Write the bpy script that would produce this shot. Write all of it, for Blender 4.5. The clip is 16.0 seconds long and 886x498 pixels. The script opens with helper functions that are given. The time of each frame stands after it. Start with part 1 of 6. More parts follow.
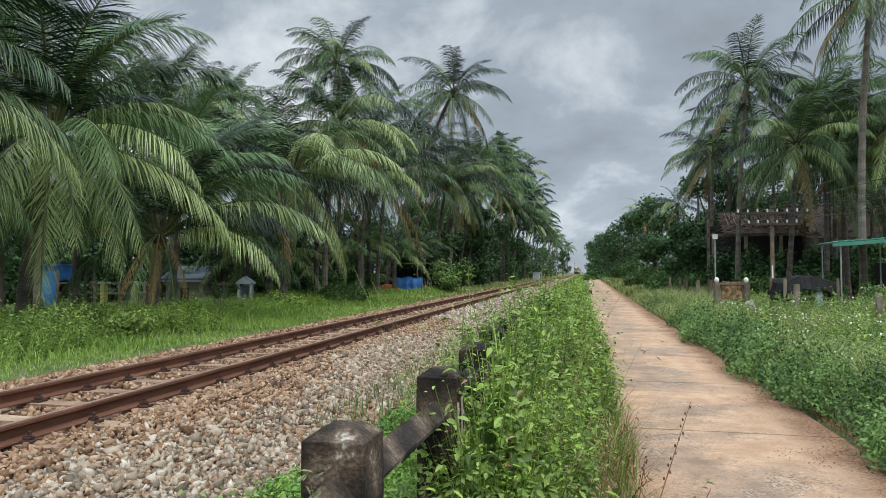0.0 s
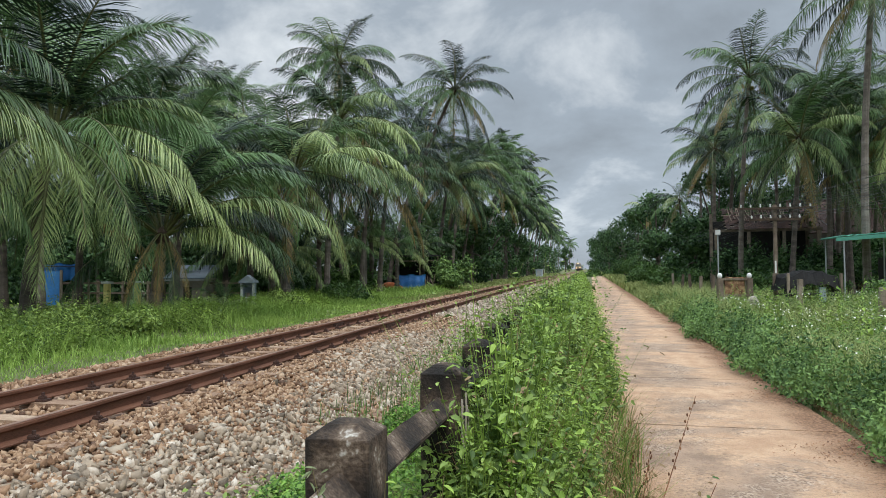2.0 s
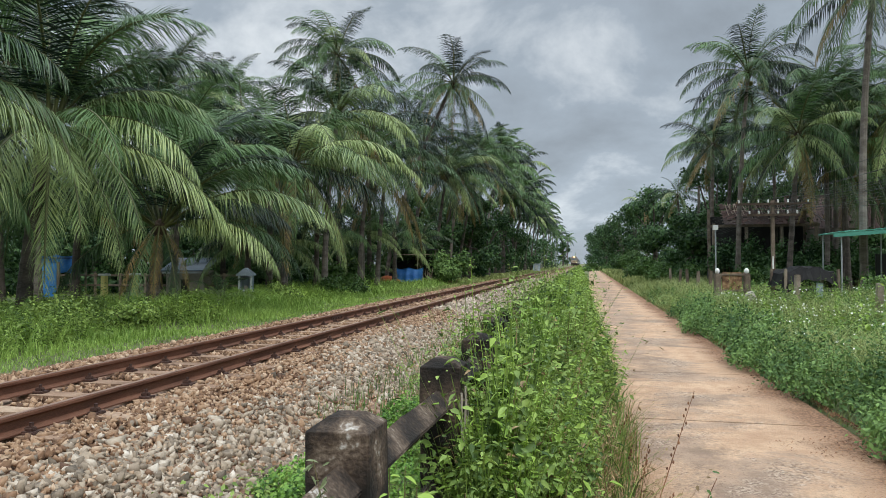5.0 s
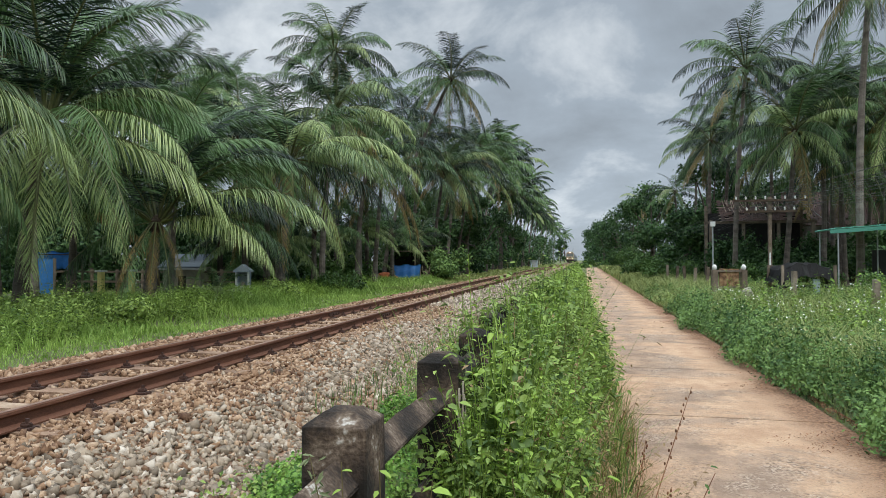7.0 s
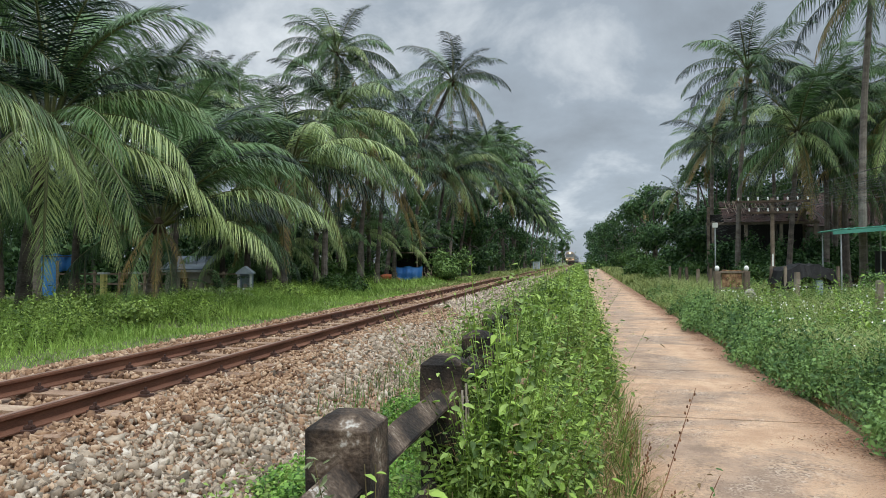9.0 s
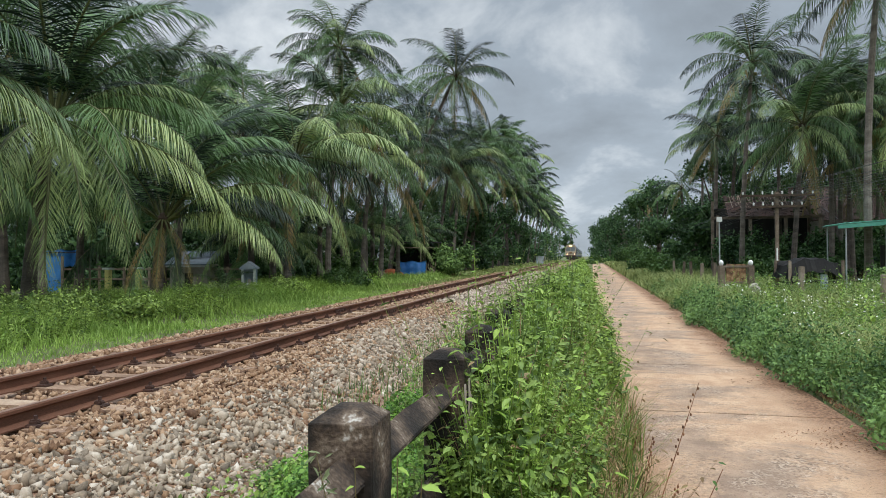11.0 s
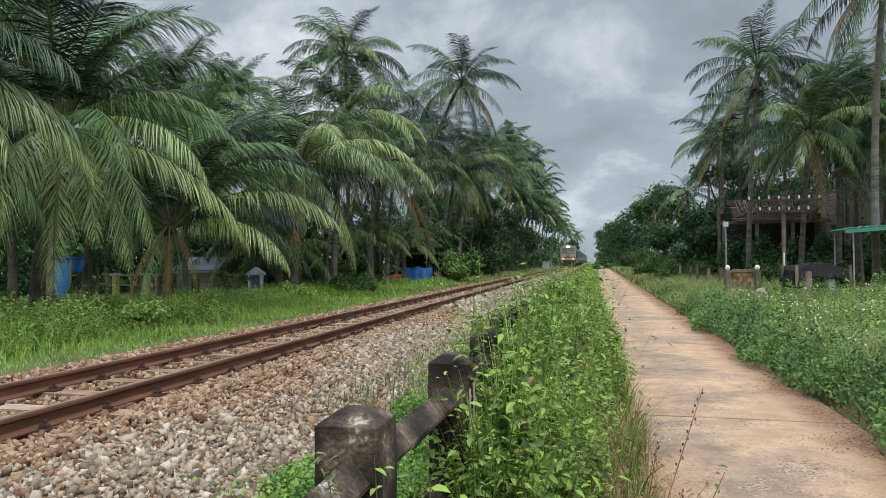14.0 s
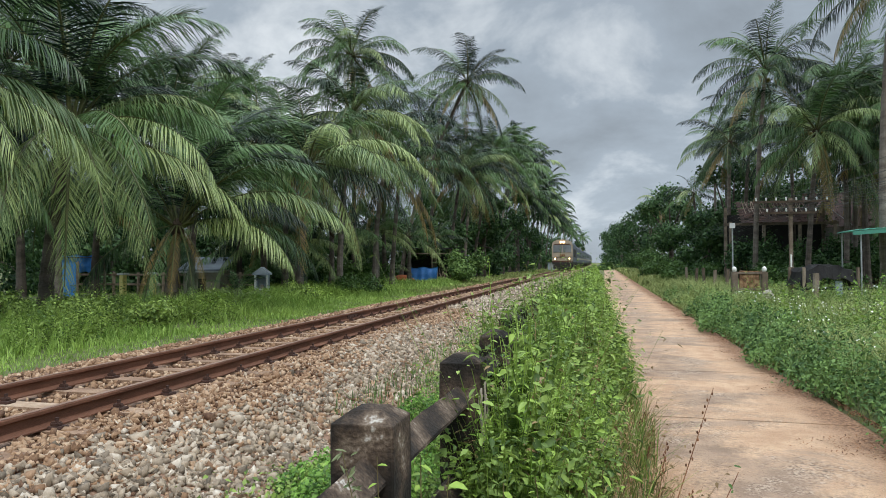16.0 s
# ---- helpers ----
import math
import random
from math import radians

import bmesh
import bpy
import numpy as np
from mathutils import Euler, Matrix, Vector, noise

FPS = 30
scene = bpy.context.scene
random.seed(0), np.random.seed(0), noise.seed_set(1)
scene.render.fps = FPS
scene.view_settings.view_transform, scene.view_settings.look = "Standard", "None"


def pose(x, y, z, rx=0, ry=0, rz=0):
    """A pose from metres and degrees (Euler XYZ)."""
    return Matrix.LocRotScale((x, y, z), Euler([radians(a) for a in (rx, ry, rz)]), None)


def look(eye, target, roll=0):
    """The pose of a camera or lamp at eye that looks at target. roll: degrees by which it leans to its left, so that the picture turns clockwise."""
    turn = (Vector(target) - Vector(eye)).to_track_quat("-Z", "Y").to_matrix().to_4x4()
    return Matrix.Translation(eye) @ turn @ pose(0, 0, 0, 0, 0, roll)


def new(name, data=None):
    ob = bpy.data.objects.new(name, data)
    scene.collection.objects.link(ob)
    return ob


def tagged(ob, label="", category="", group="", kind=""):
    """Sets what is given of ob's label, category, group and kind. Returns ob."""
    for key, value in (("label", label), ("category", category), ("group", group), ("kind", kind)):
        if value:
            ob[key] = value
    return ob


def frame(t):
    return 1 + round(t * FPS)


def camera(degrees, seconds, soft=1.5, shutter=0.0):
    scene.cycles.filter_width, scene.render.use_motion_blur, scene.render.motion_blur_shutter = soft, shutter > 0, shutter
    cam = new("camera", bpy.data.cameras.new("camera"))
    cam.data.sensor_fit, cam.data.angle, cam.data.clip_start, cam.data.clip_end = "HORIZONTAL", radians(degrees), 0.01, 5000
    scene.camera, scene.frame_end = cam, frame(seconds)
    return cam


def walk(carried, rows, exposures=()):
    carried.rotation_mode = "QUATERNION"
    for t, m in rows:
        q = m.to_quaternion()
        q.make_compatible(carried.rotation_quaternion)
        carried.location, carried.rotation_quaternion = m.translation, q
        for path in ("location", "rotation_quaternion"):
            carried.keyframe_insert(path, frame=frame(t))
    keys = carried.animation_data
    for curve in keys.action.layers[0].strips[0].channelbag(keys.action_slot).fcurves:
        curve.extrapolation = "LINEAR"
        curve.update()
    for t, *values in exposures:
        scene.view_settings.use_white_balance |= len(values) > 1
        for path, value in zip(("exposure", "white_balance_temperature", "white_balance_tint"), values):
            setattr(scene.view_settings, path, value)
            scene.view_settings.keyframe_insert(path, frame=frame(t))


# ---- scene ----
cam = camera(67.6, 16.0, soft=0.8)
PATH = [
    (0, (0.005, -0.018, 1.554), (-0.403, 1.938, 1.624), -0.0),
    (0.5, (0.003, -0.01, 1.55), (-0.407, 1.947, 1.62), -0.1),
    (1, (0.004, -0.021, 1.552), (-0.408, 1.935, 1.619), -0.1),
    (1.5, (0.004, -0.015, 1.55), (-0.408, 1.941, 1.617), -0.3),
    (2, (0.001, -0.009, 1.548), (-0.414, 1.946, 1.611), -0.4),
    (2.5, (-0.001, -0.01, 1.546), (-0.422, 1.945, 1.604), -0.3),
    (3, (-0.003, -0.009, 1.546), (-0.427, 1.945, 1.596), -0.3),
    (3.5, (-0.004, -0.006, 1.544), (-0.424, 1.948, 1.592), -0.2),
    (4, (-0.007, -0.005, 1.547), (-0.423, 1.951, 1.594), -0.1),
    (6.5, (-0.015, 0.011, 1.54), (-0.416, 1.97, 1.578), -0.2),
    (7, (-0.015, 0.013, 1.538), (-0.416, 1.972, 1.572), -0.1),
    (7.5, (-0.016, 0.012, 1.539), (-0.416, 1.972, 1.568), -0.0),
    (8, (-0.016, 0.012, 1.54), (-0.42, 1.97, 1.572), -0.0),
    (8.5, (-0.019, 0.011, 1.54), (-0.426, 1.969, 1.58), -0.1),
    (9, (-0.02, 0.017, 1.539), (-0.427, 1.975, 1.578), -0.2),
    (11.5, (-0.012, 0.019, 1.537), (-0.431, 1.975, 1.559), -0.3),
    (12, (-0.006, 0.021, 1.534), (-0.424, 1.977, 1.556), -0.3),
    (12.5, (-0.005, 0.022, 1.535), (-0.426, 1.977, 1.558), -0.4),
    (13, (-0.002, 0.007, 1.538), (-0.429, 1.96, 1.572), -0.3),
    (13.5, (-0.001, -0.008, 1.539), (-0.433, 1.944, 1.58), -0.3),
    (14, (-0.004, -0.012, 1.537), (-0.439, 1.94, 1.577), -0.4),
    (14.5, (-0.011, -0.023, 1.537), (-0.445, 1.929, 1.579), -0.2),
    (15, (-0.015, -0.035, 1.539), (-0.449, 1.917, 1.583), -0.2),
    (15.5, (-0.019, -0.039, 1.537), (-0.457, 1.911, 1.581), -0.1),
    (16, (-0.031, -0.03, 1.534), (-0.481, 1.918, 1.576), -0.2),
]
walk(cam, [(t, look(eye, target, roll)) for t, eye, target, roll in PATH])

# ---- light ----
SUN_EL, SUN_AZ = radians(58), radians(150)
world = bpy.data.worlds.new("sky")
scene.world = world
world.use_nodes = True
wn, wl = world.node_tree.nodes, world.node_tree.links
wn.clear()


def wnode(kind, **props):
    n = wn.new(kind)
    for k, v in props.items():
        n.inputs[k].default_value = v
    return n


def wmath(op, a, b=None, c=None):
    n = wn.new("ShaderNodeMath")
    n.operation = op
    for i, v in enumerate((a, b, c)):
        if v is None:
            continue
        if isinstance(v, (int, float)):
            n.inputs[i].default_value = v
        else:
            wl.new(v, n.inputs[i])
    return n.outputs[0]


tc = wn.new("ShaderNodeTexCoord")
sep = wn.new("ShaderNodeSeparateXYZ")
wl.new(tc.outputs["Generated"], sep.inputs[0])
up_z = wmath("MAXIMUM", sep.outputs["Z"], 0.0)
# clouds lie on a flat layer: project the direction onto it
flat = wmath("ADD", up_z, 0.45)
comb = wn.new("ShaderNodeCombineXYZ")
wl.new(wmath("DIVIDE", sep.outputs["X"], flat), comb.inputs[0])
wl.new(wmath("DIVIDE", sep.outputs["Y"], flat), comb.inputs[1])
cloud = wnode("ShaderNodeTexNoise", Scale=3.0, Detail=10.0, Roughness=0.58, Distortion=0.25)
offs = wn.new("ShaderNodeVectorMath")
offs.operation = "ADD"
offs.inputs[1].default_value = (3.1, 1.9, 0.0)
wl.new(comb.outputs[0], offs.inputs[0])
wl.new(offs.outputs[0], cloud.inputs["Vector"])
# the thin place in the cloud, ahead and to the side of the track
gap = wn.new("ShaderNodeVectorMath")
gap.operation = "DISTANCE"
gap.inputs[1].default_value = (0.035, 1.26, 0.0)
wl.new(comb.outputs[0], gap.inputs[0])
thin = wmath("MULTIPLY", wmath("MAXIMUM", wmath("SUBTRACT", 0.21, gap.outputs["Value"]), 0.0), 1.0)
# and the broad light stretch over the palms past the track
gap_wide = wn.new("ShaderNodeVectorMath")
gap_wide.operation = "DISTANCE"
gap_wide.inputs[1].default_value = (-0.62, 1.05, 0.0)
wl.new(comb.outputs[0], gap_wide.inputs[0])
thin = wmath("ADD", thin, wmath("MULTIPLY", wmath("MAXIMUM", wmath("SUBTRACT", 0.55, gap_wide.outputs["Value"]), 0.0), 0.42))
ramp = wn.new("ShaderNodeValToRGB")
ramp.color_ramp.elements[0].position, ramp.color_ramp.elements[0].color = 0.30, (0.262, 0.300, 0.342, 1)
ramp.color_ramp.elements[1].position, ramp.color_ramp.elements[1].color = 0.76, (0.74, 0.79, 0.83, 1)
mid = ramp.color_ramp.elements.new(0.56)
mid.color = (0.365, 0.425, 0.490, 1)
wl.new(wmath("ADD", cloud.outputs["Fac"], thin), ramp.inputs[0])
# an overcast sky is brightest overhead
rise = wn.new("ShaderNodeMapRange")
rise.interpolation_type = "SMOOTHSTEP"
for k, v in (("From Min", 0.36), ("From Max", 0.95), ("To Min", 1.0), ("To Max", 5.6)):
    rise.inputs[k].default_value = v
wl.new(up_z, rise.inputs["Value"])
low = wn.new("ShaderNodeMapRange")
low.interpolation_type = "SMOOTHSTEP"
for k, v in (("From Min", 0.0), ("From Max", 0.27), ("To Min", 1.14), ("To Max", 0.97)):
    low.inputs[k].default_value = v
wl.new(up_z, low.inputs["Value"])
lit = wn.new("ShaderNodeVectorMath")
lit.operation = "SCALE"
wl.new(ramp.outputs[0], lit.inputs[0])
wl.new(wmath("MULTIPLY", rise.outputs[0], low.outputs[0]), lit.inputs["Scale"])
sky = wn.new("ShaderNodeTexSky")
sky.sky_type, sky.sun_disc, sky.sun_elevation, sky.sun_rotation = "NISHITA", False, SUN_EL, SUN_AZ
bg_clear = wnode("ShaderNodeBackground", Strength=0.06)
bg_cloud = wnode("ShaderNodeBackground", Strength=1.0)
wl.new(sky.outputs[0], bg_clear.inputs["Color"])
wl.new(lit.outputs[0], bg_cloud.inputs["Color"])
mixs = wnode("ShaderNodeMixShader", Fac=0.93)
wl.new(bg_clear.outputs[0], mixs.inputs[1])
wl.new(bg_cloud.outputs[0], mixs.inputs[2])
wout = wn.new("ShaderNodeOutputWorld")
wl.new(mixs.outputs[0], wout.inputs[0])

sun = new("sun", bpy.data.lights.new("sun", "SUN"))
sun.data.energy, sun.data.angle, sun.data.color = 1.5, radians(10), (1.0, 0.95, 0.88)
sun.matrix_world = look((0, 0, 50), (-math.sin(SUN_AZ) * math.cos(SUN_EL), -math.cos(SUN_AZ) * math.cos(SUN_EL), 50 - math.sin(SUN_EL)))
scene.view_settings.exposure = 0.17

# ---- materials ----


def material(name, ramp_stops, scale=4.0, detail=6.0, rough=0.8, bump=0.3, bump_scale=None, metal=0.0, fine=0.35,
             island=0.0, random_ob=0.0, translucent=0.0, coords="position", spec=0.4, stretch=(1, 1, 1), emit=None):
    """A procedural surface: a ramp over broad noise, roughened by fine noise, with relief; varied by island or by object."""
    m = bpy.data.materials.new(name)
    m.use_nodes = True
    nt = m.node_tree
    n, l = nt.nodes, nt.links
    bsdf = n["Principled BSDF"]
    bsdf.inputs["Roughness"].default_value = rough
    bsdf.inputs["Metallic"].default_value = metal
    bsdf.inputs["Specular IOR Level"].default_value = spec
    if coords == "position":
        src = n.new("ShaderNodeNewGeometry").outputs["Position"]
    else:
        src = n.new("ShaderNodeTexCoord").outputs["Object"]
    mp = n.new("ShaderNodeMapping")
    mp.inputs["Scale"].default_value = stretch
    l.new(src, mp.inputs["Vector"])
    broad = n.new("ShaderNodeTexNoise")
    broad.inputs["Scale"].default_value, broad.inputs["Detail"].default_value = scale, detail
    small = n.new("ShaderNodeTexNoise")
    small.inputs["Scale"].default_value, small.inputs["Detail"].default_value = (bump_scale or scale * 9), 4.0
    l.new(mp.outputs[0], broad.inputs["Vector"])
    l.new(mp.outputs[0], small.inputs["Vector"])
    mixf = n.new("ShaderNodeMix")
    mixf.inputs["Factor"].default_value = fine
    l.new(broad.outputs["Fac"], mixf.inputs["A"])
    l.new(small.outputs["Fac"], mixf.inputs["B"])
    value = mixf.outputs["Result"]

    def vary(value, out, amount):
        a = n.new("ShaderNodeMath")
        a.operation = "MULTIPLY_ADD"
        a.inputs[1].default_value, a.inputs[2].default_value = amount, -amount / 2
        l.new(out, a.inputs[0])
        b = n.new("ShaderNodeMath")
        b.operation = "ADD"
        l.new(value, b.inputs[0])
        l.new(a.outputs[0], b.inputs[1])
        return b.outputs[0]

    if island:
        value = vary(value, n.new("ShaderNodeNewGeometry").outputs["Random Per Island"], island)
    if random_ob:
        value = vary(value, n.new("ShaderNodeObjectInfo").outputs["Random"], random_ob)
    r = n.new("ShaderNodeValToRGB")
    els = r.color_ramp.elements
    while len(els) < len(ramp_stops):
        els.new(0.5)
    for e, (p, c) in zip(els, ramp_stops):
        e.position, e.color = p, (*c, 1)
    l.new(value, r.inputs[0])
    l.new(r.outputs[0], bsdf.inputs["Base Color"])
    if bump:
        b = n.new("ShaderNodeBump")
        b.inputs["Strength"].default_value, b.inputs["Distance"].default_value = bump, 0.02
        l.new(small.outputs["Fac"], b.inputs["Height"])
        l.new(b.outputs[0], bsdf.inputs["Normal"])
    if translucent:
        t = n.new("ShaderNodeBsdfTranslucent")
        l.new(r.outputs[0], t.inputs["Color"])
        mx = n.new("ShaderNodeMixShader")
        mx.inputs[0].default_value = translucent
        l.new(bsdf.outputs[0], mx.inputs[1])
        l.new(t.outputs[0], mx.inputs[2])
        l.new(mx.outputs[0], n["Material Output"].inputs["Surface"])
    if emit:
        bsdf.inputs["Emission Color"].default_value, bsdf.inputs["Emission Strength"].default_value = (*emit[0], 1), emit[1]
    return m


def leaf_mat(name, dark, light, **kw):
    mid = tuple((a + b) / 2 for a, b in zip(dark, light))
    args = dict(scale=0.6, fine=0.2, island=0.38, rough=0.55, bump=0.0, translucent=0.22, spec=0.35)
    args.update(kw)
    return material(name, [(0.31, dark), (0.5, mid), (0.72, light)], **args)


M = {}
M["soil"] = material("soil", [(0.3, (0.10, 0.075, 0.045)), (0.5, (0.10, 0.12, 0.04)), (0.7, (0.16, 0.17, 0.06))], scale=0.5, bump_scale=30, bump=0.5)


def path_material():
    """Worn concrete with bared aggregate, washes of orange sand, grit, and dark earth trodden in along the far edge."""
    m = bpy.data.materials.new("path")
    m.use_nodes = True
    n, l = m.node_tree.nodes, m.node_tree.links
    bsdf = n["Principled BSDF"]
    bsdf.inputs["Roughness"].default_value = 0.93
    bsdf.inputs["Specular IOR Level"].default_value = 0.25
    pos = n.new("ShaderNodeNewGeometry").outputs["Position"]
    sx = n.new("ShaderNodeSeparateXYZ")
    l.new(pos, sx.inputs[0])

    def noise_at(scale, detail, rough=0.6, stretch=(1, 1, 1), distort=0.0):
        mp, t = n.new("ShaderNodeMapping"), n.new("ShaderNodeTexNoise")
        mp.inputs["Scale"].default_value = stretch
        l.new(pos, mp.inputs["Vector"])
        l.new(mp.outputs[0], t.inputs["Vector"])
        t.inputs["Scale"].default_value, t.inputs["Detail"].default_value = scale, detail
        t.inputs["Roughness"].default_value, t.inputs["Distortion"].default_value = rough, distort
        return t.outputs["Fac"]

    def calc(op, a, b=None, c=None):
        k = n.new("ShaderNodeMath")
        k.operation = op
        for i, v in enumerate((a, b, c)):
            if isinstance(v, (int, float)):
                k.inputs[i].default_value = v
            elif v is not None:
                l.new(v, k.inputs[i])
        return k.outputs[0]

    def step(v, lo, hi, top=1.0):
        k = n.new("ShaderNodeMapRange")
        k.interpolation_type = "SMOOTHSTEP"
        for name, q in (("From Min", lo), ("From Max", hi), ("To Max", top)):
            k.inputs[name].default_value = q
        l.new(v, k.inputs["Value"])
        return k.outputs[0]

    def blend(fac, a, b):
        k = n.new("ShaderNodeMix")
        k.data_type = "RGBA"
        l.new(fac, k.inputs["Factor"])
        for name, v in (("A", a), ("B", b)):
            sock = next(q for q in k.inputs if q.name == name and q.type == "RGBA")
            if isinstance(v, tuple):
                sock.default_value = (*v, 1)
            else:
                l.new(v, sock)
        return next(q for q in k.outputs if q.type == "RGBA")

    lane = calc("SUBTRACT", sx.outputs["X"], calc("MULTIPLY_ADD", sx.outputs["Y"], 0.0115, -0.09))
    cells = n.new("ShaderNodeTexVoronoi")
    cells.inputs["Scale"].default_value = 62
    l.new(pos, cells.inputs["Vector"])
    sep = n.new("ShaderNodeSeparateColor")
    l.new(cells.outputs["Color"], sep.inputs[0])
    stone = n.new("ShaderNodeValToRGB")
    els = stone.color_ramp.elements
    els[0].position, els[0].color = 0.05, (0.145, 0.102, 0.076, 1)
    els[1].position, els[1].color = 0.95, (0.58, 0.455, 0.35, 1)
    e = els.new(0.5)
    e.color = (0.365, 0.262, 0.188, 1)
    l.new(sep.outputs[0], stone.inputs[0])
    cement = blend(step(noise_at(2.2, 8, 0.65), 0.38, 0.64), (0.270, 0.188, 0.134), (0.43, 0.298, 0.208))
    bare = step(noise_at(1.7, 9, 0.7, (1, 0.8, 1)), 0.44, 0.60, 0.85)
    ground_col = blend(bare, cement, stone.outputs[0])
    sand = blend(step(noise_at(3.0, 9, 0.7), 0.36, 0.66), (0.475, 0.290, 0.175), (0.64, 0.430, 0.275))
    off = calc("MULTIPLY", calc("ABSOLUTE", calc("SUBTRACT", lane, 0.95)), 0.15)
    wash = calc("ADD", calc("ADD", noise_at(0.85, 9, 0.66, (0.6, 1.1, 1), 0.8), off), calc("MULTIPLY", calc("SUBTRACT", noise_at(24, 4), 0.5), 0.22))
    sand = blend(step(noise_at(46, 5, 0.75), 0.46, 0.64, 0.35), sand, stone.outputs[0])
    col = blend(step(wash, 0.50, 0.64, 0.88), ground_col, sand)
    grit = calc("MULTIPLY", step(noise_at(55, 4, 0.65), 0.565, 0.66), step(noise_at(1.1, 4), 0.38, 0.62))
    col = blend(calc("MULTIPLY", grit, 0.6), col, (0.085, 0.058, 0.040))
    edge = calc("ADD", lane, calc("MULTIPLY", calc("SUBTRACT", noise_at(1.5, 8, 0.7), 0.5), 1.3))
    col = blend(calc("MULTIPLY", step(edge, 1.80, 2.30), 0.9), col, blend(step(noise_at(30, 4), 0.4, 0.6), (0.12, 0.060, 0.034), (0.30, 0.165, 0.095)))
    l.new(col, bsdf.inputs["Base Color"])
    b = n.new("ShaderNodeBump")
    b.inputs["Strength"].default_value, b.inputs["Distance"].default_value = 1.0, 0.016
    l.new(calc("ADD", calc("MULTIPLY", cells.outputs["Distance"], -0.6), calc("ADD", noise_at(38, 5, 0.7), calc("MULTIPLY", noise_at(4, 6), 1.5))), b.inputs["Height"])
    l.new(b.outputs[0], bsdf.inputs["Normal"])
    return m


M["path"] = path_material()
M["litter"] = material("litter", [(0.35, (0.09, 0.036, 0.018)), (0.65, (0.28, 0.13, 0.06))], scale=6, rough=0.9, island=0.5)
M["ballast"] = material("ballast", [(0.3, (0.085, 0.046, 0.028)), (0.45, (0.18, 0.102, 0.062)), (0.6, (0.29, 0.185, 0.125)), (0.75, (0.40, 0.29, 0.215))], scale=3, bump_scale=26, bump=0.9, fine=0.6)
M["stone_grey"] = material("stone_grey", [(0.08, (0.10, 0.078, 0.055)), (0.36, (0.24, 0.188, 0.135)), (0.56, (0.335, 0.262, 0.185)), (0.74, (0.42, 0.345, 0.262)), (0.97, (0.58, 0.51, 0.42))], scale=9, bump_scale=90, bump=0.0, island=0.75, rough=0.9)
M["stone_rust"] = material("stone_rust", [(0.12, (0.085, 0.043, 0.025)), (0.42, (0.235, 0.136, 0.076)), (0.62, (0.345, 0.220, 0.130)), (0.92, (0.50, 0.37, 0.255))], scale=9, bump_scale=90, bump=0.0, island=0.65, rough=0.92)
M["rail"] = material("rail", [(0.35, (0.075, 0.030, 0.016)), (0.55, (0.155, 0.066, 0.036)), (0.75, (0.25, 0.12, 0.070))], scale=3, bump_scale=70, bump=0.25, rough=0.75, stretch=(3, 0.5, 3))
M["railtop"] = material("railtop", [(0.3, (0.16, 0.085, 0.055)), (0.6, (0.30, 0.19, 0.14)), (0.8, (0.36, 0.27, 0.22))], scale=2, rough=0.5, metal=0.4, bump=0.1, stretch=(3, 0.3, 3))
M["sleeper"] = material("sleeper", [(0.3, (0.15, 0.088, 0.055)), (0.5, (0.27, 0.172, 0.110)), (0.72, (0.43, 0.325, 0.23))], scale=4, bump_scale=45, bump=0.3, random_ob=0.2, rough=0.9)
M["clip"] = material("clip", [(0.3, (0.035, 0.018, 0.013)), (0.7, (0.10, 0.05, 0.035))], scale=20, rough=0.8, coords="object")
M["fence"] = material("fence", [(0.42, (0.010, 0.008, 0.006)), (0.50, (0.026, 0.019, 0.014)), (0.585, (0.080, 0.055, 0.038)), (0.64, (0.17, 0.128, 0.092)), (0.69, (0.46, 0.43, 0.38))], scale=5.5, bump_scale=75, bump=0.42, rough=0.94, fine=0.2, detail=12)
M["concrete_post"] = material("concrete_post", [(0.3, (0.07, 0.05, 0.036)), (0.55, (0.17, 0.13, 0.095)), (0.75, (0.29, 0.24, 0.19))], scale=3, bump=0.4, random_ob=0.3)
M["bark"] = material("bark", [(0.3, (0.045, 0.037, 0.030)), (0.5, (0.115, 0.094, 0.078)), (0.7, (0.22, 0.19, 0.165))], scale=1.6, bump_scale=14, bump=0.7, random_ob=0.3, stretch=(1, 1, 2.5))
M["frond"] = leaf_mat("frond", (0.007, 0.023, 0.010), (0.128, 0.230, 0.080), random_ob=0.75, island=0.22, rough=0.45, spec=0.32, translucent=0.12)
# second tint: paler yellow-green, with sheen and light painted into the colour
M["frond_pale_lit"] = leaf_mat("frond_pale_lit", (0.070, 0.135, 0.040), (0.42, 0.52, 0.20), random_ob=0.35, island=0.25, rough=0.43, spec=0.45, translucent=0.16)
M["frond_dry"] = leaf_mat("frond_dry", (0.17, 0.13, 0.04), (0.36, 0.26, 0.10), random_ob=0.3, island=0.4)
M["rachis"] = material("rachis", [(0.3, (0.045, 0.062, 0.018)), (0.7, (0.15, 0.155, 0.055))], scale=2, bump=0.0, rough=0.5)
M["broadleaf"] = leaf_mat("broadleaf", (0.013, 0.040, 0.016), (0.085, 0.165, 0.052), spec=0.2, translucent=0.12)
M["bush"] = leaf_mat("bush", (0.025, 0.065, 0.015), (0.10, 0.19, 0.04))
M["hedge"] = leaf_mat("hedge", (0.050, 0.100, 0.018), (0.300, 0.420, 0.092), scale=2.2)
M["creeper"] = leaf_mat("creeper", (0.05, 0.13, 0.02), (0.24, 0.43, 0.07), scale=3.0)
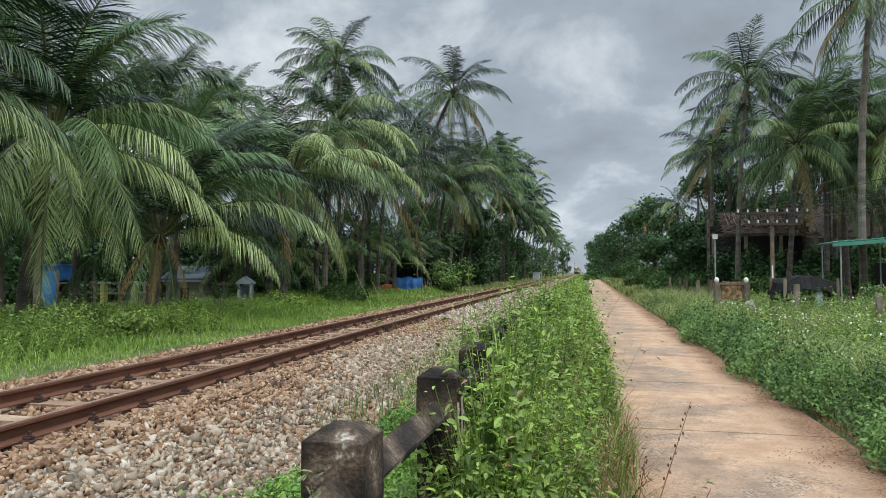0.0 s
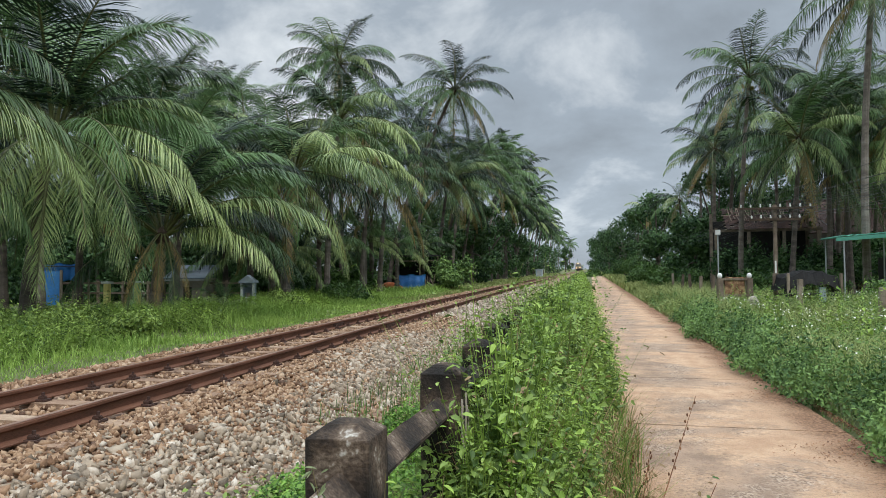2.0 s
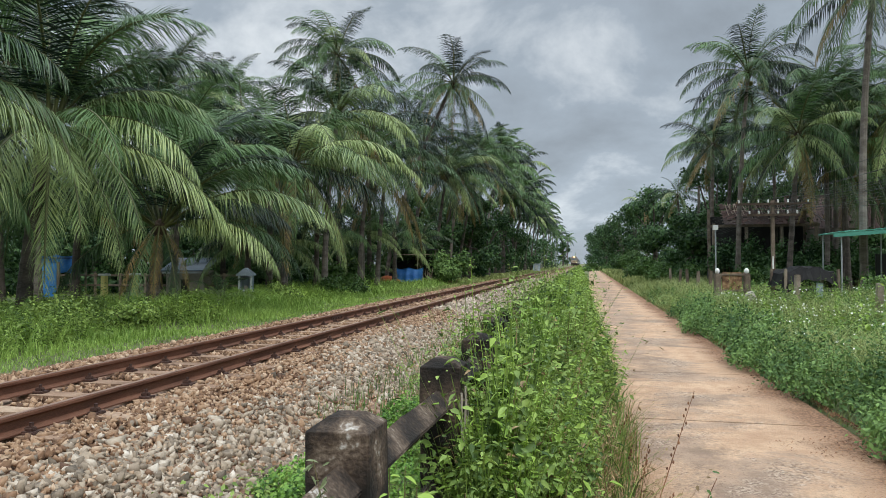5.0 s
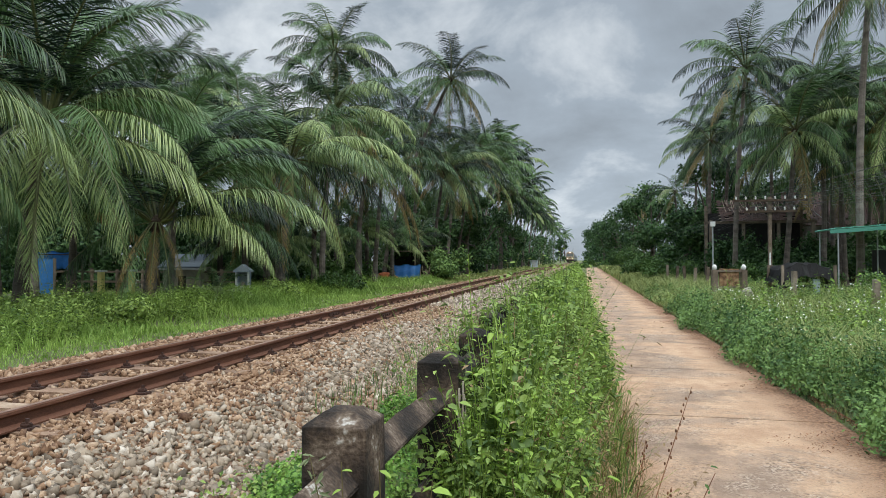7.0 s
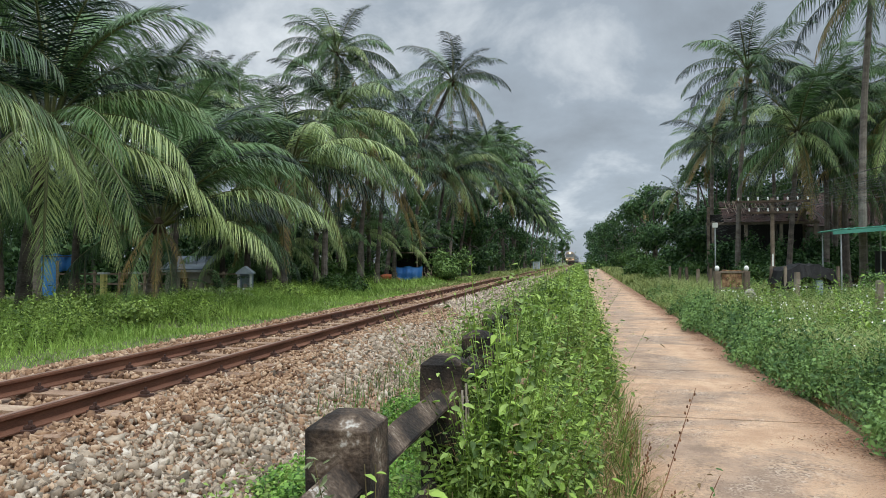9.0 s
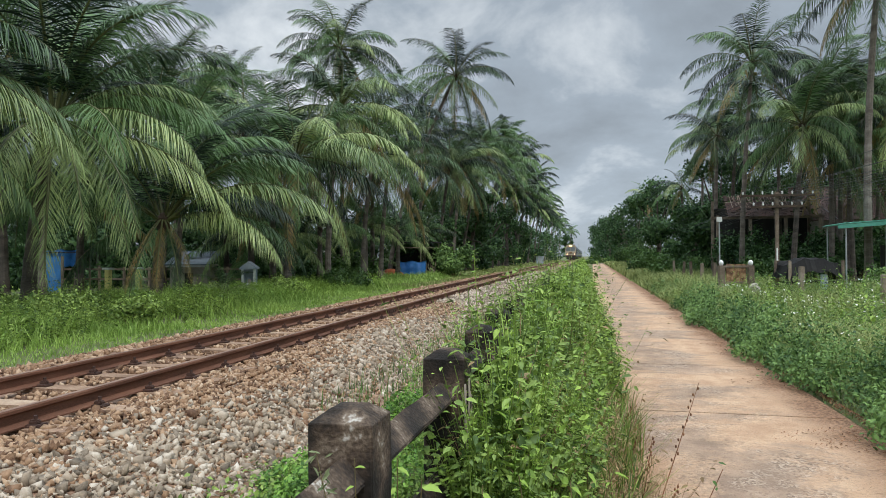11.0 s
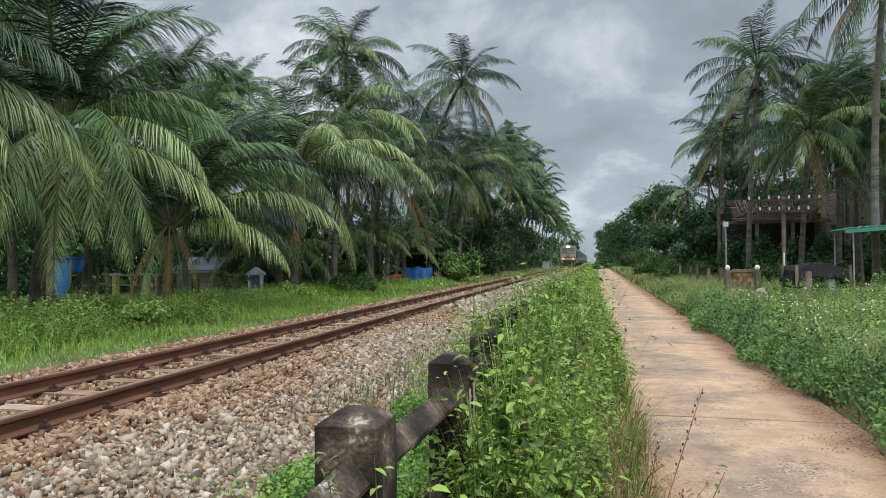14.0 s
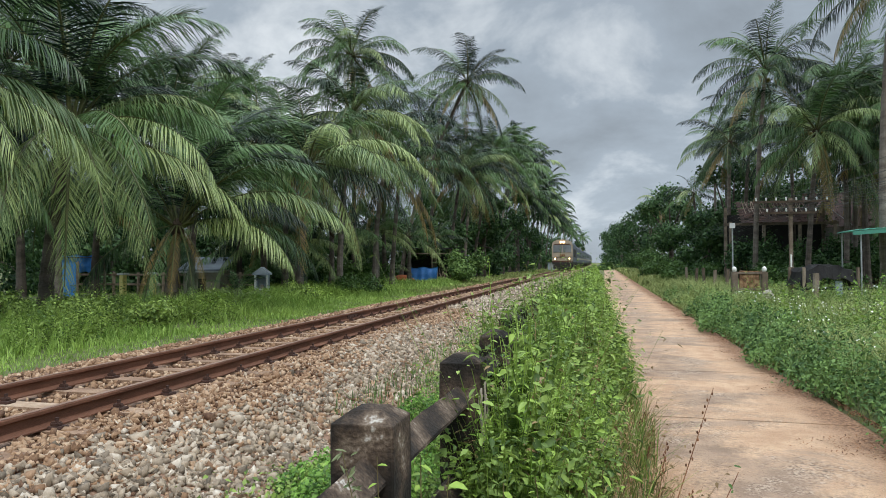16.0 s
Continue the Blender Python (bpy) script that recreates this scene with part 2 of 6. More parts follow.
M["hedge_bright"] = leaf_mat("hedge_bright", (0.15, 0.265, 0.035), (0.345, 0.495, 0.09), translucent=0.3)
M["weed"] = leaf_mat("weed", (0.034, 0.082, 0.022), (0.205, 0.33, 0.092), spec=0.22, translucent=0.15, scale=1.2)
M["grass"] = leaf_mat("grass", (0.14, 0.25, 0.04), (0.40, 0.56, 0.135), scale=0.5, translucent=0.36)
M["grass_far"] = leaf_mat("grass_far", (0.15, 0.20, 0.055), (0.40, 0.44, 0.17), scale=0.4)
M["drygrass"] = leaf_mat("drygrass", (0.20, 0.13, 0.06), (0.42, 0.30, 0.15))
M["stem"] = material("stem", [(0.3, (0.09, 0.07, 0.03)), (0.7, (0.20, 0.17, 0.07))], scale=3, bump=0)
M["bine"] = material("bine", [(0.3, (0.28, 0.235, 0.18)), (0.7, (0.50, 0.44, 0.36))], scale=12, bump=0.2, rough=0.9)
M["sprig"] = leaf_mat("sprig", (0.10, 0.14, 0.06), (0.30, 0.35, 0.18), scale=6)
M["petal"] = material("petal", [(0.3, (0.75, 0.75, 0.70)), (0.7, (0.85, 0.85, 0.82))], scale=3, bump=0, rough=0.6)
M["coconut"] = material("coconut", [(0.3, (0.12, 0.12, 0.03)), (0.7, (0.28, 0.25, 0.07))], scale=5, bump=0.1, rough=0.5, random_ob=0.4)
M["fibre"] = material("fibre", [(0.3, (0.022, 0.015, 0.010)), (0.7, (0.10, 0.066, 0.042))], scale=6, bump=0.6)
M["blue"] = material("blue", [(0.3, (0.04, 0.19, 0.52)), (0.7, (0.08, 0.33, 0.78))], scale=1.5, bump=0.3, rough=0.45)
M["orange"] = material("orange", [(0.3, (0.35, 0.07, 0.03)), (0.7, (0.60, 0.20, 0.06))], scale=4, bump=0.5)
M["yellow"] = material("yellow", [(0.3, (0.60, 0.52, 0.16)), (0.7, (0.80, 0.72, 0.32))], scale=3, bump=0.3)
M["wall"] = material("wall", [(0.3, (0.22, 0.19, 0.16)), (0.7, (0.40, 0.36, 0.31))], scale=1.2, bump=0.4)
M["whitewall"] = material("whitewall", [(0.3, (0.50, 0.53, 0.52)), (0.7, (0.72, 0.74, 0.72))], scale=1.0, bump=0.2)
M["bluegrey"] = material("bluegrey", [(0.3, (0.24, 0.30, 0.36)), (0.7, (0.42, 0.48, 0.54))], scale=2, bump=0.3)
# blue-grey darkened to paint in the palms' shade on the low house roof
M["bluegrey_shaded"] = material("bluegrey_shaded", [(0.3, (0.085, 0.115, 0.145)), (0.7, (0.16, 0.20, 0.24))], scale=2, bump=0.3, rough=0.7)
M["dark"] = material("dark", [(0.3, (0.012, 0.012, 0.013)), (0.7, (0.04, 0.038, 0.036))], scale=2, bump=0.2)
M["tin"] = material("tin", [(0.3, (0.22, 0.24, 0.25)), (0.7, (0.42, 0.45, 0.46))], scale=1.5, bump=0.2, rough=0.5, metal=0.3)
M["tile"] = material("tile", [(0.3, (0.045, 0.024, 0.019)), (0.5, (0.092, 0.048, 0.037)), (0.75, (0.17, 0.105, 0.085))], scale=1.5, bump=0.5, random_ob=0.4)
M["timber"] = material("timber", [(0.3, (0.12, 0.09, 0.065)), (0.7, (0.34, 0.275, 0.21))], scale=3, bump=0.4, random_ob=0.3)
M["board"] = material("board", [(0.36, (0.07, 0.035, 0.02)), (0.5, (0.22, 0.12, 0.06)), (0.64, (0.42, 0.29, 0.16))], scale=6, bump=0.4)
M["greenroof"] = material("greenroof", [(0.3, (0.045, 0.20, 0.15)), (0.7, (0.095, 0.31, 0.235))], scale=1, bump=0.2, rough=0.5)
M["porcelain"] = material("porcelain", [(0.3, (0.66, 0.65, 0.62)), (0.7, (0.82, 0.82, 0.80))], scale=4, bump=0, rough=0.25)
M["wire"] = material("wire", [(0.3, (0.03, 0.03, 0.03)), (0.7, (0.07, 0.07, 0.07))], scale=4, bump=0)
M["steel"] = material("steel", [(0.3, (0.30, 0.32, 0.33)), (0.7, (0.48, 0.50, 0.51))], scale=4, bump=0.1, rough=0.5, metal=0.4)
M["cream"] = material("cream", [(0.3, (0.30, 0.25, 0.185)), (0.7, (0.44, 0.385, 0.30))], scale=1, bump=0, rough=0.4, coords="object")
M["maroon"] = material("maroon", [(0.3, (0.06, 0.022, 0.018)), (0.7, (0.12, 0.042, 0.033))], scale=1, bump=0, rough=0.45, coords="object")
M["navy"] = material("navy", [(0.3, (0.025, 0.035, 0.06)), (0.7, (0.05, 0.065, 0.10))], scale=1, bump=0, rough=0.4, coords="object")
M["train_roof"] = material("train_roof", [(0.3, (0.10, 0.11, 0.12)), (0.7, (0.20, 0.21, 0.22))], scale=1, bump=0, coords="object")
M["undercarriage"] = material("undercarriage", [(0.3, (0.015, 0.014, 0.013)), (0.7, (0.05, 0.045, 0.04))], scale=2, bump=0, coords="object")
# grey base colour paints in the sky reflected by the panes
M["glass"] = material("glass", [(0.3, (0.14, 0.16, 0.17)), (0.7, (0.22, 0.24, 0.25))], scale=1, bump=0, rough=0.08, spec=0.8, coords="object")
M["headlight"] = material("headlight", [(0.3, (0.9, 0.8, 0.6)), (0.7, (0.9, 0.8, 0.6))], scale=1, bump=0, emit=((1.0, 0.60, 0.26), 9.0))

# ---- mesh tools ----


def finish(name, me, mat, parent=None, label="", smooth=False):
    me.materials.append(mat)
    if smooth:
        me.polygons.foreach_set("use_smooth", [True] * len(me.polygons))
    ob = new(name, me)
    if parent is not None:
        ob.parent = parent
    if label:
        ob["label"] = label
    return ob


def part(name, bm, mat, parent=None, label="", smooth=False):
    """One bmesh as one mesh object under a thing or a part."""
    me = bpy.data.meshes.new(name)
    bm.to_mesh(me)
    bm.free()
    return finish(name, me, mat, parent, label, smooth)


def np_mesh(name, verts, faces):
    """A mesh from an array of points and an array of faces of one size."""
    me = bpy.data.meshes.new(name)
    v = np.asarray(verts, dtype=np.float32).reshape(-1, 3)
    f = np.asarray(faces, dtype=np.int32)
    k = f.shape[1]
    me.vertices.add(len(v))
    me.vertices.foreach_set("co", v.ravel())
    me.loops.add(f.size)
    me.loops.foreach_set("vertex_index", f.ravel())
    me.polygons.add(len(f))
    me.polygons.foreach_set("loop_start", np.arange(0, f.size, k, dtype=np.int32))
    me.update(calc_edges=True)
    me.validate()
    return me


def thing(name, x, y, z, label, category, group="", rz=0.0, kind=""):
    e = new(name)
    e.empty_display_size = 0.2
    e.matrix_basis = pose(x, y, z, 0, 0, rz)
    return tagged(e, label, category, group, kind)


def box(bm, x0, y0, z0, x1, y1, z1, bevel=0.0, m=None):
    r = bmesh.ops.create_cube(bm, size=1.0)
    vs = r["verts"]
    bmesh.ops.scale(bm, vec=(x1 - x0, y1 - y0, z1 - z0), verts=vs)
    bmesh.ops.translate(bm, vec=((x0 + x1) / 2, (y0 + y1) / 2, (z0 + z1) / 2), verts=vs)
    if bevel:
        es = list({e for v in vs for e in v.link_edges})
        out = bmesh.ops.bevel(bm, geom=es, offset=bevel, segments=2, affect="EDGES", clamp_overlap=True)
        vs = list({v for f in out["faces"] for v in f.verts} | {v for v in vs if v.is_valid})
    if m is not None:
        bmesh.ops.transform(bm, matrix=m, verts=[v for v in vs if v.is_valid])
    return bm


def boxpart(name, dims, mat, parent=None, bevel=0.0, m=None, label=""):
    return part(name, box(bmesh.new(), *dims, bevel=bevel, m=m), mat, parent, label)


def tube(bm, points, radii, sides=8, cap=True):
    """A tube through points with a radius at each."""
    pts = [Vector(p) for p in points]
    rings = []
    side = None
    for i, p in enumerate(pts):
        t = (pts[min(i + 1, len(pts) - 1)] - pts[max(i - 1, 0)]).normalized()
        ref = side if side is not None else (Vector((1, 0, 0)) if abs(t.x) < 0.8 else Vector((0, 1, 0)))
        a = (ref - t * ref.dot(t)).normalized()
        side = a
        b = t.cross(a)
        r = radii[i] if hasattr(radii, "__len__") else radii
        rings.append([bm.verts.new(p + (a * math.cos(q) + b * math.sin(q)) * r) for q in (2 * math.pi * k / sides for k in range(sides))])
    for r0, r1 in zip(rings, rings[1:]):
        for k in range(sides):
            bm.faces.new((r0[k], r0[(k + 1) % sides], r1[(k + 1) % sides], r1[k]))
    if cap:
        bm.faces.new(list(reversed(rings[0])))
        bm.faces.new(rings[-1])
    return bm


def ball(bm, x, y, z, r, rz=None, seg=10):
    out = bmesh.ops.create_uvsphere(bm, u_segments=seg, v_segments=max(5, seg // 2 + 1), radius=r)
    bmesh.ops.scale(bm, vec=(1, 1, (rz or r) / r), verts=out["verts"])
    bmesh.ops.translate(bm, vec=(x, y, z), verts=out["verts"])
    return bm


rng = np.random.default_rng(7)


def unit(v):
    return v / np.maximum(np.linalg.norm(v, axis=-1, keepdims=True), 1e-9)


def leaf_arrays(centres, normals, size, aspect=0.55, seed=1, along=None, simple=False):
    """Folded pointed leaves at the centres: six points and two four-sided halves each."""
    g = np.random.default_rng(seed)
    n = len(centres)
    normals = unit(normals)
    if along is None:
        along = unit(np.cross(normals, unit(g.normal(size=(n, 3)))))
        along[:, 2] -= 0.25
    along = unit(along)
    side = unit(np.cross(normals, along))
    normals = unit(np.cross(along, side))
    s = np.asarray(size).reshape(-1, 1) * g.uniform(0.5, 1.45, (n, 1))
    base, tip = centres - along * s * 0.5, centres + along * s * 0.5 - normals * s * 0.12
    w = s * aspect * 0.5
    if simple:
        bend = base + along * s * 0.42 + normals * s * 0.07
        verts = np.stack([base, bend + side * w, tip, bend - side * w], axis=1).reshape(-1, 3)
        return verts, np.arange(n)[:, None] * 4 + np.array([0, 1, 2, 3])
    p = [base, base + along * s * 0.28 + side * w + normals * s * 0.08, base + along * s * 0.68 + side * w * 0.72 + normals * s * 0.04,
         tip, base + along * s * 0.68 - side * w * 0.72 + normals * s * 0.04, base + along * s * 0.28 - side * w + normals * s * 0.08]
    verts = np.stack(p, axis=1).reshape(-1, 3)
    k = np.arange(n)[:, None] * 6
    faces = np.concatenate([k + np.array([0, 1, 2, 3]), k + np.array([0, 3, 4, 5])], axis=0)
    return verts, faces


def clump_points(clumps, n, seed=1, shell=0.55):
    """n points in the outer part of ellipsoids (x, y, z, rx, ry, rz), with outward normals."""
    g = np.random.default_rng(seed)
    c = np.asarray(clumps, dtype=float)
    wgt = (c[:, 3] * c[:, 5]) ** 1.0
    idx = g.choice(len(c), n, p=wgt / wgt.sum())
    d = unit(g.normal(size=(n, 3)))
    r = (shell + (1 - shell) * g.random((n, 1)) ** 0.7) * (1 + 0.18 * g.normal(size=(n, 1)))
    pts = c[idx, :3] + d * r * c[idx, 3:6]
    nrm = unit(d + 0.7 * g.normal(size=(n, 3)) + np.array([0, 0, 0.5]))
    return pts, nrm


def shoots(x, y, z, height, leaf, per, seed, lean=0.25, bare=0.15):
    """Upright leafy shoots: pairs of pointed leaves standing out from each stem, smaller towards the tip. Leaves, then stems."""
    g = np.random.default_rng(seed)
    n = len(x)
    base = np.stack([x, y, z], 1)
    a = g.uniform(0, 2 * math.pi, n)
    tilt = lean * g.random(n)
    top = np.stack([np.cos(a) * tilt, np.sin(a) * tilt, np.ones(n)], 1) * height[:, None]
    u = np.tile(bare + (1 - bare) * (np.arange(per) + 0.5) / per, (n, 1)) + g.normal(size=(n, per)) * 0.02
    spin = a[:, None] + np.arange(per)[None] * 2.4 + g.normal(size=(n, per)) * 0.3
    out = np.stack([np.cos(spin), np.sin(spin), 0.35 * g.normal(size=(n, per)) - 0.15], -1)
    size = leaf[:, None] * (1.15 - 0.65 * u) * g.uniform(0.5, 1.45, (n, per))
    bow = np.stack([np.cos(a), np.sin(a), np.zeros(n)], 1)[:, None] * (height * lean * 0.4)[:, None, None] * (u ** 2)[..., None]
    c = base[:, None] + top[:, None] * u[..., None] + bow + out * size[..., None] * 0.55
    nrm = np.array([0, 0, 1.0]) + 0.35 * g.normal(size=(n, per, 3)) + 0.3 * out
    lv, lf = leaf_arrays(c.reshape(-1, 3), nrm.reshape(-1, 3), size.reshape(-1), 0.5, seed + 1, out.reshape(-1, 3).copy())
    side = np.stack([-np.sin(a), np.cos(a), np.zeros(n)], 1) * 0.0035
    end = base + top + bow[:, -1]
    sv = np.stack([base - side, base + side, end + side * 0.4, end - side * 0.4], 1).reshape(-1, 3)
    sf = np.arange(n)[:, None] * 4 + np.array([0, 1, 2, 3])
    return np.concatenate([lv, sv]), np.concatenate([lf, sf + len(lv)])


def blades(x, y, z, height, width, lean, seed):
    """Grass blades: bent strips of four-sided pieces."""
    g = np.random.default_rng(seed)
    n = len(x)
    a = g.uniform(0, 2 * math.pi, n)
    side = np.stack([np.cos(a), np.sin(a), np.zeros(n)], 1) * (np.asarray(width) * 0.5).reshape(-1, 1)
    b = g.uniform(0, 2 * math.pi, n)
    out = np.stack([np.cos(b), np.sin(b), np.zeros(n)], 1) * (height * lean * g.uniform(0.2, 1.2, n))[:, None]
    base = np.stack([x, y, z], 1)
    upv = np.stack([np.zeros(n), np.zeros(n), height], 1)
    m1, tip = base + upv * 0.55 + out * 0.3, base + upv * (1 - 0.25 * lean) + out
    verts = np.stack([base - side, base + side, m1 - side * 0.8, m1 + side * 0.8, tip - side * 0.1, tip + side * 0.1], 1).reshape(-1, 3)
    k = np.arange(n)[:, None] * 6
    faces = np.concatenate([k + np.array([0, 1, 3, 2]), k + np.array([2, 3, 5, 4])], axis=0)
    return verts, faces


# ---- the ground ----


def smooth_step(a, b, x):
    t = np.clip((x - a) / (b - a), 0, 1)
    return t * t * (3 - 2 * t)


def track_shift(y):
    """How far the track has drawn away to the side at y: straight at first, then a slow curve."""
    y = np.asarray(y, dtype=float)
    return sum(np.interp(y + d, (-60, 8, 70, 100, 150, 225, 370, 620), (-0.15, 0.0, 0.16, 0.0, -0.62, -1.15, -1.85, -2.9)) for d in (-24, -12, 0, 12, 24)) / 5


def path_shift(y):
    return np.clip(0.0115 * (np.asarray(y, dtype=float) - 8), -0.5, 3.0)


def ground_z(x, y):
    """Height of the ground: railway bank, fence strip, path bed and verges."""
    x, y = np.asarray(x, dtype=float), np.asarray(y, dtype=float)
    bank, lane = x + track_shift(y), x - path_shift(y)
    z = 0.10 + 0.26 * smooth_step(-7.4, -5.6, bank) - 0.32 * smooth_step(-3.1, -1.9, bank) - 0.11 * smooth_step(-0.4, 0.3, lane) + 0.09 * smooth_step(2.5, 3.4, lane)
    bumps = 0.035 * np.sin(x * 1.7 + y * 0.6) * np.sin(y * 0.9 - x * 0.4)
    quiet = smooth_step(-8.5, -7.6, x) * (1 - smooth_step(3.0, 4.0, x))
    return z + bumps * (1 - quiet)


def grid_mesh(name, xs, ys, lift=0.0, along_track=False):
    gx, gy = np.meshgrid(np.array(xs, dtype=float), np.array(ys, dtype=float))
    if along_track:
        gx = gx - track_shift(gy)
    gz = ground_z(gx, gy) + lift
    v = np.stack([gx, gy, gz], -1).reshape(-1, 3)
    w = len(xs)
    i = (np.arange(len(ys) - 1)[:, None] * w + np.arange(w - 1)[None]).reshape(-1, 1)
    return np_mesh(name, v, i + np.array([0, 1, w + 1, w]))


def build_ground():
    xs = [-2500, -900, -300, -120, -60, -40, -30] + list(np.arange(-25, -8, 0.8)) + list(np.arange(-8, 4.4, 0.2)) + list(np.arange(4.5, 25, 0.8)) + [30, 40, 60, 120, 300, 900, 2500]
    ys = [-2500, -600, -150, -50, -20] + list(np.arange(-10, 60, 0.8)) + [65, 70, 80, 90, 100, 120, 150, 200, 300, 450, 700, 1200, 2500]
    g = finish("ground", grid_mesh("ground", xs, ys), M["soil"], smooth=True)
    tagged(g, "low grassy earth beside a railway bank", "ground", kind="structure")
    bal = finish("ballast_bed", grid_mesh("ballast_bed", np.arange(-7.3, -1.79, 0.22), list(np.arange(-6, 60, 0.5)) + list(np.arange(60, 620, 8.0)), 0.012, True), M["ballast"], smooth=True)
    tagged(bal, "railway bank of broken stone stained brown by rust", "ballast", kind="structure")


# ---- path of concrete slabs ----


def build_path():
    path = thing("pavement", 1.35 - 0.092, 0, 0, "narrow pale concrete path dusted with orange sand, cast in slabs", "path", kind="structure", rz=-0.659)
    x0, x1, pitch = -1.25, 1.06, 2.95
    first = -1.95 - 2 * pitch
    mesh = None
    for i in range(49):
        if mesh is None:
            bm = box(bmesh.new(), x0, 0.004, -0.16, x1, pitch - 0.004, 0.0, bevel=0.006)
            ob = part("slab", bm, M["path"], path)
            mesh = ob.data
        else:
            ob = new("slab", mesh)
            ob.parent = path
        random.seed(i)
        ob.matrix_basis = pose(0, first + i * pitch, random.uniform(-0.004, 0.003), 0, random.uniform(-0.1, 0.1), 0)


build_ground()
build_path()

# ---- railway track ----
TRACK_X = -4.24
RAIL_Z = 0.42


def rail_profile():
    """Half outline of a flat-bottomed rail, 0.13 high."""
    right = [(0.050, 0.0), (0.050, 0.010), (0.016, 0.024), (0.007, 0.032), (0.007, 0.088), (0.016, 0.097), (0.030, 0.104), (0.030, 0.124), (0.024, 0.131)]
    return right + [(-x, z) for x, z in reversed(right)]


def build_track():
    track = thing("railway_track", TRACK_X, 0, 0, "rusty metre-gauge railway track on concrete sleepers in broken stone", "track", kind="structure")
    prof = rail_profile()
    for sx in (-0.53, 0.53):
        bm = bmesh.new()
        rail_runs = [(-12, 12.445), (12.455, 24.945), (24.955, 620)]
        for a, b in rail_runs:
            stops = [a] + [q for q in np.arange(a + 8, b - 4, 8.0)] + [b]
            loops = [[bm.verts.new((sx + x - float(track_shift(y)), y, RAIL_Z + z)) for x, z in prof] for y in stops]
            for r0, r1 in zip(loops, loops[1:]):
                for k in range(len(prof)):
                    bm.faces.new((r0[k], r0[(k + 1) % len(prof)], r1[(k + 1) % len(prof)], r1[k]))
            bm.faces.new(loops[0])
            bm.faces.new(list(reversed(loops[-1])))
        bmesh.ops.recalc_face_normals(bm, faces=bm.faces)
        rail = part("rail", bm, M["rail"], track, "rust-brown steel rail")
        bm = bmesh.new()
        stops = np.arange(-12, 621, 8.0)
        strip = [[bm.verts.new((sx + e - float(track_shift(y)), y, RAIL_Z + 0.1335)) for e in (-0.022, 0.022)] for y in stops]
        for r0, r1 in zip(strip, strip[1:]):
            bm.faces.new((r0[0], r0[1], r1[1], r1[0]))
        bmesh.ops.recalc_face_normals(bm, faces=bm.faces)
        if bm.faces[0].normal.z < 0:
            bmesh.ops.reverse_faces(bm, faces=bm.faces)
        part("running_surface", bm, M["railtop"], rail, "dull worn top of the rail")
        for yj in (12.45, 24.95):
            for s in (-1, 1):
                bm = box(bmesh.new(), sx + s * 0.010 - 0.006, yj - 0.28, RAIL_Z + 0.03, sx + s * 0.010 + 0.006, yj + 0.28, RAIL_Z + 0.092, bevel=0.003)
                for k in range(4):
                    yb = yj - 0.21 + k * 0.14
                    box(bm, sx + s * 0.022 - 0.012, yb - 0.015, RAIL_Z + 0.045, sx + s * 0.022 + 0.012, yb + 0.015, RAIL_Z + 0.075)
                part("fishplate", bm, M["clip"], rail)
    # sleepers: two-humped concrete beams, with a clip on each side of each rail
    bm = bmesh.new()
    box(bm, -0.95, -0.11, RAIL_Z - 0.17, 0.95, 0.11, RAIL_Z - 0.006, bevel=0.022)
    first = part("sleeper", bm, M["sleeper"], track)
    bm = bmesh.new()
    box(bm, -0.055, -0.05, 0, 0.055, 0.05, 0.022, bevel=0.006)
    box(bm, -0.030, -0.024, 0.018, 0.040, 0.024, 0.050, bevel=0.008)
    tube(bm, [(0.0, 0, 0.03), (0.0, 0, 0.078)], 0.014, 6)
    clip_me = bpy.data.meshes.new("rail_clip")
    bm.to_mesh(clip_me)
    bm.free()
    clip_me.materials.append(M["clip"])
    spacing = 0.60
    for i in range(280):
        y = -4.0 + i * spacing
        s = first if i == 0 else new("sleeper", first.data)
        s.parent = track
        s.matrix_basis = pose(-float(track_shift(y)), y, 0, 0, 0, random.uniform(-0.8, 0.8))
        if i < 90:
            for sx in (-0.53, 0.53):
                for d in (-1, 1):
                    c = new("rail_clip", clip_me)
                    c.parent = s
                    c.matrix_basis = pose(sx + d * 0.085, 0, RAIL_Z - 0.008, 0, 0, 180 if d > 0 else 0)
    far = [(-0.95, 0.95, y) for y in np.arange(-4.0 + 280 * spacing, 420, spacing)]
    bm = bmesh.new()
    for a, b, y in far:
        q = float(track_shift(y))
        box(bm, a - q, y - 0.11, RAIL_Z - 0.17, b - q, y + 0.11, RAIL_Z - 0.006)
    part("far_sleepers", bm, M["sleeper"], track)["kind"] = "stuff"


# ---- ballast stones ----
CHIP = (np.array([[-0.8, -0.7, -0.7], [0.9, -0.6, -0.6], [0.7, 0.8, -0.7], [-0.7, 0.7, -0.6], [-0.5, -0.6, 0.7], [0.6, -0.5, 0.6], [0.1, 0.7, 0.8]]),
        np.array([[0, 2, 1], [0, 3, 2], [4, 5, 6], [0, 1, 5], [0, 5, 4], [1, 2, 5], [2, 6, 5], [2, 3, 6], [3, 4, 6], [3, 0, 4]]))


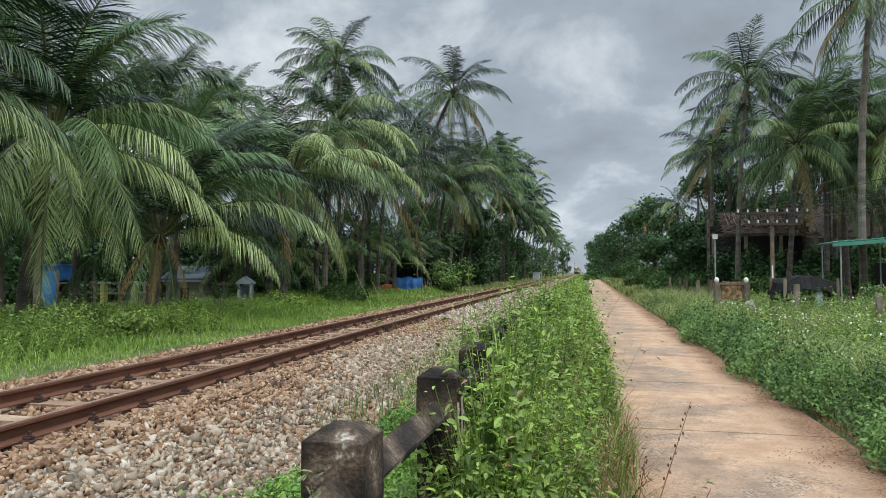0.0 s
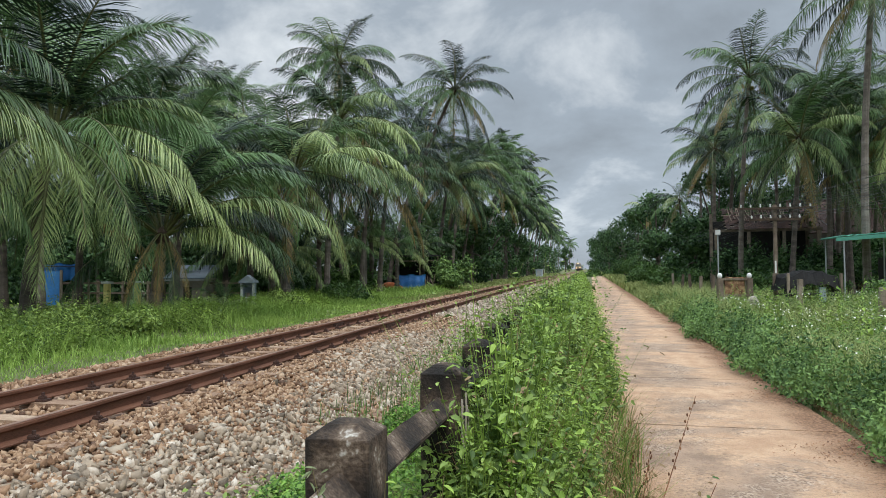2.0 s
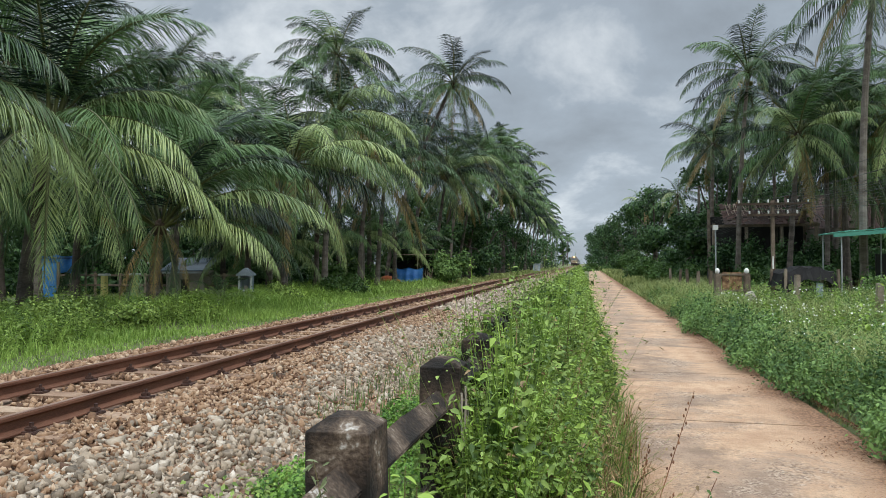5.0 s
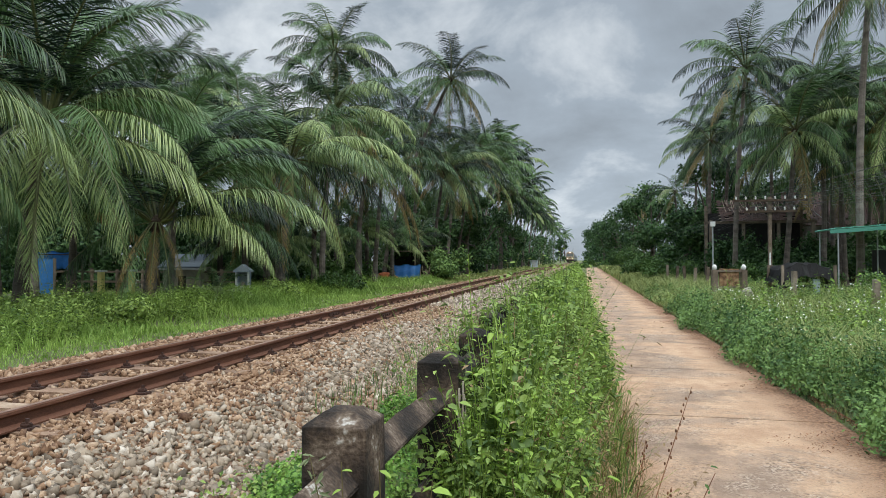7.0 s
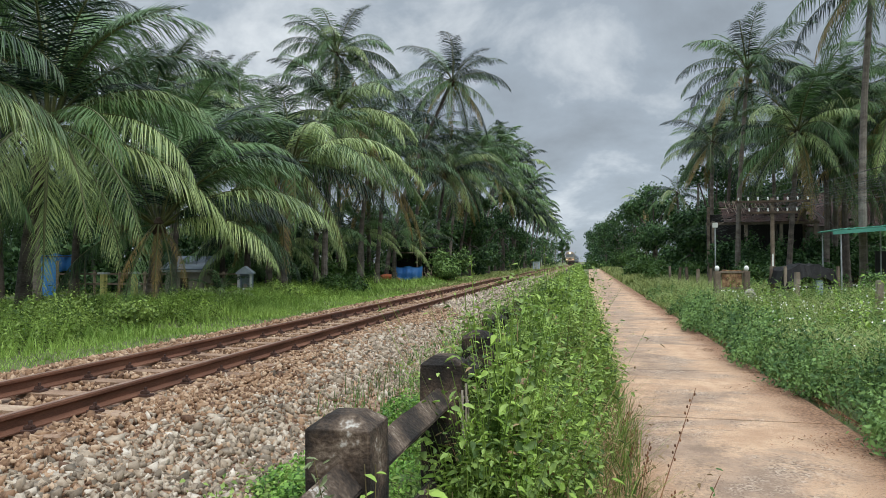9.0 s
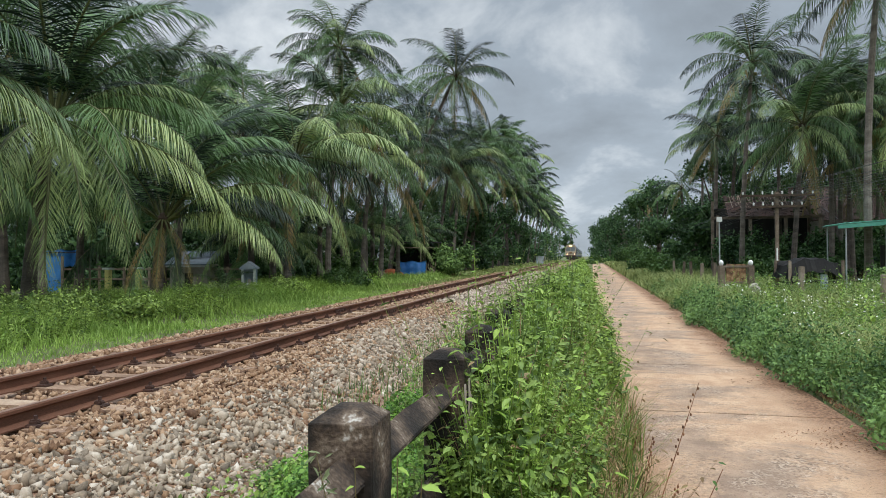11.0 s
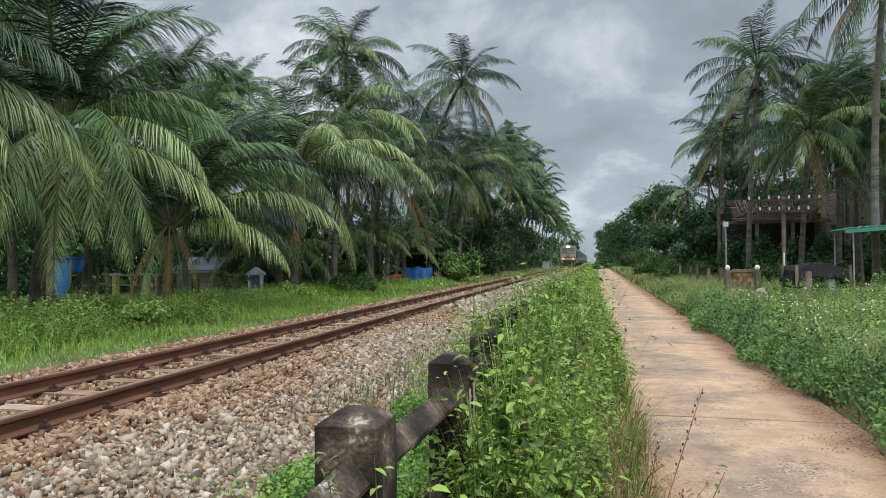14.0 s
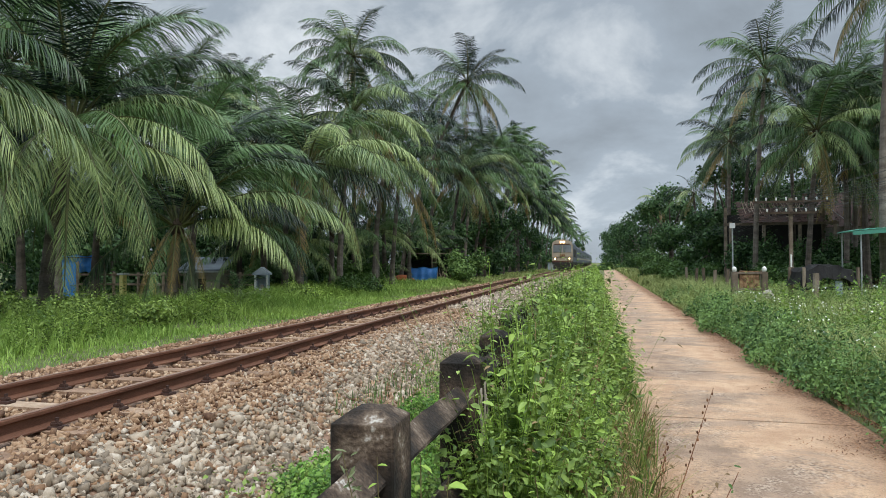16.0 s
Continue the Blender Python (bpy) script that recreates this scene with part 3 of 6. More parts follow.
def stone_arrays(c, r, seed):
    g = np.random.default_rng(seed)
    v0, f0 = CHIP
    n = len(c)
    v = v0[None] * (1 + 0.60 * g.uniform(-1, 1, (n, len(v0), 3)))
    v = v * g.uniform(0.45, 1.45, (n, 1, 3)) * r[:, None, None]
    a = unit(g.normal(size=(n, 3)))
    b = unit(np.cross(a, unit(g.normal(size=(n, 3)))))
    rot = np.stack([a, b, np.cross(a, b)], 1)
    v = np.einsum("nvk,nkj->nvj", v, rot) + c[:, None]
    f = f0[None] + (np.arange(n) * len(v0))[:, None, None]
    return v.reshape(-1, 3), f.reshape(-1, 3)


def stone_field(name, n, x0, x1, y0, y1, r0, r1, mat, seed, parent, label="", keep=None):
    g = np.random.default_rng(seed)
    x = g.uniform(x0, x1, n)
    y = y0 + (y1 - y0) * g.random(n) ** 1.5
    # stones leave the rails and the sleepers' tops clear
    u = np.abs(x - TRACK_X)
    free = (np.abs(u - 0.53) > 0.085) & ~((u < 0.47) & (np.abs(((y + 4.0) / 0.60 + 0.5) % 1 - 0.5) * 0.60 < 0.115 + 0.03 * g.random(n)))
    if keep is not None:
        free &= keep(x, y, g)
    x, y = x[free], y[free]
    inside = np.abs(x - TRACK_X) < 0.5
    x = x - track_shift(y)
    r = g.uniform(r0, r1, len(x)) * (0.8 + 0.5 * g.random(len(x)) ** 3)
    z = ground_z(x, y) + 0.012 + r * g.uniform(-0.1, 0.55, len(x))
    z = np.where(inside, z + 0.022, z + 0.022 * (np.abs(x + track_shift(y) - TRACK_X) < 1.1))
    v, f = stone_arrays(np.stack([x, y, z], 1), r, seed + 1)
    ob = finish(name, np_mesh(name, v, f), mat, parent, label)
    ob["kind"] = "stuff"
    return ob


def build_stones():
    bank = thing("ballast", 0, 0, 0, "broken grey and rust-stained stones heaped beside the rails", "ballast", kind="structure")
    fade = lambda x, y, g: g.random(len(x)) > smooth_step(-2.35, -1.75, x + 0.25 * np.sin(y * 1.3))
    rusty = lambda x, y, g: g.random(len(x)) < 1 - 0.60 * smooth_step(-3.2, -2.5, x + 0.2 * np.sin(y * 0.8))
    grey = lambda x, y, g: (g.random(len(x)) < smooth_step(-3.25, -2.65, x + 0.25 * np.sin(y * 0.8)) + 0.05) & fade(x, y, g)
    stone_field("grey_stones", 23000, -3.5, -1.75, 2.0, 17, 0.017, 0.033, M["stone_grey"], 11, bank, "grey broken stones", grey)
    stone_field("rust_stones", 26000, -3.7, -2.0, 1.5, 17, 0.012, 0.028, M["stone_rust"], 12, bank, "rust-stained stones", rusty)
    stone_field("stones_in_track", 7000, -4.75, -3.72, 2.0, 24, 0.016, 0.030, M["stone_rust"], 13, bank, "rust-stained stones between the rails")
    stone_field("stones_past_track", 7500, -7.2, -4.78, 4.0, 26, 0.02, 0.036, M["stone_rust"], 14, bank, "rust-stained stones")
    stone_field("distant_stones", 8000, -3.7, -1.9, 16, 50, 0.03, 0.055, M["stone_grey"], 15, bank, "", fade)
    stone_field("distant_rust_stones", 5000, -7.1, -3.5, 18, 50, 0.03, 0.05, M["stone_rust"], 16, bank)
    # the nearest stones lie loose
    g = np.random.default_rng(21)
    meshes = []
    for k in range(8):
        v, f = stone_arrays(np.zeros((1, 3)), np.array([1.0]), 100 + k)
        for mt in ("stone_grey", "stone_rust"):
            me = np_mesh("stone", v, f)
            me.materials.append(M[mt])
            meshes.append((mt, me))
    for k in range(290):
        x, y = g.uniform(-3.3, -2.0), 3.2 + 4.0 * g.random() ** 1.3
        mt, me = meshes[1 + 2 * int(g.integers(8))] if x < -2.8 else meshes[2 * int(g.integers(8))]
        r = g.uniform(0.018, 0.034)
        ob = new("stone", me)
        ob.parent = bank
        ob.matrix_basis = Matrix.LocRotScale((x, y, float(ground_z(x, y)) + r * 0.55), Euler(g.uniform(0, 6.28, 3)), (r, r, r))


# ---- concrete fence between path and track ----
FENCE_X, POST_Y, POST_STEP = -0.70, 1.865, 1.165


def fence_post_mesh():
    """A square post with worn arrises and a low pyramid top."""
    w, c = 0.096, 0.006
    side = [(-w + c, -w), (-0.03, -w), (0.03, -w), (w - c, -w)]
    outline = []
    for k in range(4):
        for x, y in side:
            for _ in range(k):
                x, y = -y, x
            outline.append((x, y))
    bm = bmesh.new()
    levels = [-0.35 + 1.42 * k / 22 for k in range(23)]
    rings = [[bm.verts.new((x, y, z)) for x, y in outline] for z in levels]
    rings.append([bm.verts.new((x * 0.985, y * 0.985, 1.0735)) for x, y in outline])
    rings.append([bm.verts.new((x * 0.45, y * 0.45, 1.106)) for x, y in outline])
    for a, b in zip(rings, rings[1:]):
        for k in range(16):
            bm.faces.new((a[k], a[(k + 1) % 16], b[(k + 1) % 16], b[k]))
    apex = bm.verts.new((0, 0, 1.118))
    for k in range(16):
        bm.faces.new((rings[-1][k], rings[-1][(k + 1) % 16], apex))
    bm.faces.new(list(reversed(rings[0])))
    for v in bm.verts:
        q = v.co.copy()
        v.co.x += noise.noise(q * 9) * 0.006
        v.co.y += noise.noise(q * 11 + Vector((5, 0, 0))) * 0.006
        v.co.z += noise.noise(q * 14 + Vector((0, 7, 0))) * 0.004
    me = bpy.data.meshes.new("post")
    bm.to_mesh(me)
    bm.free()
    me.materials.append(M["fence"])
    return me


def post_bines():
    """Dry pale creeper stems hanging down the edge of the second post."""
    b = thing("dry_bines", FENCE_X + 0.165, POST_Y + POST_STEP - 0.10, 0.0, "dry pale creeper stems hanging down a fence post", "creeper")
    for k in range(6):
        g = random.Random(k)
        x = g.uniform(-0.012, 0.016)
        pts = [(x + g.uniform(-0.012, 0.012), g.uniform(-0.015, 0.015), g.uniform(0.92, 1.0) - 0.93 * i / 9) for i in range(10)]
        part("bine", tube(bmesh.new(), pts, [g.uniform(0.002, 0.005)] * 10, 5), M["bine"], b)


def build_fence():
    fence = thing("concrete_fence", FENCE_X, 0, 0, "weathered black-stained concrete post and rail fence overgrown by creepers", "fence")
    me = fence_post_mesh()
    # the rails are square bars set on edge
    bm = box(bmesh.new(), -0.050, 0.075, -0.050, 0.050, POST_STEP - 0.075, 0.050, bevel=0.007)
    bmesh.ops.rotate(bm, cent=(0, 0, 0), matrix=Matrix.Rotation(radians(45), 3, "Y"), verts=bm.verts[:])
    bmesh.ops.subdivide_edges(bm, edges=[e for e in bm.edges if e.calc_length() > 0.5], cuts=8)
    for v in bm.verts:
        v.co.x += noise.noise(v.co * 8) * 0.006
        v.co.z += noise.noise(v.co * 6 + Vector((3, 0, 0))) * 0.008
    rail_me = bpy.data.meshes.new("rail")
    bm.to_mesh(rail_me)
    bm.free()
    rail_me.materials.append(M["fence"])
    for i in range(-3, 60):
        y = POST_Y + i * POST_STEP
        random.seed(i + 50)
        p = new("post", me)
        p.parent = fence
        p.matrix_basis = pose({0: 0.012, 1: 0.067, 2: 0.04}.get(i, random.uniform(-0.008, 0.008)), y, random.uniform(-0.01, 0.01), random.uniform(-0.8, 0.8), random.uniform(-0.8, 0.8), random.choice((0, 90, 180, 270)))
        for z in (0.905, 0.535):
            r = new("rail", rail_me)
            r.parent = fence
            r.matrix_basis = pose(0.02, y, z + random.uniform(-0.008, 0.008), random.uniform(-0.5, 0.5), 0, -1.5 if i == 0 else 0)


# ---- coconut palms ----


def frond_mesh(name, e0, bend, length, n, width, hang, mat, seed, lmax=0.95):
    """A feather frond: a curved tapering rachis along +X with drooping leaflets in two rows."""
    g = np.random.default_rng(seed)
    steps = 16
    s = np.linspace(0, 1, steps + 1)
    el = np.radians(e0 - bend * s ** 1.35)
    az = np.radians(g.uniform(-14, 14)) * s ** 2
    d = np.stack([np.cos(el) * np.cos(az), np.cos(el) * np.sin(az), np.sin(el)], 1)
    pts = np.concatenate([[[0, 0, 0]], np.cumsum((d[:-1] + d[1:]) / 2 * length / steps, axis=0)])
    # rachis, three-sided
    rad = 0.034 * (1 - s) ** 0.8 + 0.006
    side0 = np.stack([-np.sin(az), np.cos(az), np.zeros_like(az)], 1)
    nrm = np.cross(d, side0)
    ring = np.stack([pts + side0 * rad[:, None] * 1.3, pts - side0 * rad[:, None] * 1.3, pts - nrm * rad[:, None] * 1.2], 1).reshape(-1, 3)
    k = np.arange(steps)[:, None] * 3
    rf = np.concatenate([k + np.array([a, b, b + 3, a + 3]) for a, b in ((0, 1), (1, 2), (2, 0))])
    # leaflets
    u = np.repeat(np.linspace(0.14, 0.995, n), 2) + g.normal(size=2 * n) * 0.004
    u = u.clip(0.1, 1.0)
    sg = np.tile([1.0, -1.0], n)
    base = np.stack([np.interp(u, s, pts[:, i]) for i in range(3)], 1)
    t = unit(np.stack([np.interp(u, s, d[:, i]) for i in range(3)], 1))
    sd = unit(np.stack([np.interp(u, s, side0[:, i]) for i in range(3)], 1)) * sg[:, None]
    nn = unit(np.cross(t, sd * sg[:, None]))
    ang = np.radians(16 + 40 * u ** 1.3 + g.normal(size=len(u)) * 7)
    ll = lmax * (0.42 + 0.58 * np.sin(np.pi * (0.16 + 0.70 * u))) * (1 - 0.45 * smooth_step(0.75, 1.0, u)) * g.uniform(0.74, 1.1, len(u)) * length / 4.6
    dr = unit(sd * np.cos(ang)[:, None] + t * np.sin(ang)[:, None] + nn * (0.22 - 0.2 * hang))
    down = np.array([0, 0, -1.0])
    h1, h2 = hang * g.uniform(0.3, 0.85, (len(u), 1)), hang * g.uniform(0.5, 1.6, (len(u), 1))
    d1, d2 = unit(dr + down * h1), unit(dr + down * (h1 + h2))
    m1 = base + d1 * (ll * 0.5)[:, None]
    tip = m1 + d2 * (ll * 0.5)[:, None]
    tw = g.normal(size=len(u))[:, None] * 0.32
    w = unit(t * np.cos(tw) + np.cross(d1, t) * np.sin(tw)) * (width * 0.5)
    lv = np.stack([base - w * 0.7, base + w * 0.7, m1 - w, m1 + w, tip - w * 0.15, tip + w * 0.15], 1).reshape(-1, 3)
    k = np.arange(len(u))[:, None] * 6 + len(ring)
    lf = np.concatenate([k + np.array([0, 1, 3, 2]), k + np.array([2, 3, 5, 4])])
    me = np_mesh(name, np.concatenate([ring, lv]), np.concatenate([rf, lf]))
    me.materials.append(mat)
    me.materials.append(M["rachis"])
    mi = np.zeros(len(me.polygons), dtype=np.int32)
    mi[: len(rf)] = 1
    me.polygons.foreach_set("material_index", mi)
    return me


# start elevation, bend, hang of the leaflets
FROND_KINDS = [(76, 60, 0.25), (58, 84, 0.5), (38, 92, 0.9), (16, 88, 1.25), (-12, 64, 1.5), (-40, 42, 1.7), (78, 104, 0.6)]
FRONDS = {}
SWAYING = []


def fronds(level, kind, dry=0):
    """The shared frond meshes of one level of detail and one posture."""
    key = (level, kind, dry)
    if key not in FRONDS:
        n, width = ((104, 0.028), (78, 0.036), (40, 0.11))[level]
        e0, bend, hang = FROND_KINDS[kind]
        # tint index: 0 green, 1 pale with painted light, 2 dry
        mat = (M["frond"], M["frond_pale_lit"], M["frond_dry"])[dry]
        FRONDS[key] = [frond_mesh("frond", e0, bend, 4.6, n, width, hang, mat, 31 * kind + 7 * v + level, (1.04, 0.97, 1.0)[level] if dry < 2 else 0.8) for v in range(2 if level else 3)]
    return FRONDS[key]


def palm(base, crown, n=22, size=1.0, level=1, seed=0, light=0.25, dry=2, nuts=0, low=1.0, label="", turn=0.0, radius=0.15, high=1.0, sway=0.0, clear=None, extra=()):
    """A coconut palm from base (x, y) to its crown (x, y, z)."""
    g = random.Random(seed)
    bx, by = base
    bz = float(ground_z(bx, by)) - 0.15
    cx, cy, cz = crown
    tree = thing("coconut_palm", bx, by, bz, label or "coconut palm with a slim grey ringed trunk and feathery green fronds", "palm tree", "coconut palms")
    top = Vector((cx - bx, cy - by, cz - bz))
    rings = 10 if level == 2 else 34
    pts, rad = [], []
    for i in range(rings + 1):
        s = i / rings
        bow = 0.05 * top.z * math.sin(math.pi * s)
        q = Vector((top.x * s ** 1.5, top.y * s ** 1.5, top.z * s))
        q.x += bow * 0.25 * math.cos(seed)
        q.y += bow * 0.25 * math.sin(seed)
        pts.append(q)
        flare = 0.10 * math.exp(-s * top.z / 0.5)
        rad.append((radius * (1 - 0.38 * s) + flare) * (1 + (0.06 if i % 2 else -0.02)))
    bm = tube(bmesh.new(), pts, rad, 6 if level == 2 else 10)
    part("trunk", bm, M["bark"], tree, smooth=level == 2)
    tip = (pts[-1] - pts[-2]).normalized()
    if level < 2:
        bm = bmesh.new()
        ball(bm, top.x, top.y, top.z - 0.05, 0.19 * size, 0.36 * size, 10)
        for v in bm.verts:
            v.co += Vector((noise.noise(v.co * 5), noise.noise(v.co * 5 + Vector((9, 0, 0))), 0)) * 0.10
        part("crown_heart", bm, M["fibre"], tree, "brown fibrous crown base")
    for i in range(n):
        u = (i + 0.5) / n
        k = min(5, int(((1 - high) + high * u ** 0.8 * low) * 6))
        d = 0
        # share of the older fronds given the tint with painted light
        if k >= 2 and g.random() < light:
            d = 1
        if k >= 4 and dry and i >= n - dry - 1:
            d = 2
        if level < 2 or i < 22:
            me = g.choice(fronds(level, k, d))
            f = new("frond", me)
            f.parent = tree
            az = turn + i * 137.5 + g.uniform(-16, 16)
            if clear is not None and 1 <= k <= 4 and abs((az - clear + 180) % 360 - 180) < 55:
                az += 110
            sc = size * g.uniform(0.82, 1.10) * (0.8 if k == 0 else 1.0)
            a = radians(az)
            f.matrix_basis = Matrix.LocRotScale(top + Vector((0.12 * math.cos(a), 0.12 * math.sin(a), 0.25 * (1 - u))),
                                                Euler((radians(g.uniform(-9, 9)), radians(g.uniform(-8, 8)), a)), (sc, sc, sc))
            if sway and k < 5:
                SWAYING.append((f, sway))
            if d == 2:
                f["label"] = "yellowed dying frond"
    for az, k, d, sc in extra:
        f = new("frond", fronds(level, k, d)[0])
        f.parent = tree
        a = radians(az)
        f.matrix_basis = Matrix.LocRotScale(top + Vector((0.12 * math.cos(a), 0.12 * math.sin(a), 0.1)), Euler((0, 0, a)), (sc, sc, sc))
        if sway:
            SWAYING.append((f, sway))
    for i in range(nuts):
        a = g.uniform(0, 6.28)
        bm = ball(bmesh.new(), 0, 0, 0, 0.105, 0.135, 10)
        c = part("coconut", bm, M["coconut"], tree, "green-brown coconut", smooth=True)
        c.matrix_basis = pose(top.x + 0.33 * math.cos(a), top.y + 0.33 * math.sin(a), top.z - g.uniform(0.0, 0.55), g.uniform(-20, 20), 0, 0)
    return tree


def build_palms():
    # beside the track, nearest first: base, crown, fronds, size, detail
    # listed fronds of tint 1, mostly hanging ones, carry painted sheen
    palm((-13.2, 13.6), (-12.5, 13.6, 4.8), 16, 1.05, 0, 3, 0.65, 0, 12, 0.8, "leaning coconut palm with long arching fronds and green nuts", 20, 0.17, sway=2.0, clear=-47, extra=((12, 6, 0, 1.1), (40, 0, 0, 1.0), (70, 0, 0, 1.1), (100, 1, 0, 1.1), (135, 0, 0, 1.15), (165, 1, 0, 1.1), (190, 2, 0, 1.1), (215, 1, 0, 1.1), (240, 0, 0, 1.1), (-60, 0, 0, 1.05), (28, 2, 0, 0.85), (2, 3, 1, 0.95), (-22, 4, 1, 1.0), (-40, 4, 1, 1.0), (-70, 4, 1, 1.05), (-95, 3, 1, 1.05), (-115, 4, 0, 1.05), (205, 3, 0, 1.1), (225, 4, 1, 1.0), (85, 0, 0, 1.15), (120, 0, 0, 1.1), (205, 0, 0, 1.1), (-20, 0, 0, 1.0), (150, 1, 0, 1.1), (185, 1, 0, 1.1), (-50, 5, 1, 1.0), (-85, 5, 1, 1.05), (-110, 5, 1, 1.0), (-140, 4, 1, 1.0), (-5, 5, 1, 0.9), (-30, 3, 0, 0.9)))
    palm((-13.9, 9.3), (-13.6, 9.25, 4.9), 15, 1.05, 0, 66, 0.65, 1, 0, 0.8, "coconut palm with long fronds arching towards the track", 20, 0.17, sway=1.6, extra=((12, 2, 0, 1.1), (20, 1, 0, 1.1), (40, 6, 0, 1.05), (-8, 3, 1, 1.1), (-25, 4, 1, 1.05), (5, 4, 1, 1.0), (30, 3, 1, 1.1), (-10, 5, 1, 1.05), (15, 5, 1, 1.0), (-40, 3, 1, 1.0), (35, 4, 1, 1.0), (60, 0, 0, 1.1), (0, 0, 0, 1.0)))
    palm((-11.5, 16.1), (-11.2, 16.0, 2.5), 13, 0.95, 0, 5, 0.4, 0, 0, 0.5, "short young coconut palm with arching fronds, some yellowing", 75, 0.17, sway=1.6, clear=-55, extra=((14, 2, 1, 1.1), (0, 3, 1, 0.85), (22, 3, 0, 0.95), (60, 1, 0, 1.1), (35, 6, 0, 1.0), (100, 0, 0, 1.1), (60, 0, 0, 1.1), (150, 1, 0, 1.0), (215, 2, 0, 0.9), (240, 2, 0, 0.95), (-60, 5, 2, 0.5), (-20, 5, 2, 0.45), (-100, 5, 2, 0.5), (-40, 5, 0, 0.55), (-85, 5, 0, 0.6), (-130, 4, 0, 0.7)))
    palm((-11.9, 25.1), (-11.5, 25.1, 5.6), 31, 1.05, 1, 8, 0.55, 2, 5, 1.0, "", 10)
    palm((-11.8, 29.3), (-11.1, 29.1, 8.4), 31, 0.95, 1, 9, 0.4, 1, 0, 0.85, "", 40)
    palm((-16.2, 30.4), (-16.5, 30.1, 7.7), 25, 0.95, 1, 10, 0.12, 2, 4)
    palm((-20.2, 30.2), (-20.4, 29.7, 10.6), 25, 0.85, 1, 11, 0.15, 1, 0)
    palm((-24.1, 40.0), (-24.1, 39.6, 12.6), 25, 0.85, 1, 12, 0.1, 1, 0)
    palm((-24.4, 44.0), (-24.7, 43.5, 14.0), 23, 0.85, 1, 13, 0.1, 1, 0)
    palm((-15.1, 39.8), (-15.1, 39.5, 14.7), 38, 0.95, 1, 14, 0.05, 1, 0, 0.85, "tall coconut palm with a dense dark crown above the others", 0, sway=3.0, high=0.88)
    palm((-13.3, 44.3), (-8.6, 44.8, 14.0), 33, 0.92, 1, 15, 0.05, 2, 5, 1.0, "tall coconut palm whose slim trunk leans towards the track", 30, sway=3.0)
    palm((-11.8, 34.4), (-11.2, 34.3, 6.9), 23, 0.95, 1, 16, 0.25, 2, 0)
    palm((-10.8, 48.9), (-9.9, 48.8, 8.3), 27, 1.05, 1, 17, 0.35, 2, 0)
    palm((-11.3, 61.0), (-9.2, 61.1, 11.8), 27, 1.05, 1, 18, 0.1, 1, 0)
    palm((-14.2, 52.3), (-13.8, 51.9, 11.8), 25, 1.0, 1, 19, 0.1, 1, 0)
    palm((-12.4, 72.4), (-9.2, 74.4, 10.8), 25, 1.05, 1, 20, 0.1, 1, 0)
    palm((-12.4, 99.7), (-9.3, 99.9, 16.0), 27, 1.1, 2, 21, 0.1, 0)
    palm((-10.4, 115.4), (-8.4, 115.5, 15.0), 25, 1.1, 2, 22, 0.1, 0)
    palm((-10.0, 136.1), (-8.5, 136.1, 13.4), 25, 1.1, 2, 23, 0.1, 0)
    palm((-13.4, 94.4), (-10.8, 94.3, 17.8), 25, 1.1, 2, 24, 0.1, 0)
    palm((-10.2, 171.9), (-9.0, 171.8, 12.7), 25, 1.15, 2, 25, 0.1, 0)
    palm((-10.4, 233.2), (-9.4, 233.1, 13.5), 25, 1.2, 2, 26, 0.1, 0)
    palm((-8.2, 407.4), (-8.0, 406.9, 16.6), 23, 1.4, 2, 27, 0.1, 0)
    palm((-17.6, 35.2), (-17.7, 35.0, 6.5), 23, 1.0, 1, 28, 0.2, 2)
    palm((-22.7, 30.1), (-22.8, 29.7, 9.8), 25, 0.9, 1, 29, 0.15, 1)
    palm((-15.7, 37.7), (-15.6, 37.4, 7.8), 23, 1.0, 1, 30, 0.15, 2)
    palm((-11.0, 55.0), (-10.4, 56.0, 9.4), 25, 1.0, 1, 31, 0.1, 1)
    palm((-12.0, 68.0), (-10.2, 68.0, 13.4), 25, 1.0, 1, 32, 0.1, 1)
    palm((-12.5, 82.0), (-9.6, 83.0, 14.0), 25, 1.05, 2, 33, 0.1, 0)
    palm((-11.5, 90.0), (-9.0, 90.0, 10.5), 25, 1.05, 2, 34, 0.1, 0)
    palm((-10.5, 105.0), (-8.8, 105.0, 11.5), 25, 1.05, 2, 35, 0.1, 0)
    palm((-10.5, 125.0), (-8.6, 125.0, 10.5), 25, 1.05, 2, 36, 0.1, 0)
    palm((-10.5, 150.0), (-8.9, 150.0, 12.0), 25, 1.05, 2, 37, 0.1, 0)
    palm((-10.5, 200.0), (-9.2, 200.0, 12.0), 25, 1.1, 2, 38, 0.1, 0)
    palm((-10.5, 280.0), (-9.6, 280.0, 13.0), 25, 1.2, 2, 39, 0.1, 0)
    palm((-18.3, 21.2), (-18.0, 21.0, 3.6), 22, 0.85, 1, 61, 0.25, 1, 0, 0.7)
    palm((-13.9, 20.6), (-13.6, 20.6, 4.5), 30, 1.05, 1, 62, 0.0, 1, 0, 0.5, radius=0.11)
    palm((-14.0, 28.0), (-13.9, 27.6, 6.3), 25, 1.0, 1, 63, 0.15, 1, 0, 0.8)
    palm((-17.9, 25.5), (-17.9, 25.2, 8.1), 23, 0.9, 1, 64, 0.1, 1, 0, 0.8)
    palm((-19.8, 19.4), (-20.0, 19.0, 8.6), 23, 0.95, 1, 65, 0.1, 2)
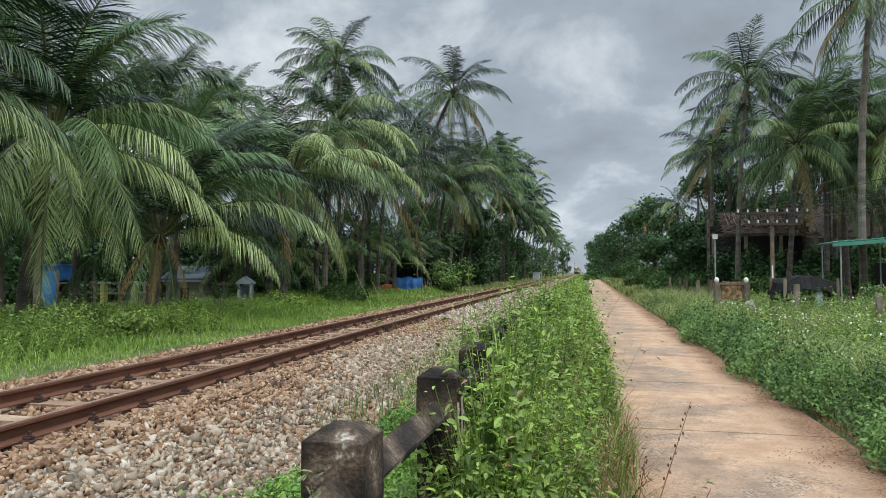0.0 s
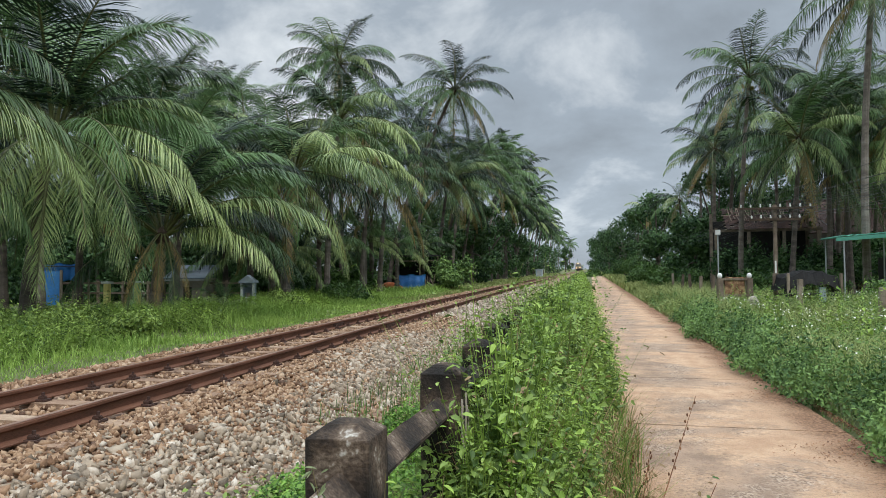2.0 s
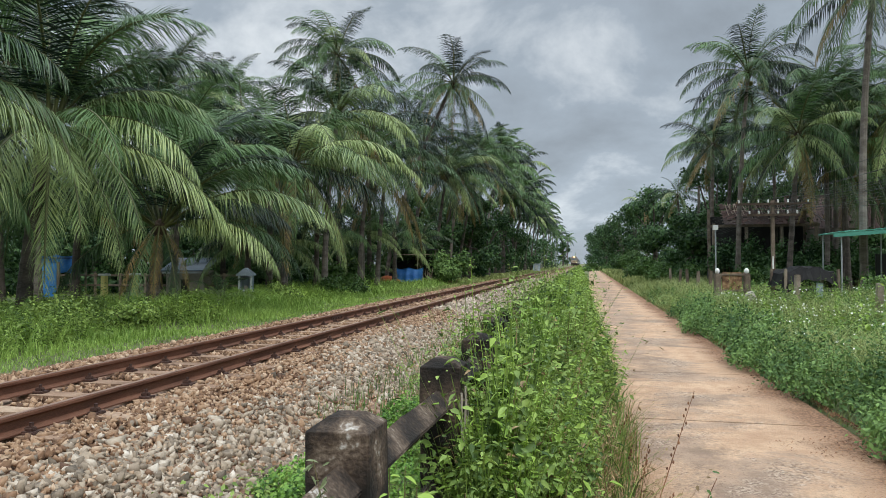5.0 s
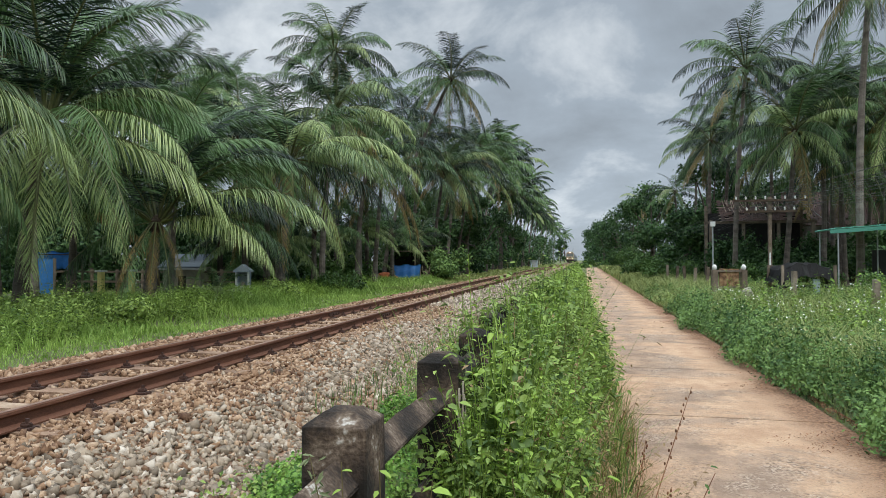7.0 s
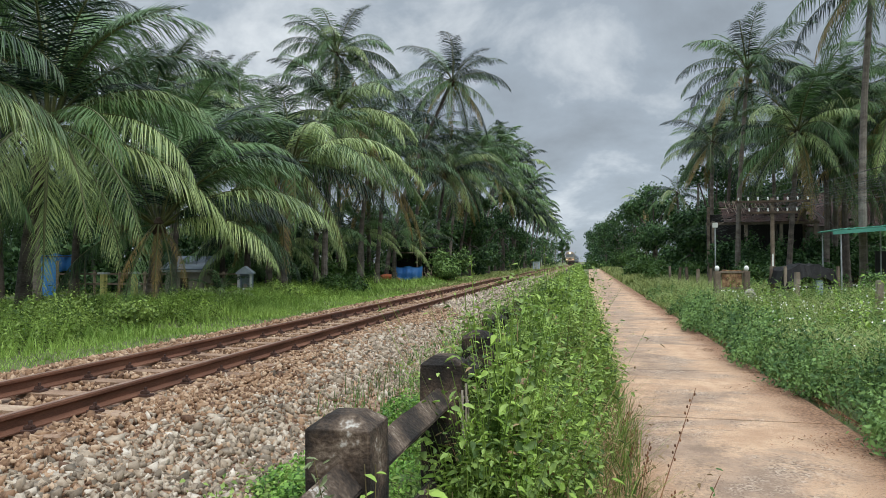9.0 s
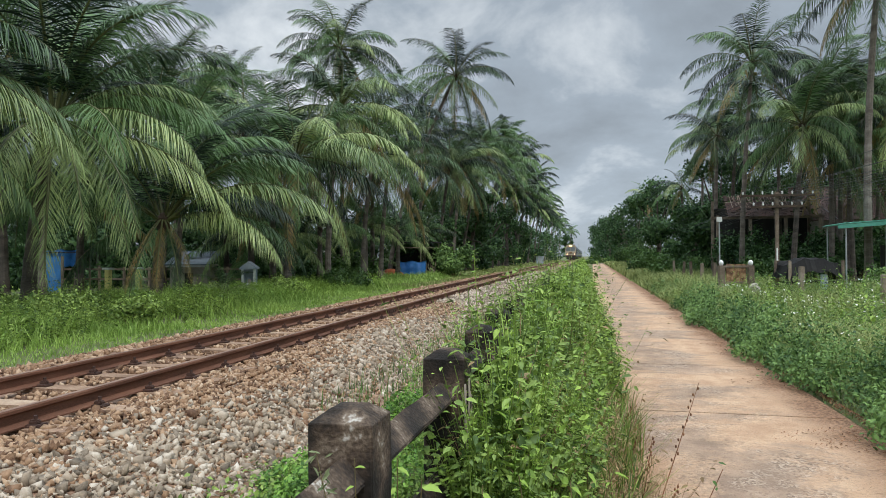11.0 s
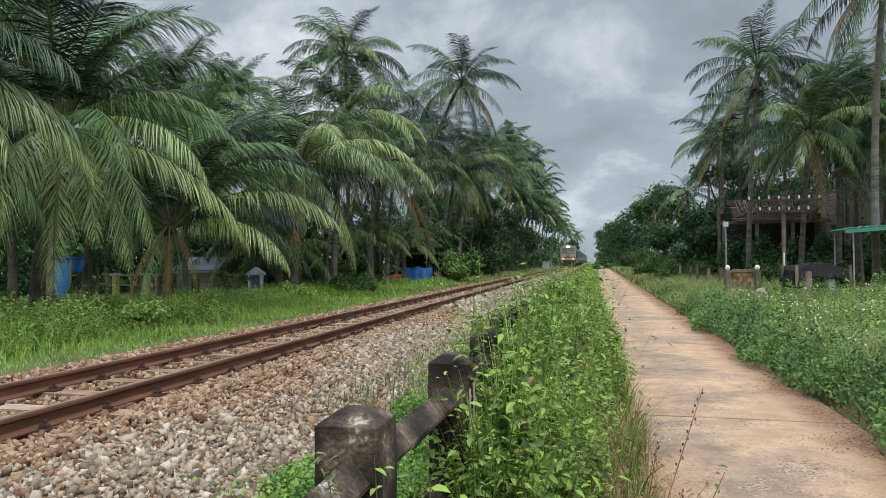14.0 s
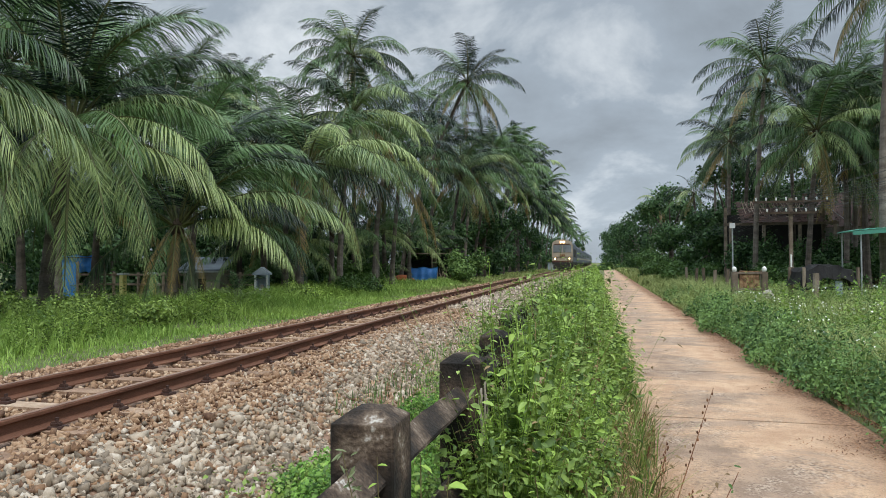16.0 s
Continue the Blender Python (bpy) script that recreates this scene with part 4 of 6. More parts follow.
    palm((-12.6, 38.6), (-12.4, 38.4, 9.9), 25, 1.0, 1, 67, 0.15, 2)
    palm((-11.6, 36.8), (-11.0, 36.4, 6.5), 23, 1.0, 1, 68, 0.2, 2)
    palm((-12.2, 47.0), (-11.2, 46.9, 10.3), 25, 1.0, 1, 69, 0.15, 2)
    palm((-12.6, 57.0), (-10.4, 57.0, 8.6), 25, 1.0, 1, 70, 0.15, 2)
    palm((-11.5, 19.6), (-11.5, 19.6, 0.40), 14, 0.26, 1, 71, 0.9, 0, 0, 0.6, "young stemless palm with yellow-green fronds")
    palm((-14.2, 41.0), (-14.2, 41.0, 1.0), 14, 0.55, 1, 72, 0.6, 0, 0, 0.6, "young stemless palm with green fronds")
    # a dark crown behind the nearest palm, and young palms under the grove
    palm((-17.6, 18.7), (-17.5, 18.5, 9.2), 26, 0.95, 1, 91, 0.0, 1)
    # the young palms are brightened by many fronds with painted light
    palm((-13.4, 25.0), (-13.3, 24.8, 2.5), 15, 0.62, 1, 92, 0.6, 0, 0, 0.8, "short young palm under the taller ones")
    palm((-13.0, 31.2), (-12.9, 31.0, 3.0), 15, 0.67, 1, 93, 0.6, 0, 0, 0.8, "short young palm under the taller ones")
    palm((-13.8, 29.0), (-13.7, 28.8, 2.5), 15, 0.72, 1, 94, 0.6, 0, 0, 0.8, "short young palm under the taller ones")
    palm((-12.4, 36.4), (-12.3, 36.2, 3.3), 15, 0.62, 1, 95, 0.6, 0, 0, 0.8, "short young palm under the taller ones")
    palm((-16.0, 27.5), (-15.9, 27.3, 2.4), 15, 0.67, 1, 96, 0.6, 0, 0, 0.8, "short young palm under the taller ones")
    palm((-11.9, 41.6), (-11.8, 41.4, 3.1), 15, 0.72, 1, 97, 0.6, 0, 0, 0.8, "short young palm under the taller ones")
    palm((-14.8, 39.0), (-14.7, 38.8, 2.7), 15, 0.62, 1, 98, 0.6, 0, 0, 0.8, "short young palm under the taller ones")
    palm((-11.2, 45.8), (-11.1, 45.6, 3.2), 15, 0.67, 1, 99, 0.6, 0, 0, 0.8, "short young palm under the taller ones")
    # behind the path's far verge
    palm((12.1, 32.0), (12.45, 31.6, 13.9), 28, 1.0, 1, 41, 0.05, 1, 4, 1.1, "tall coconut palm with a straight grey trunk and hanging fronds", 60, 0.175, sway=3.0)
    palm((8.8, 40.7), (9.4, 40.4, 12.4), 30, 1.0, 1, 42, 0.1, 1, 3, sway=3.0)
    palm((10.4, 37.0), (10.9, 36.8, 8.1), 30, 1.02, 1, 43, 0.3, 1, 3, 1.0, "", 15, sway=3.0)
    palm((11.4, 63.8), (11.2, 63.3, 12.4), 21, 0.8, 1, 44, 0.05, 1)
    palm((10.0, 61.4), (10.1, 61.1, 8.3), 17, 0.5, 1, 45, 0.0, 0, 0, 0.6)
    palm((16.3, 48.4), (16.3, 48.0, 12.4), 25, 1.0, 1, 46, 0.1, 1)
    palm((10.5, 51.3), (11.0, 51.0, 12.0), 25, 0.95, 1, 47, 0.1, 1)
    palm((19.0, 49.0), (19.1, 48.7, 8.4), 23, 1.0, 1, 48, 0.15, 1)
    palm((13.2, 40.0), (13.0, 39.8, 11.0), 23, 0.95, 1, 81, 0.1, 1)
    palm((15.8, 38.0), (15.6, 37.8, 9.2), 23, 0.95, 1, 82, 0.15, 1)
    palm((12.6, 47.0), (12.4, 47.0, 9.0), 23, 1.0, 1, 83, 0.1, 1)
    palm((18.0, 42.0), (18.1, 41.8, 12.0), 23, 1.0, 1, 84, 0.1, 1)
    palm((9.0, 48.5), (8.9, 48.0, 9.6), 21, 0.9, 1, 85, 0.1, 1)
    palm((10.4, 56.0), (10.2, 55.8, 10.4), 21, 0.9, 1, 86, 0.1, 1)
    palm((9.2, 66.0), (9.0, 66.0, 8.0), 17, 0.7, 1, 87, 0.1, 1)
    palm((7.6, 82.0), (7.4, 82.0, 8.6), 17, 0.7, 1, 88, 0.1, 1)
    palm((14.3, 40.0), (13.9, 39.6, 7.2), 26, 1.0, 1, 89, 0.05, 1)
    palm((17.2, 45.0), (17.0, 44.6, 7.6), 26, 1.0, 1, 90, 0.05, 1)
    palm((14.3, 40.7), (14.2, 40.5, 9.4), 28, 0.95, 1, 100, 0.0, 1)
    palm((18.4, 45.6), (18.3, 45.4, 9.1), 28, 1.0, 1, 101, 0.0, 1)
    palm((14.5, 42.5), (14.4, 42.2, 10.2), 23, 0.95, 1, 49, 0.1, 1)


# ---- broad-leaved trees and bushes ----


def leafy_tree(x, y, height, spread, n, size, mat, seed, label, trunk_h=None, category="tree", name="broadleaf_tree", rise=0.55):
    g = random.Random(seed)
    z = float(ground_z(x, y))
    tree = thing(name, x, y, z - 0.05, label, category)
    th = trunk_h if trunk_h is not None else height * 0.45
    bm = tube(bmesh.new(), [(0, 0, 0), (0.1, 0, th * 0.5), (0.0, 0.1, th)], [0.03 * height, 0.024 * height, 0.018 * height], 8)
    clumps = []
    for i in range(14):
        a, r = g.uniform(0, 6.28), spread * math.sqrt(g.random()) * 0.72
        h = height * (rise + (0.95 - rise) * g.random()) - 0.25 * r
        rr = spread * g.uniform(0.24, 0.42)
        c = (r * math.cos(a), r * math.sin(a), h, rr, rr, rr * g.uniform(0.6, 0.9))
        clumps.append(c)
        if i < 8:
            tube(bm, [(0, 0.1, th * 0.8), (c[0] * 0.5, c[1] * 0.5, (th + h) / 2), (c[0] * 0.9, c[1] * 0.9, h)], [0.012 * height, 0.008 * height, 0.003 * height], 5)
    part("trunk", bm, M["bark"], tree)
    n = int(n * (1.9 if y < 70 else 1.2))
    p, nr = clump_points(clumps, n, seed, 0.35)
    v, f = leaf_arrays(p, nr, size, 0.62, seed + 3, None, True)
    part_ob = finish("crown", np_mesh("crown", v, f), mat, tree)
    part_ob["kind"] = "stuff"
    return tree


def bush(x, y, w, h, n, size, mat, seed, label="dense green bush beside the track", depth=None):
    g = random.Random(seed)
    z = float(ground_z(x, y))
    b = thing("bush", x, y, z - 0.03, label, "bush")
    bm = bmesh.new()
    clumps = []
    for i in range(9):
        a = g.uniform(0, 6.28)
        r = math.sqrt(g.random()) * 0.7
        cx, cy = r * w * math.cos(a), r * (depth or w) * math.sin(a)
        hh = h * g.uniform(0.35, 0.85)
        clumps.append((cx, cy, hh * 0.75, w * g.uniform(0.28, 0.45), w * g.uniform(0.28, 0.45), hh * 0.45))
        tube(bm, [(cx * 0.3, cy * 0.3, 0), (cx * 0.8, cy * 0.8, hh * 0.5), (cx, cy, hh)], [0.03, 0.02, 0.006], 5)
    part("stem", bm, M["stem"], b)
    p, nr = clump_points(clumps, n, seed, 0.25)
    p[:, 2] = np.abs(p[:, 2])
    v, f = leaf_arrays(p, nr, size, 0.6, seed + 3)
    finish("foliage", np_mesh("foliage", v, f), mat, b)["kind"] = "stuff"


def build_trees():
    dk = "dark green broad-leaved tree with a rounded dense crown"
    for x, y, h, s, n, seed in ((7.6, 73.0, 10.0, 4.2, 5000, 1), (9.4, 61.2, 8.0, 3.6, 4500, 2), (6.9, 90.0, 9.5, 4.0, 4000, 3), (6.8, 114, 10.0, 4.5, 3500, 4),
                                (6.5, 140, 10.5, 4.5, 3000, 5), (6.3, 175, 12.0, 5.0, 2500, 6), (6.8, 230, 13.0, 6, 2000, 7), (8.5, 310, 16.0, 8, 1800, 8),
                                (12.5, 80.0, 10.0, 4.5, 3500, 9), (13.5, 66.0, 9.0, 4.2, 3500, 10), (10.5, 100, 11, 5, 2500, 11), (9.0, 420, 20, 9, 1500, 12),
                                (12.0, 56.0, 5.5, 3.0, 3500, 13), (11.0, 59.0, 10.0, 4.2, 3500, 26), (15.0, 61.0, 11.0, 4.6, 3500, 27), (19.5, 62.0, 11.5, 4.8, 3500, 28), (24.0, 57.0, 11.5, 4.8, 3500, 29), (8.6, 55.0, 6.0, 2.6, 3500, 30), (15.5, 56.0, 7.0, 3.5, 3500, 14), (19.0, 58.0, 8.0, 4.0, 3500, 15), (24.0, 60.0, 9.0, 4.5, 3500, 16), (14.8, 35.5, 3.4, 2.0, 2500, 17), (14.0, 53.0, 8.0, 4.0, 3500, 22), (20.5, 54.0, 9.0, 4.5, 3500, 23), (26.0, 52.0, 9.5, 4.5, 3000, 24), (10.5, 52.0, 6.0, 3.0, 3500, 25), (7.6, 265, 12.0, 4.0, 2000, 18), (7.4, 345, 13.0, 4.5, 1800, 19), (8.2, 500, 15.0, 5.0, 1200, 20), (7.2, 200, 10.0, 4.0, 2000, 21)):
        leafy_tree(x, y, h, s, n, 0.19 + y * 0.0013, M["broadleaf"], seed, dk, rise=0.2)
    for x, y, h, s, n, seed in ((-27.0, 25.0, 4.5, 3.0, 4000, 51), (-31.0, 21.5, 5.5, 3.5, 4000, 52), (-34.0, 27.0, 6.5, 4.0, 3500, 53), (-24.5, 29.5, 4.5, 3.0, 4000, 54), (-19.5, 31.0, 3.6, 2.6, 4000, 55), (-26.0, 16.0, 5.0, 3.0, 3500, 56), (-16.0, 33.0, 3.4, 2.2, 3500, 57), (-9.0, 340, 13.0, 4.0, 1500, 58), (-9.5, 470, 16.0, 5.0, 1200, 59), (-17.0, 45.0, 5.0, 3.2, 4000, 31), (-13.0, 47.5, 4.5, 2.6, 4000, 32), (-20.5, 47.0, 6.0, 3.6, 3500, 33), (-12.5, 57.0, 5.0, 3.0, 3500, 34),
                                (-12.0, 67.0, 6.0, 3.2, 3000, 35), (-11.8, 80.0, 6.5, 3.4, 3000, 36), (-11.5, 95.0, 7.5, 3.6, 2600, 37), (-11.5, 112, 8.0, 4.0, 2400, 38),
                                (-11.0, 135, 8.0, 4.0, 2200, 39), (-11.5, 165, 9.0, 5.0, 2000, 40), (-12.0, 215, 10.0, 5.5, 1800, 41), (-25.0, 36.0, 7.0, 4.0, 4000, 42),
                                (-31.0, 40.0, 8.0, 4.5, 3500, 43), (-28.0, 30.0, 6.0, 3.5, 3500, 44), (-27.0, 52.0, 9.0, 5.0, 3500, 45), (-19.5, 60.0, 8.0, 4.5, 3500, 46),
                                (-16.5, 75.0, 9.0, 4.5, 3000, 47), (-14.0, 60.0, 8.5, 3.6, 3000, 151), (-10.6, 63.0, 8.5, 2.8, 3500, 171), (-10.6, 76.0, 10.0, 3.0, 3000, 172), (-10.6, 91.0, 11.5, 3.2, 3000, 173), (-10.8, 108, 12.5, 3.4, 2800, 174), (-14.5, 70.0, 9.5, 4.0, 3000, 152), (-14.5, 86.0, 10.5, 4.0, 2600, 153), (-14.0, 104, 11.5, 4.5, 2400, 154), (-13.5, 122, 11.5, 4.5, 2200, 155), (-13.5, 145, 11.5, 4.5, 2000, 156), (-13.5, 185, 12.5, 5.0, 1800, 157), (-12.5, 50.5, 4.2, 2.4, 3500, 158), (-22.0, 38.0, 6.0, 3.4, 3500, 159), (-30.5, 35.0, 8.0, 4.0, 4000, 161), (-27.5, 31.0, 6.0, 3.0, 4000, 162), (-36.0, 38.0, 9.0, 4.5, 3500, 163), (-20.0, 41.0, 6.0, 3.4, 3500, 160), (-35.0, 34.0, 8.0, 4.5, 3000, 48), (-13.0, 300, 13.0, 7.0, 1500, 49)):
        leafy_tree(x, y, h, s, n, 0.18 + abs(y) * 0.0013, M["broadleaf"], seed, "shaded broad-leaved tree under the palms", rise=0.15)
    for k, (x, y, w, h) in enumerate(((6.9, 70.0, 2.4, 3.2), (8.8, 66.0, 2.4, 3.2), (6.8, 84.0, 2.6, 3.4), (7.2, 99.0, 3.0, 3.6), (7.0, 120.0, 3.0, 3.8), (6.0, 62.0, 1.8, 2.2))):
        bush(x, y, w, h, 3200, 0.20, M["bush"], 210 + k, "dense green bush under the trees beside the path")
    bush(-8.6, 44.3, 2.0, 2.5, 4500, 0.17, M["weed"], 61, "rounded bright green bush beside the track")
    bush(-9.8, 46.5, 1.6, 2.0, 2500, 0.20, M["bush"], 62)
    bush(-13.5, 39.0, 1.8, 1.7, 2500, 0.18, M["bush"], 63)
    bush(-15.0, 36.0, 1.8, 1.8, 2500, 0.18, M["bush"], 64)
    bush(-10.3, 27.5, 1.3, 1.1, 2200, 0.12, M["bush"], 65)
    bush(-12.4, 31.5, 1.4, 1.0, 2200, 0.13, M["bush"], 66)
    bush(-11.0, 11.2, 1.4, 1.15, 4000, 0.075, M["hedge"], 68, "leafy bright green weeds beside the bank")
    bush(-9.6, 12.6, 1.1, 0.85, 3500, 0.07, M["hedge"], 69, "leafy bright green weeds beside the bank")
    bush(-12.8, 9.8, 1.2, 1.4, 3500, 0.08, M["hedge"], 70, "leafy bright green weeds beside the bank")
    bush(-10.6, 22.5, 1.0, 0.9, 2500, 0.09, M["hedge"], 73)
    bush(5.6, 45.0, 2.0, 1.8, 2500, 0.16, M["bush"], 74, "green bush on the verge beside the path")
    bush(5.4, 55.0, 2.2, 2.2, 2500, 0.2, M["bush"], 75, "green bush on the verge beside the path")
    for k, (x, y, w, h) in enumerate(((9.3, 43.0, 1.8, 3.4), (11.6, 43.4, 2.0, 3.2), (13.8, 43.2, 1.9, 3.3), (16.0, 44.5, 2.0, 3.6), (18.4, 46.5, 2.2, 4.0), (21.0, 47.0, 2.4, 4.2), (12.6, 39.5, 1.6, 2.2))):
        bush(x, y, w, h, 4200, 0.17, M["broadleaf"], 90 + k, "dark overgrown bush in front of the ruined house")
    bush(2.6, 140.0, 2.2, 2.2, 1500, 0.3, M["bush"], 201, "green bush where the path bends out of sight")
    bush(4.4, 136.0, 2.2, 1.8, 1500, 0.3, M["bush"], 202, "green bush where the path bends out of sight")
    bush(1.4, 128.0, 1.4, 1.2, 1200, 0.25, M["bush"], 203, "green bush where the path bends out of sight")
    bush(8.8, 36.0, 1.5, 1.5, 2500, 0.14, M["bush"], 76, "green bush under the palms")
    bush(11.5, 27.5, 1.6, 1.6, 2800, 0.12, M["weed"], 77, "green bush under the palms")


# ---- low growth ----


def build_growth():
    g = np.random.default_rng(5)

    def stuff(name, arrays, mat, label, category):
        ob = finish(name, np_mesh(name, *arrays), mat)
        return tagged(ob, label, category, kind="stuff")

    # tall grass past the track
    m = 1500
    cy = 5 + 45 * g.random(m) ** 1.4
    cx = -7.5 - 9.0 * g.random(m) ** 1.1
    lush = smooth_step(-7.9, -9.8, cx) * (0.55 + 0.45 * np.sin(cx * 0.9 + cy * 0.7) * np.sin(cy * 0.45 + 1))
    ch = (0.14 + 0.72 * lush * g.uniform(0.55, 1.15, m)) * (1 - 0.15 * smooth_step(14, 22, cy))
    n = 84000
    own = g.integers(m, size=n)
    x, y = cx[own] + 0.26 * g.normal(size=n), cy[own] + 0.26 * g.normal(size=n) * (1 + cy[own] / 30)
    keep = x < -7.3
    x, y, own = x[keep], y[keep], own[keep]
    n = len(x)
    hgt = np.where(x > -8.1, 0.6, 1.0) * ch[own] * g.uniform(0.45, 1.2, n)
    stuff("tall_grass", blades(x, y, ground_z(x, y), hgt, 0.007 + 0.0008 * y, 0.85, 71), M["grass"], "long bright green grass beside the railway bank", "grass")
    n = 14000
    y = 30 + 190 * g.random(n) ** 1.6
    x = -7.2 - 4.5 * g.random(n)
    stuff("distant_grass", blades(x, y, ground_z(x, y), 0.08 + 0.16 * g.random(n), 0.03 + 0.0012 * y, 0.5, 72), M["grass_far"], "short green grass along the far track side", "grass")
    # verge past the path: leafy flowering weeds
    def verge_height(x, y):
        rise = smooth_step(2.25, 2.95, x) * (0.74 + 0.34 * np.sin(y * 0.8 + x) * np.sin(x * 1.4 - y * 0.35) + 0.20 * np.sin(y * 2.2 - x * 1.1) * np.sin(x * 3.1 + y))
        return 0.14 + (0.66 + 0.22 * smooth_step(10, 7, y)) * rise * (1 - 0.15 * smooth_step(8, 13, y)) + 0.25 * smooth_step(4.5, 6.5, x) * smooth_step(12, 18, y)

    n = 7400
    y = 3.0 + 30 * g.random(n) ** 1.5
    x = 2.46 + 6.0 * g.random(n) ** 1.05
    weedy = g.random(n) > 0.88 * smooth_step(7.5, 12.5, y - 0.8 * (x - 3))
    x, y = x[weedy], y[weedy]
    n = len(x)
    edge = 0.20 * np.sin(y * 1.1) + 0.13 * np.sin(y * 2.7 + 1) - 0.03
    x = x + np.maximum(edge, -0.20)
    h = verge_height(x, y) * g.uniform(0.75, 1.2, n)
    x = x + path_shift(y)
    stuff("verge_weeds", shoots(x, y, ground_z(x, y), h, 0.044 + 0.0020 * y, 20, 73, 0.45), M["weed"], "dense leafy green weeds on the verge beside the path", "weeds")
    n = 32000
    y = 3.0 + 30 * g.random(n) ** 1.7
    x = 2.46 + 6.5 * g.random(n) ** 1.1
    weedy = g.random(n) > 0.75 * smooth_step(7.5, 12.5, y - 0.8 * (x - 3))
    x, y = x[weedy], y[weedy]
    n = len(x)
    z = ground_z(x, y) + verge_height(x, y) * 0.75 * g.random(n) ** 0.6
    nr = g.normal(size=(n, 3)) * 0.6 + np.array([-0.25, -0.25, 0.9])
    stuff("low_weeds", leaf_arrays(np.stack([x + path_shift(y), y, z], 1), nr, 0.032 + 0.0020 * y, 0.45, 173, None, True), M["weed"], "low leafy weeds under the taller ones", "weeds")
    n = 130
    y = 5.5 + 13 * g.random(n)
    x = 3.3 + 5.3 * g.random(n) ** 0.8
    stuff("tall_sprigs", shoots(x, y, ground_z(x, y), g.uniform(0.75, 1.35, n), np.full(n, 0.085), 20, 175, 0.3), M["hedge_bright"], "taller light green sprigs standing out of the verge", "weeds")
    # the verge's leafy face, spilling over the path's edge
    n = 21000
    y = 3.0 + 17 * g.random(n) ** 1.5
    u = g.random(n)
    bulge = 0.17 * np.sin(y * 1.1) + 0.12 * np.sin(y * 2.7 + 1) + 0.05 * np.sin(y * 6.1)
    x = 2.36 + 0.55 * u + bulge + 0.06 * g.normal(size=n)
    z = np.maximum(ground_z(x, y), 0.0) + 0.02 + (0.16 + 0.62 * u) * g.random(n) ** 0.7
    nr = g.normal(size=(n, 3)) * 0.55 + np.array([-0.6, -0.35, 0.7])
    stuff("verge_face", leaf_arrays(np.stack([x + path_shift(y), y, z], 1), nr, 0.036 + 0.002 * y, 0.5, 174, None, True), M["weed"], "leafy weeds spilling over the edge of the path", "weeds")
    # light tufts standing between the weeds
    n = 1500
    y = 3.6 + 22 * g.random(n) ** 1.4
    x = 2.7 + 5.6 * g.random(n)
    h = verge_height(x, y) * g.uniform(0.85, 1.25, n)
    x = x + path_shift(y)
    stuff("light_weeds", shoots(x, y, ground_z(x, y), h, 0.038 + 0.0020 * y, 20, 275, 0.45), M["hedge"], "lighter green weeds mixed into the verge", "weeds")
    n = 60000
    y = 5 + 60 * g.random(n) ** 1.4
    x = 2.5 + 7 * g.random(n) ** 1.1
    thick = smooth_step(6.5, 11, y) + 0.25
    keep = g.random(n) < thick
    x, y = x[keep], y[keep]
    n = len(x)
    hh = (0.30 + 0.68 * g.random(n)) * (0.3 + 0.7 * smooth_step(2.4, 3.2, x)) * (0.7 + 0.3 * np.sin(y * 0.5 + x))
    x = x + path_shift(y)
    stuff("verge_grass", blades(x, y, ground_z(x, y), hh, 0.005 + 0.0008 * y, 0.8, 74), M["grass_far"], "rough seeding grass on the verge beside the path", "grass")
    n = 9000
    y = 45 + 220 * g.random(n) ** 1.6
    x = 2.4 + 4.0 * g.random(n) + path_shift(y)
    stuff("distant_verge", blades(x, y, ground_z(x, y), 0.25 + 0.5 * g.random(n), 0.05 + 0.0012 * y, 0.5, 75), M["grass_far"], "grass along the far verge of the path", "grass")
    # white flowers over the verge
    n = 480
    y = 4.5 + 14 * g.random(n) ** 1.7
    x = 2.9 + 4.6 * g.random(n)
    c = np.stack([x + path_shift(y), y, ground_z(x, y) + verge_height(x, y) + 0.04], 1)
    c = np.repeat(c, 3, axis=0) + g.normal(size=(3 * n, 3)) * 0.008
    stuff("white_flowers", leaf_arrays(c, g.normal(size=(3 * n, 3)) * 0.5 + np.array([0, -0.4, 1]), 0.020 + 0.0003 * c[:, 1], 0.9, 76), M["petal"], "small white flowers scattered over the weeds", "flowers")
    # creeping cover at the foot of the fence, on the stones' side
    n = 62000
    y = 2.4 + 26 * g.random(n) ** 1.7
    x = -0.72 - 1.7 * g.random(n)
    rim = -1.72 - 0.28 * smooth_step(3.6, 4.4, y) * (1 - smooth_step(6.5, 8.0, y)) + 0.26 * np.sin(y * 1.25 + 0.4) + 0.18 * np.sin(y * 2.9 + 1) + 0.10 * g.normal(size=n)
    clump = 0.5 + 0.5 * np.sin(y * 3.1 + x * 4.3) * np.sin(y * 1.6 - x * 3)
    keep = (x > rim) & (g.random(n) < 0.25 + 0.75 * clump)
    x, y, clump = x[keep], y[keep], clump[keep]
    z = ground_z(x, y) + (0.04 + 0.20 * clump) * g.random(len(x)) ** 0.6
    stuff("creeping_cover", leaf_arrays(np.stack([x, y, z], 1), g.normal(size=(len(x), 3)) * 0.5 + np.array([0, -0.2, 1]), 0.030 + 0.0018 * y, 0.6, 77, None, True), M["hedge"], "low bright green creeper at the foot of the fence", "creeper")
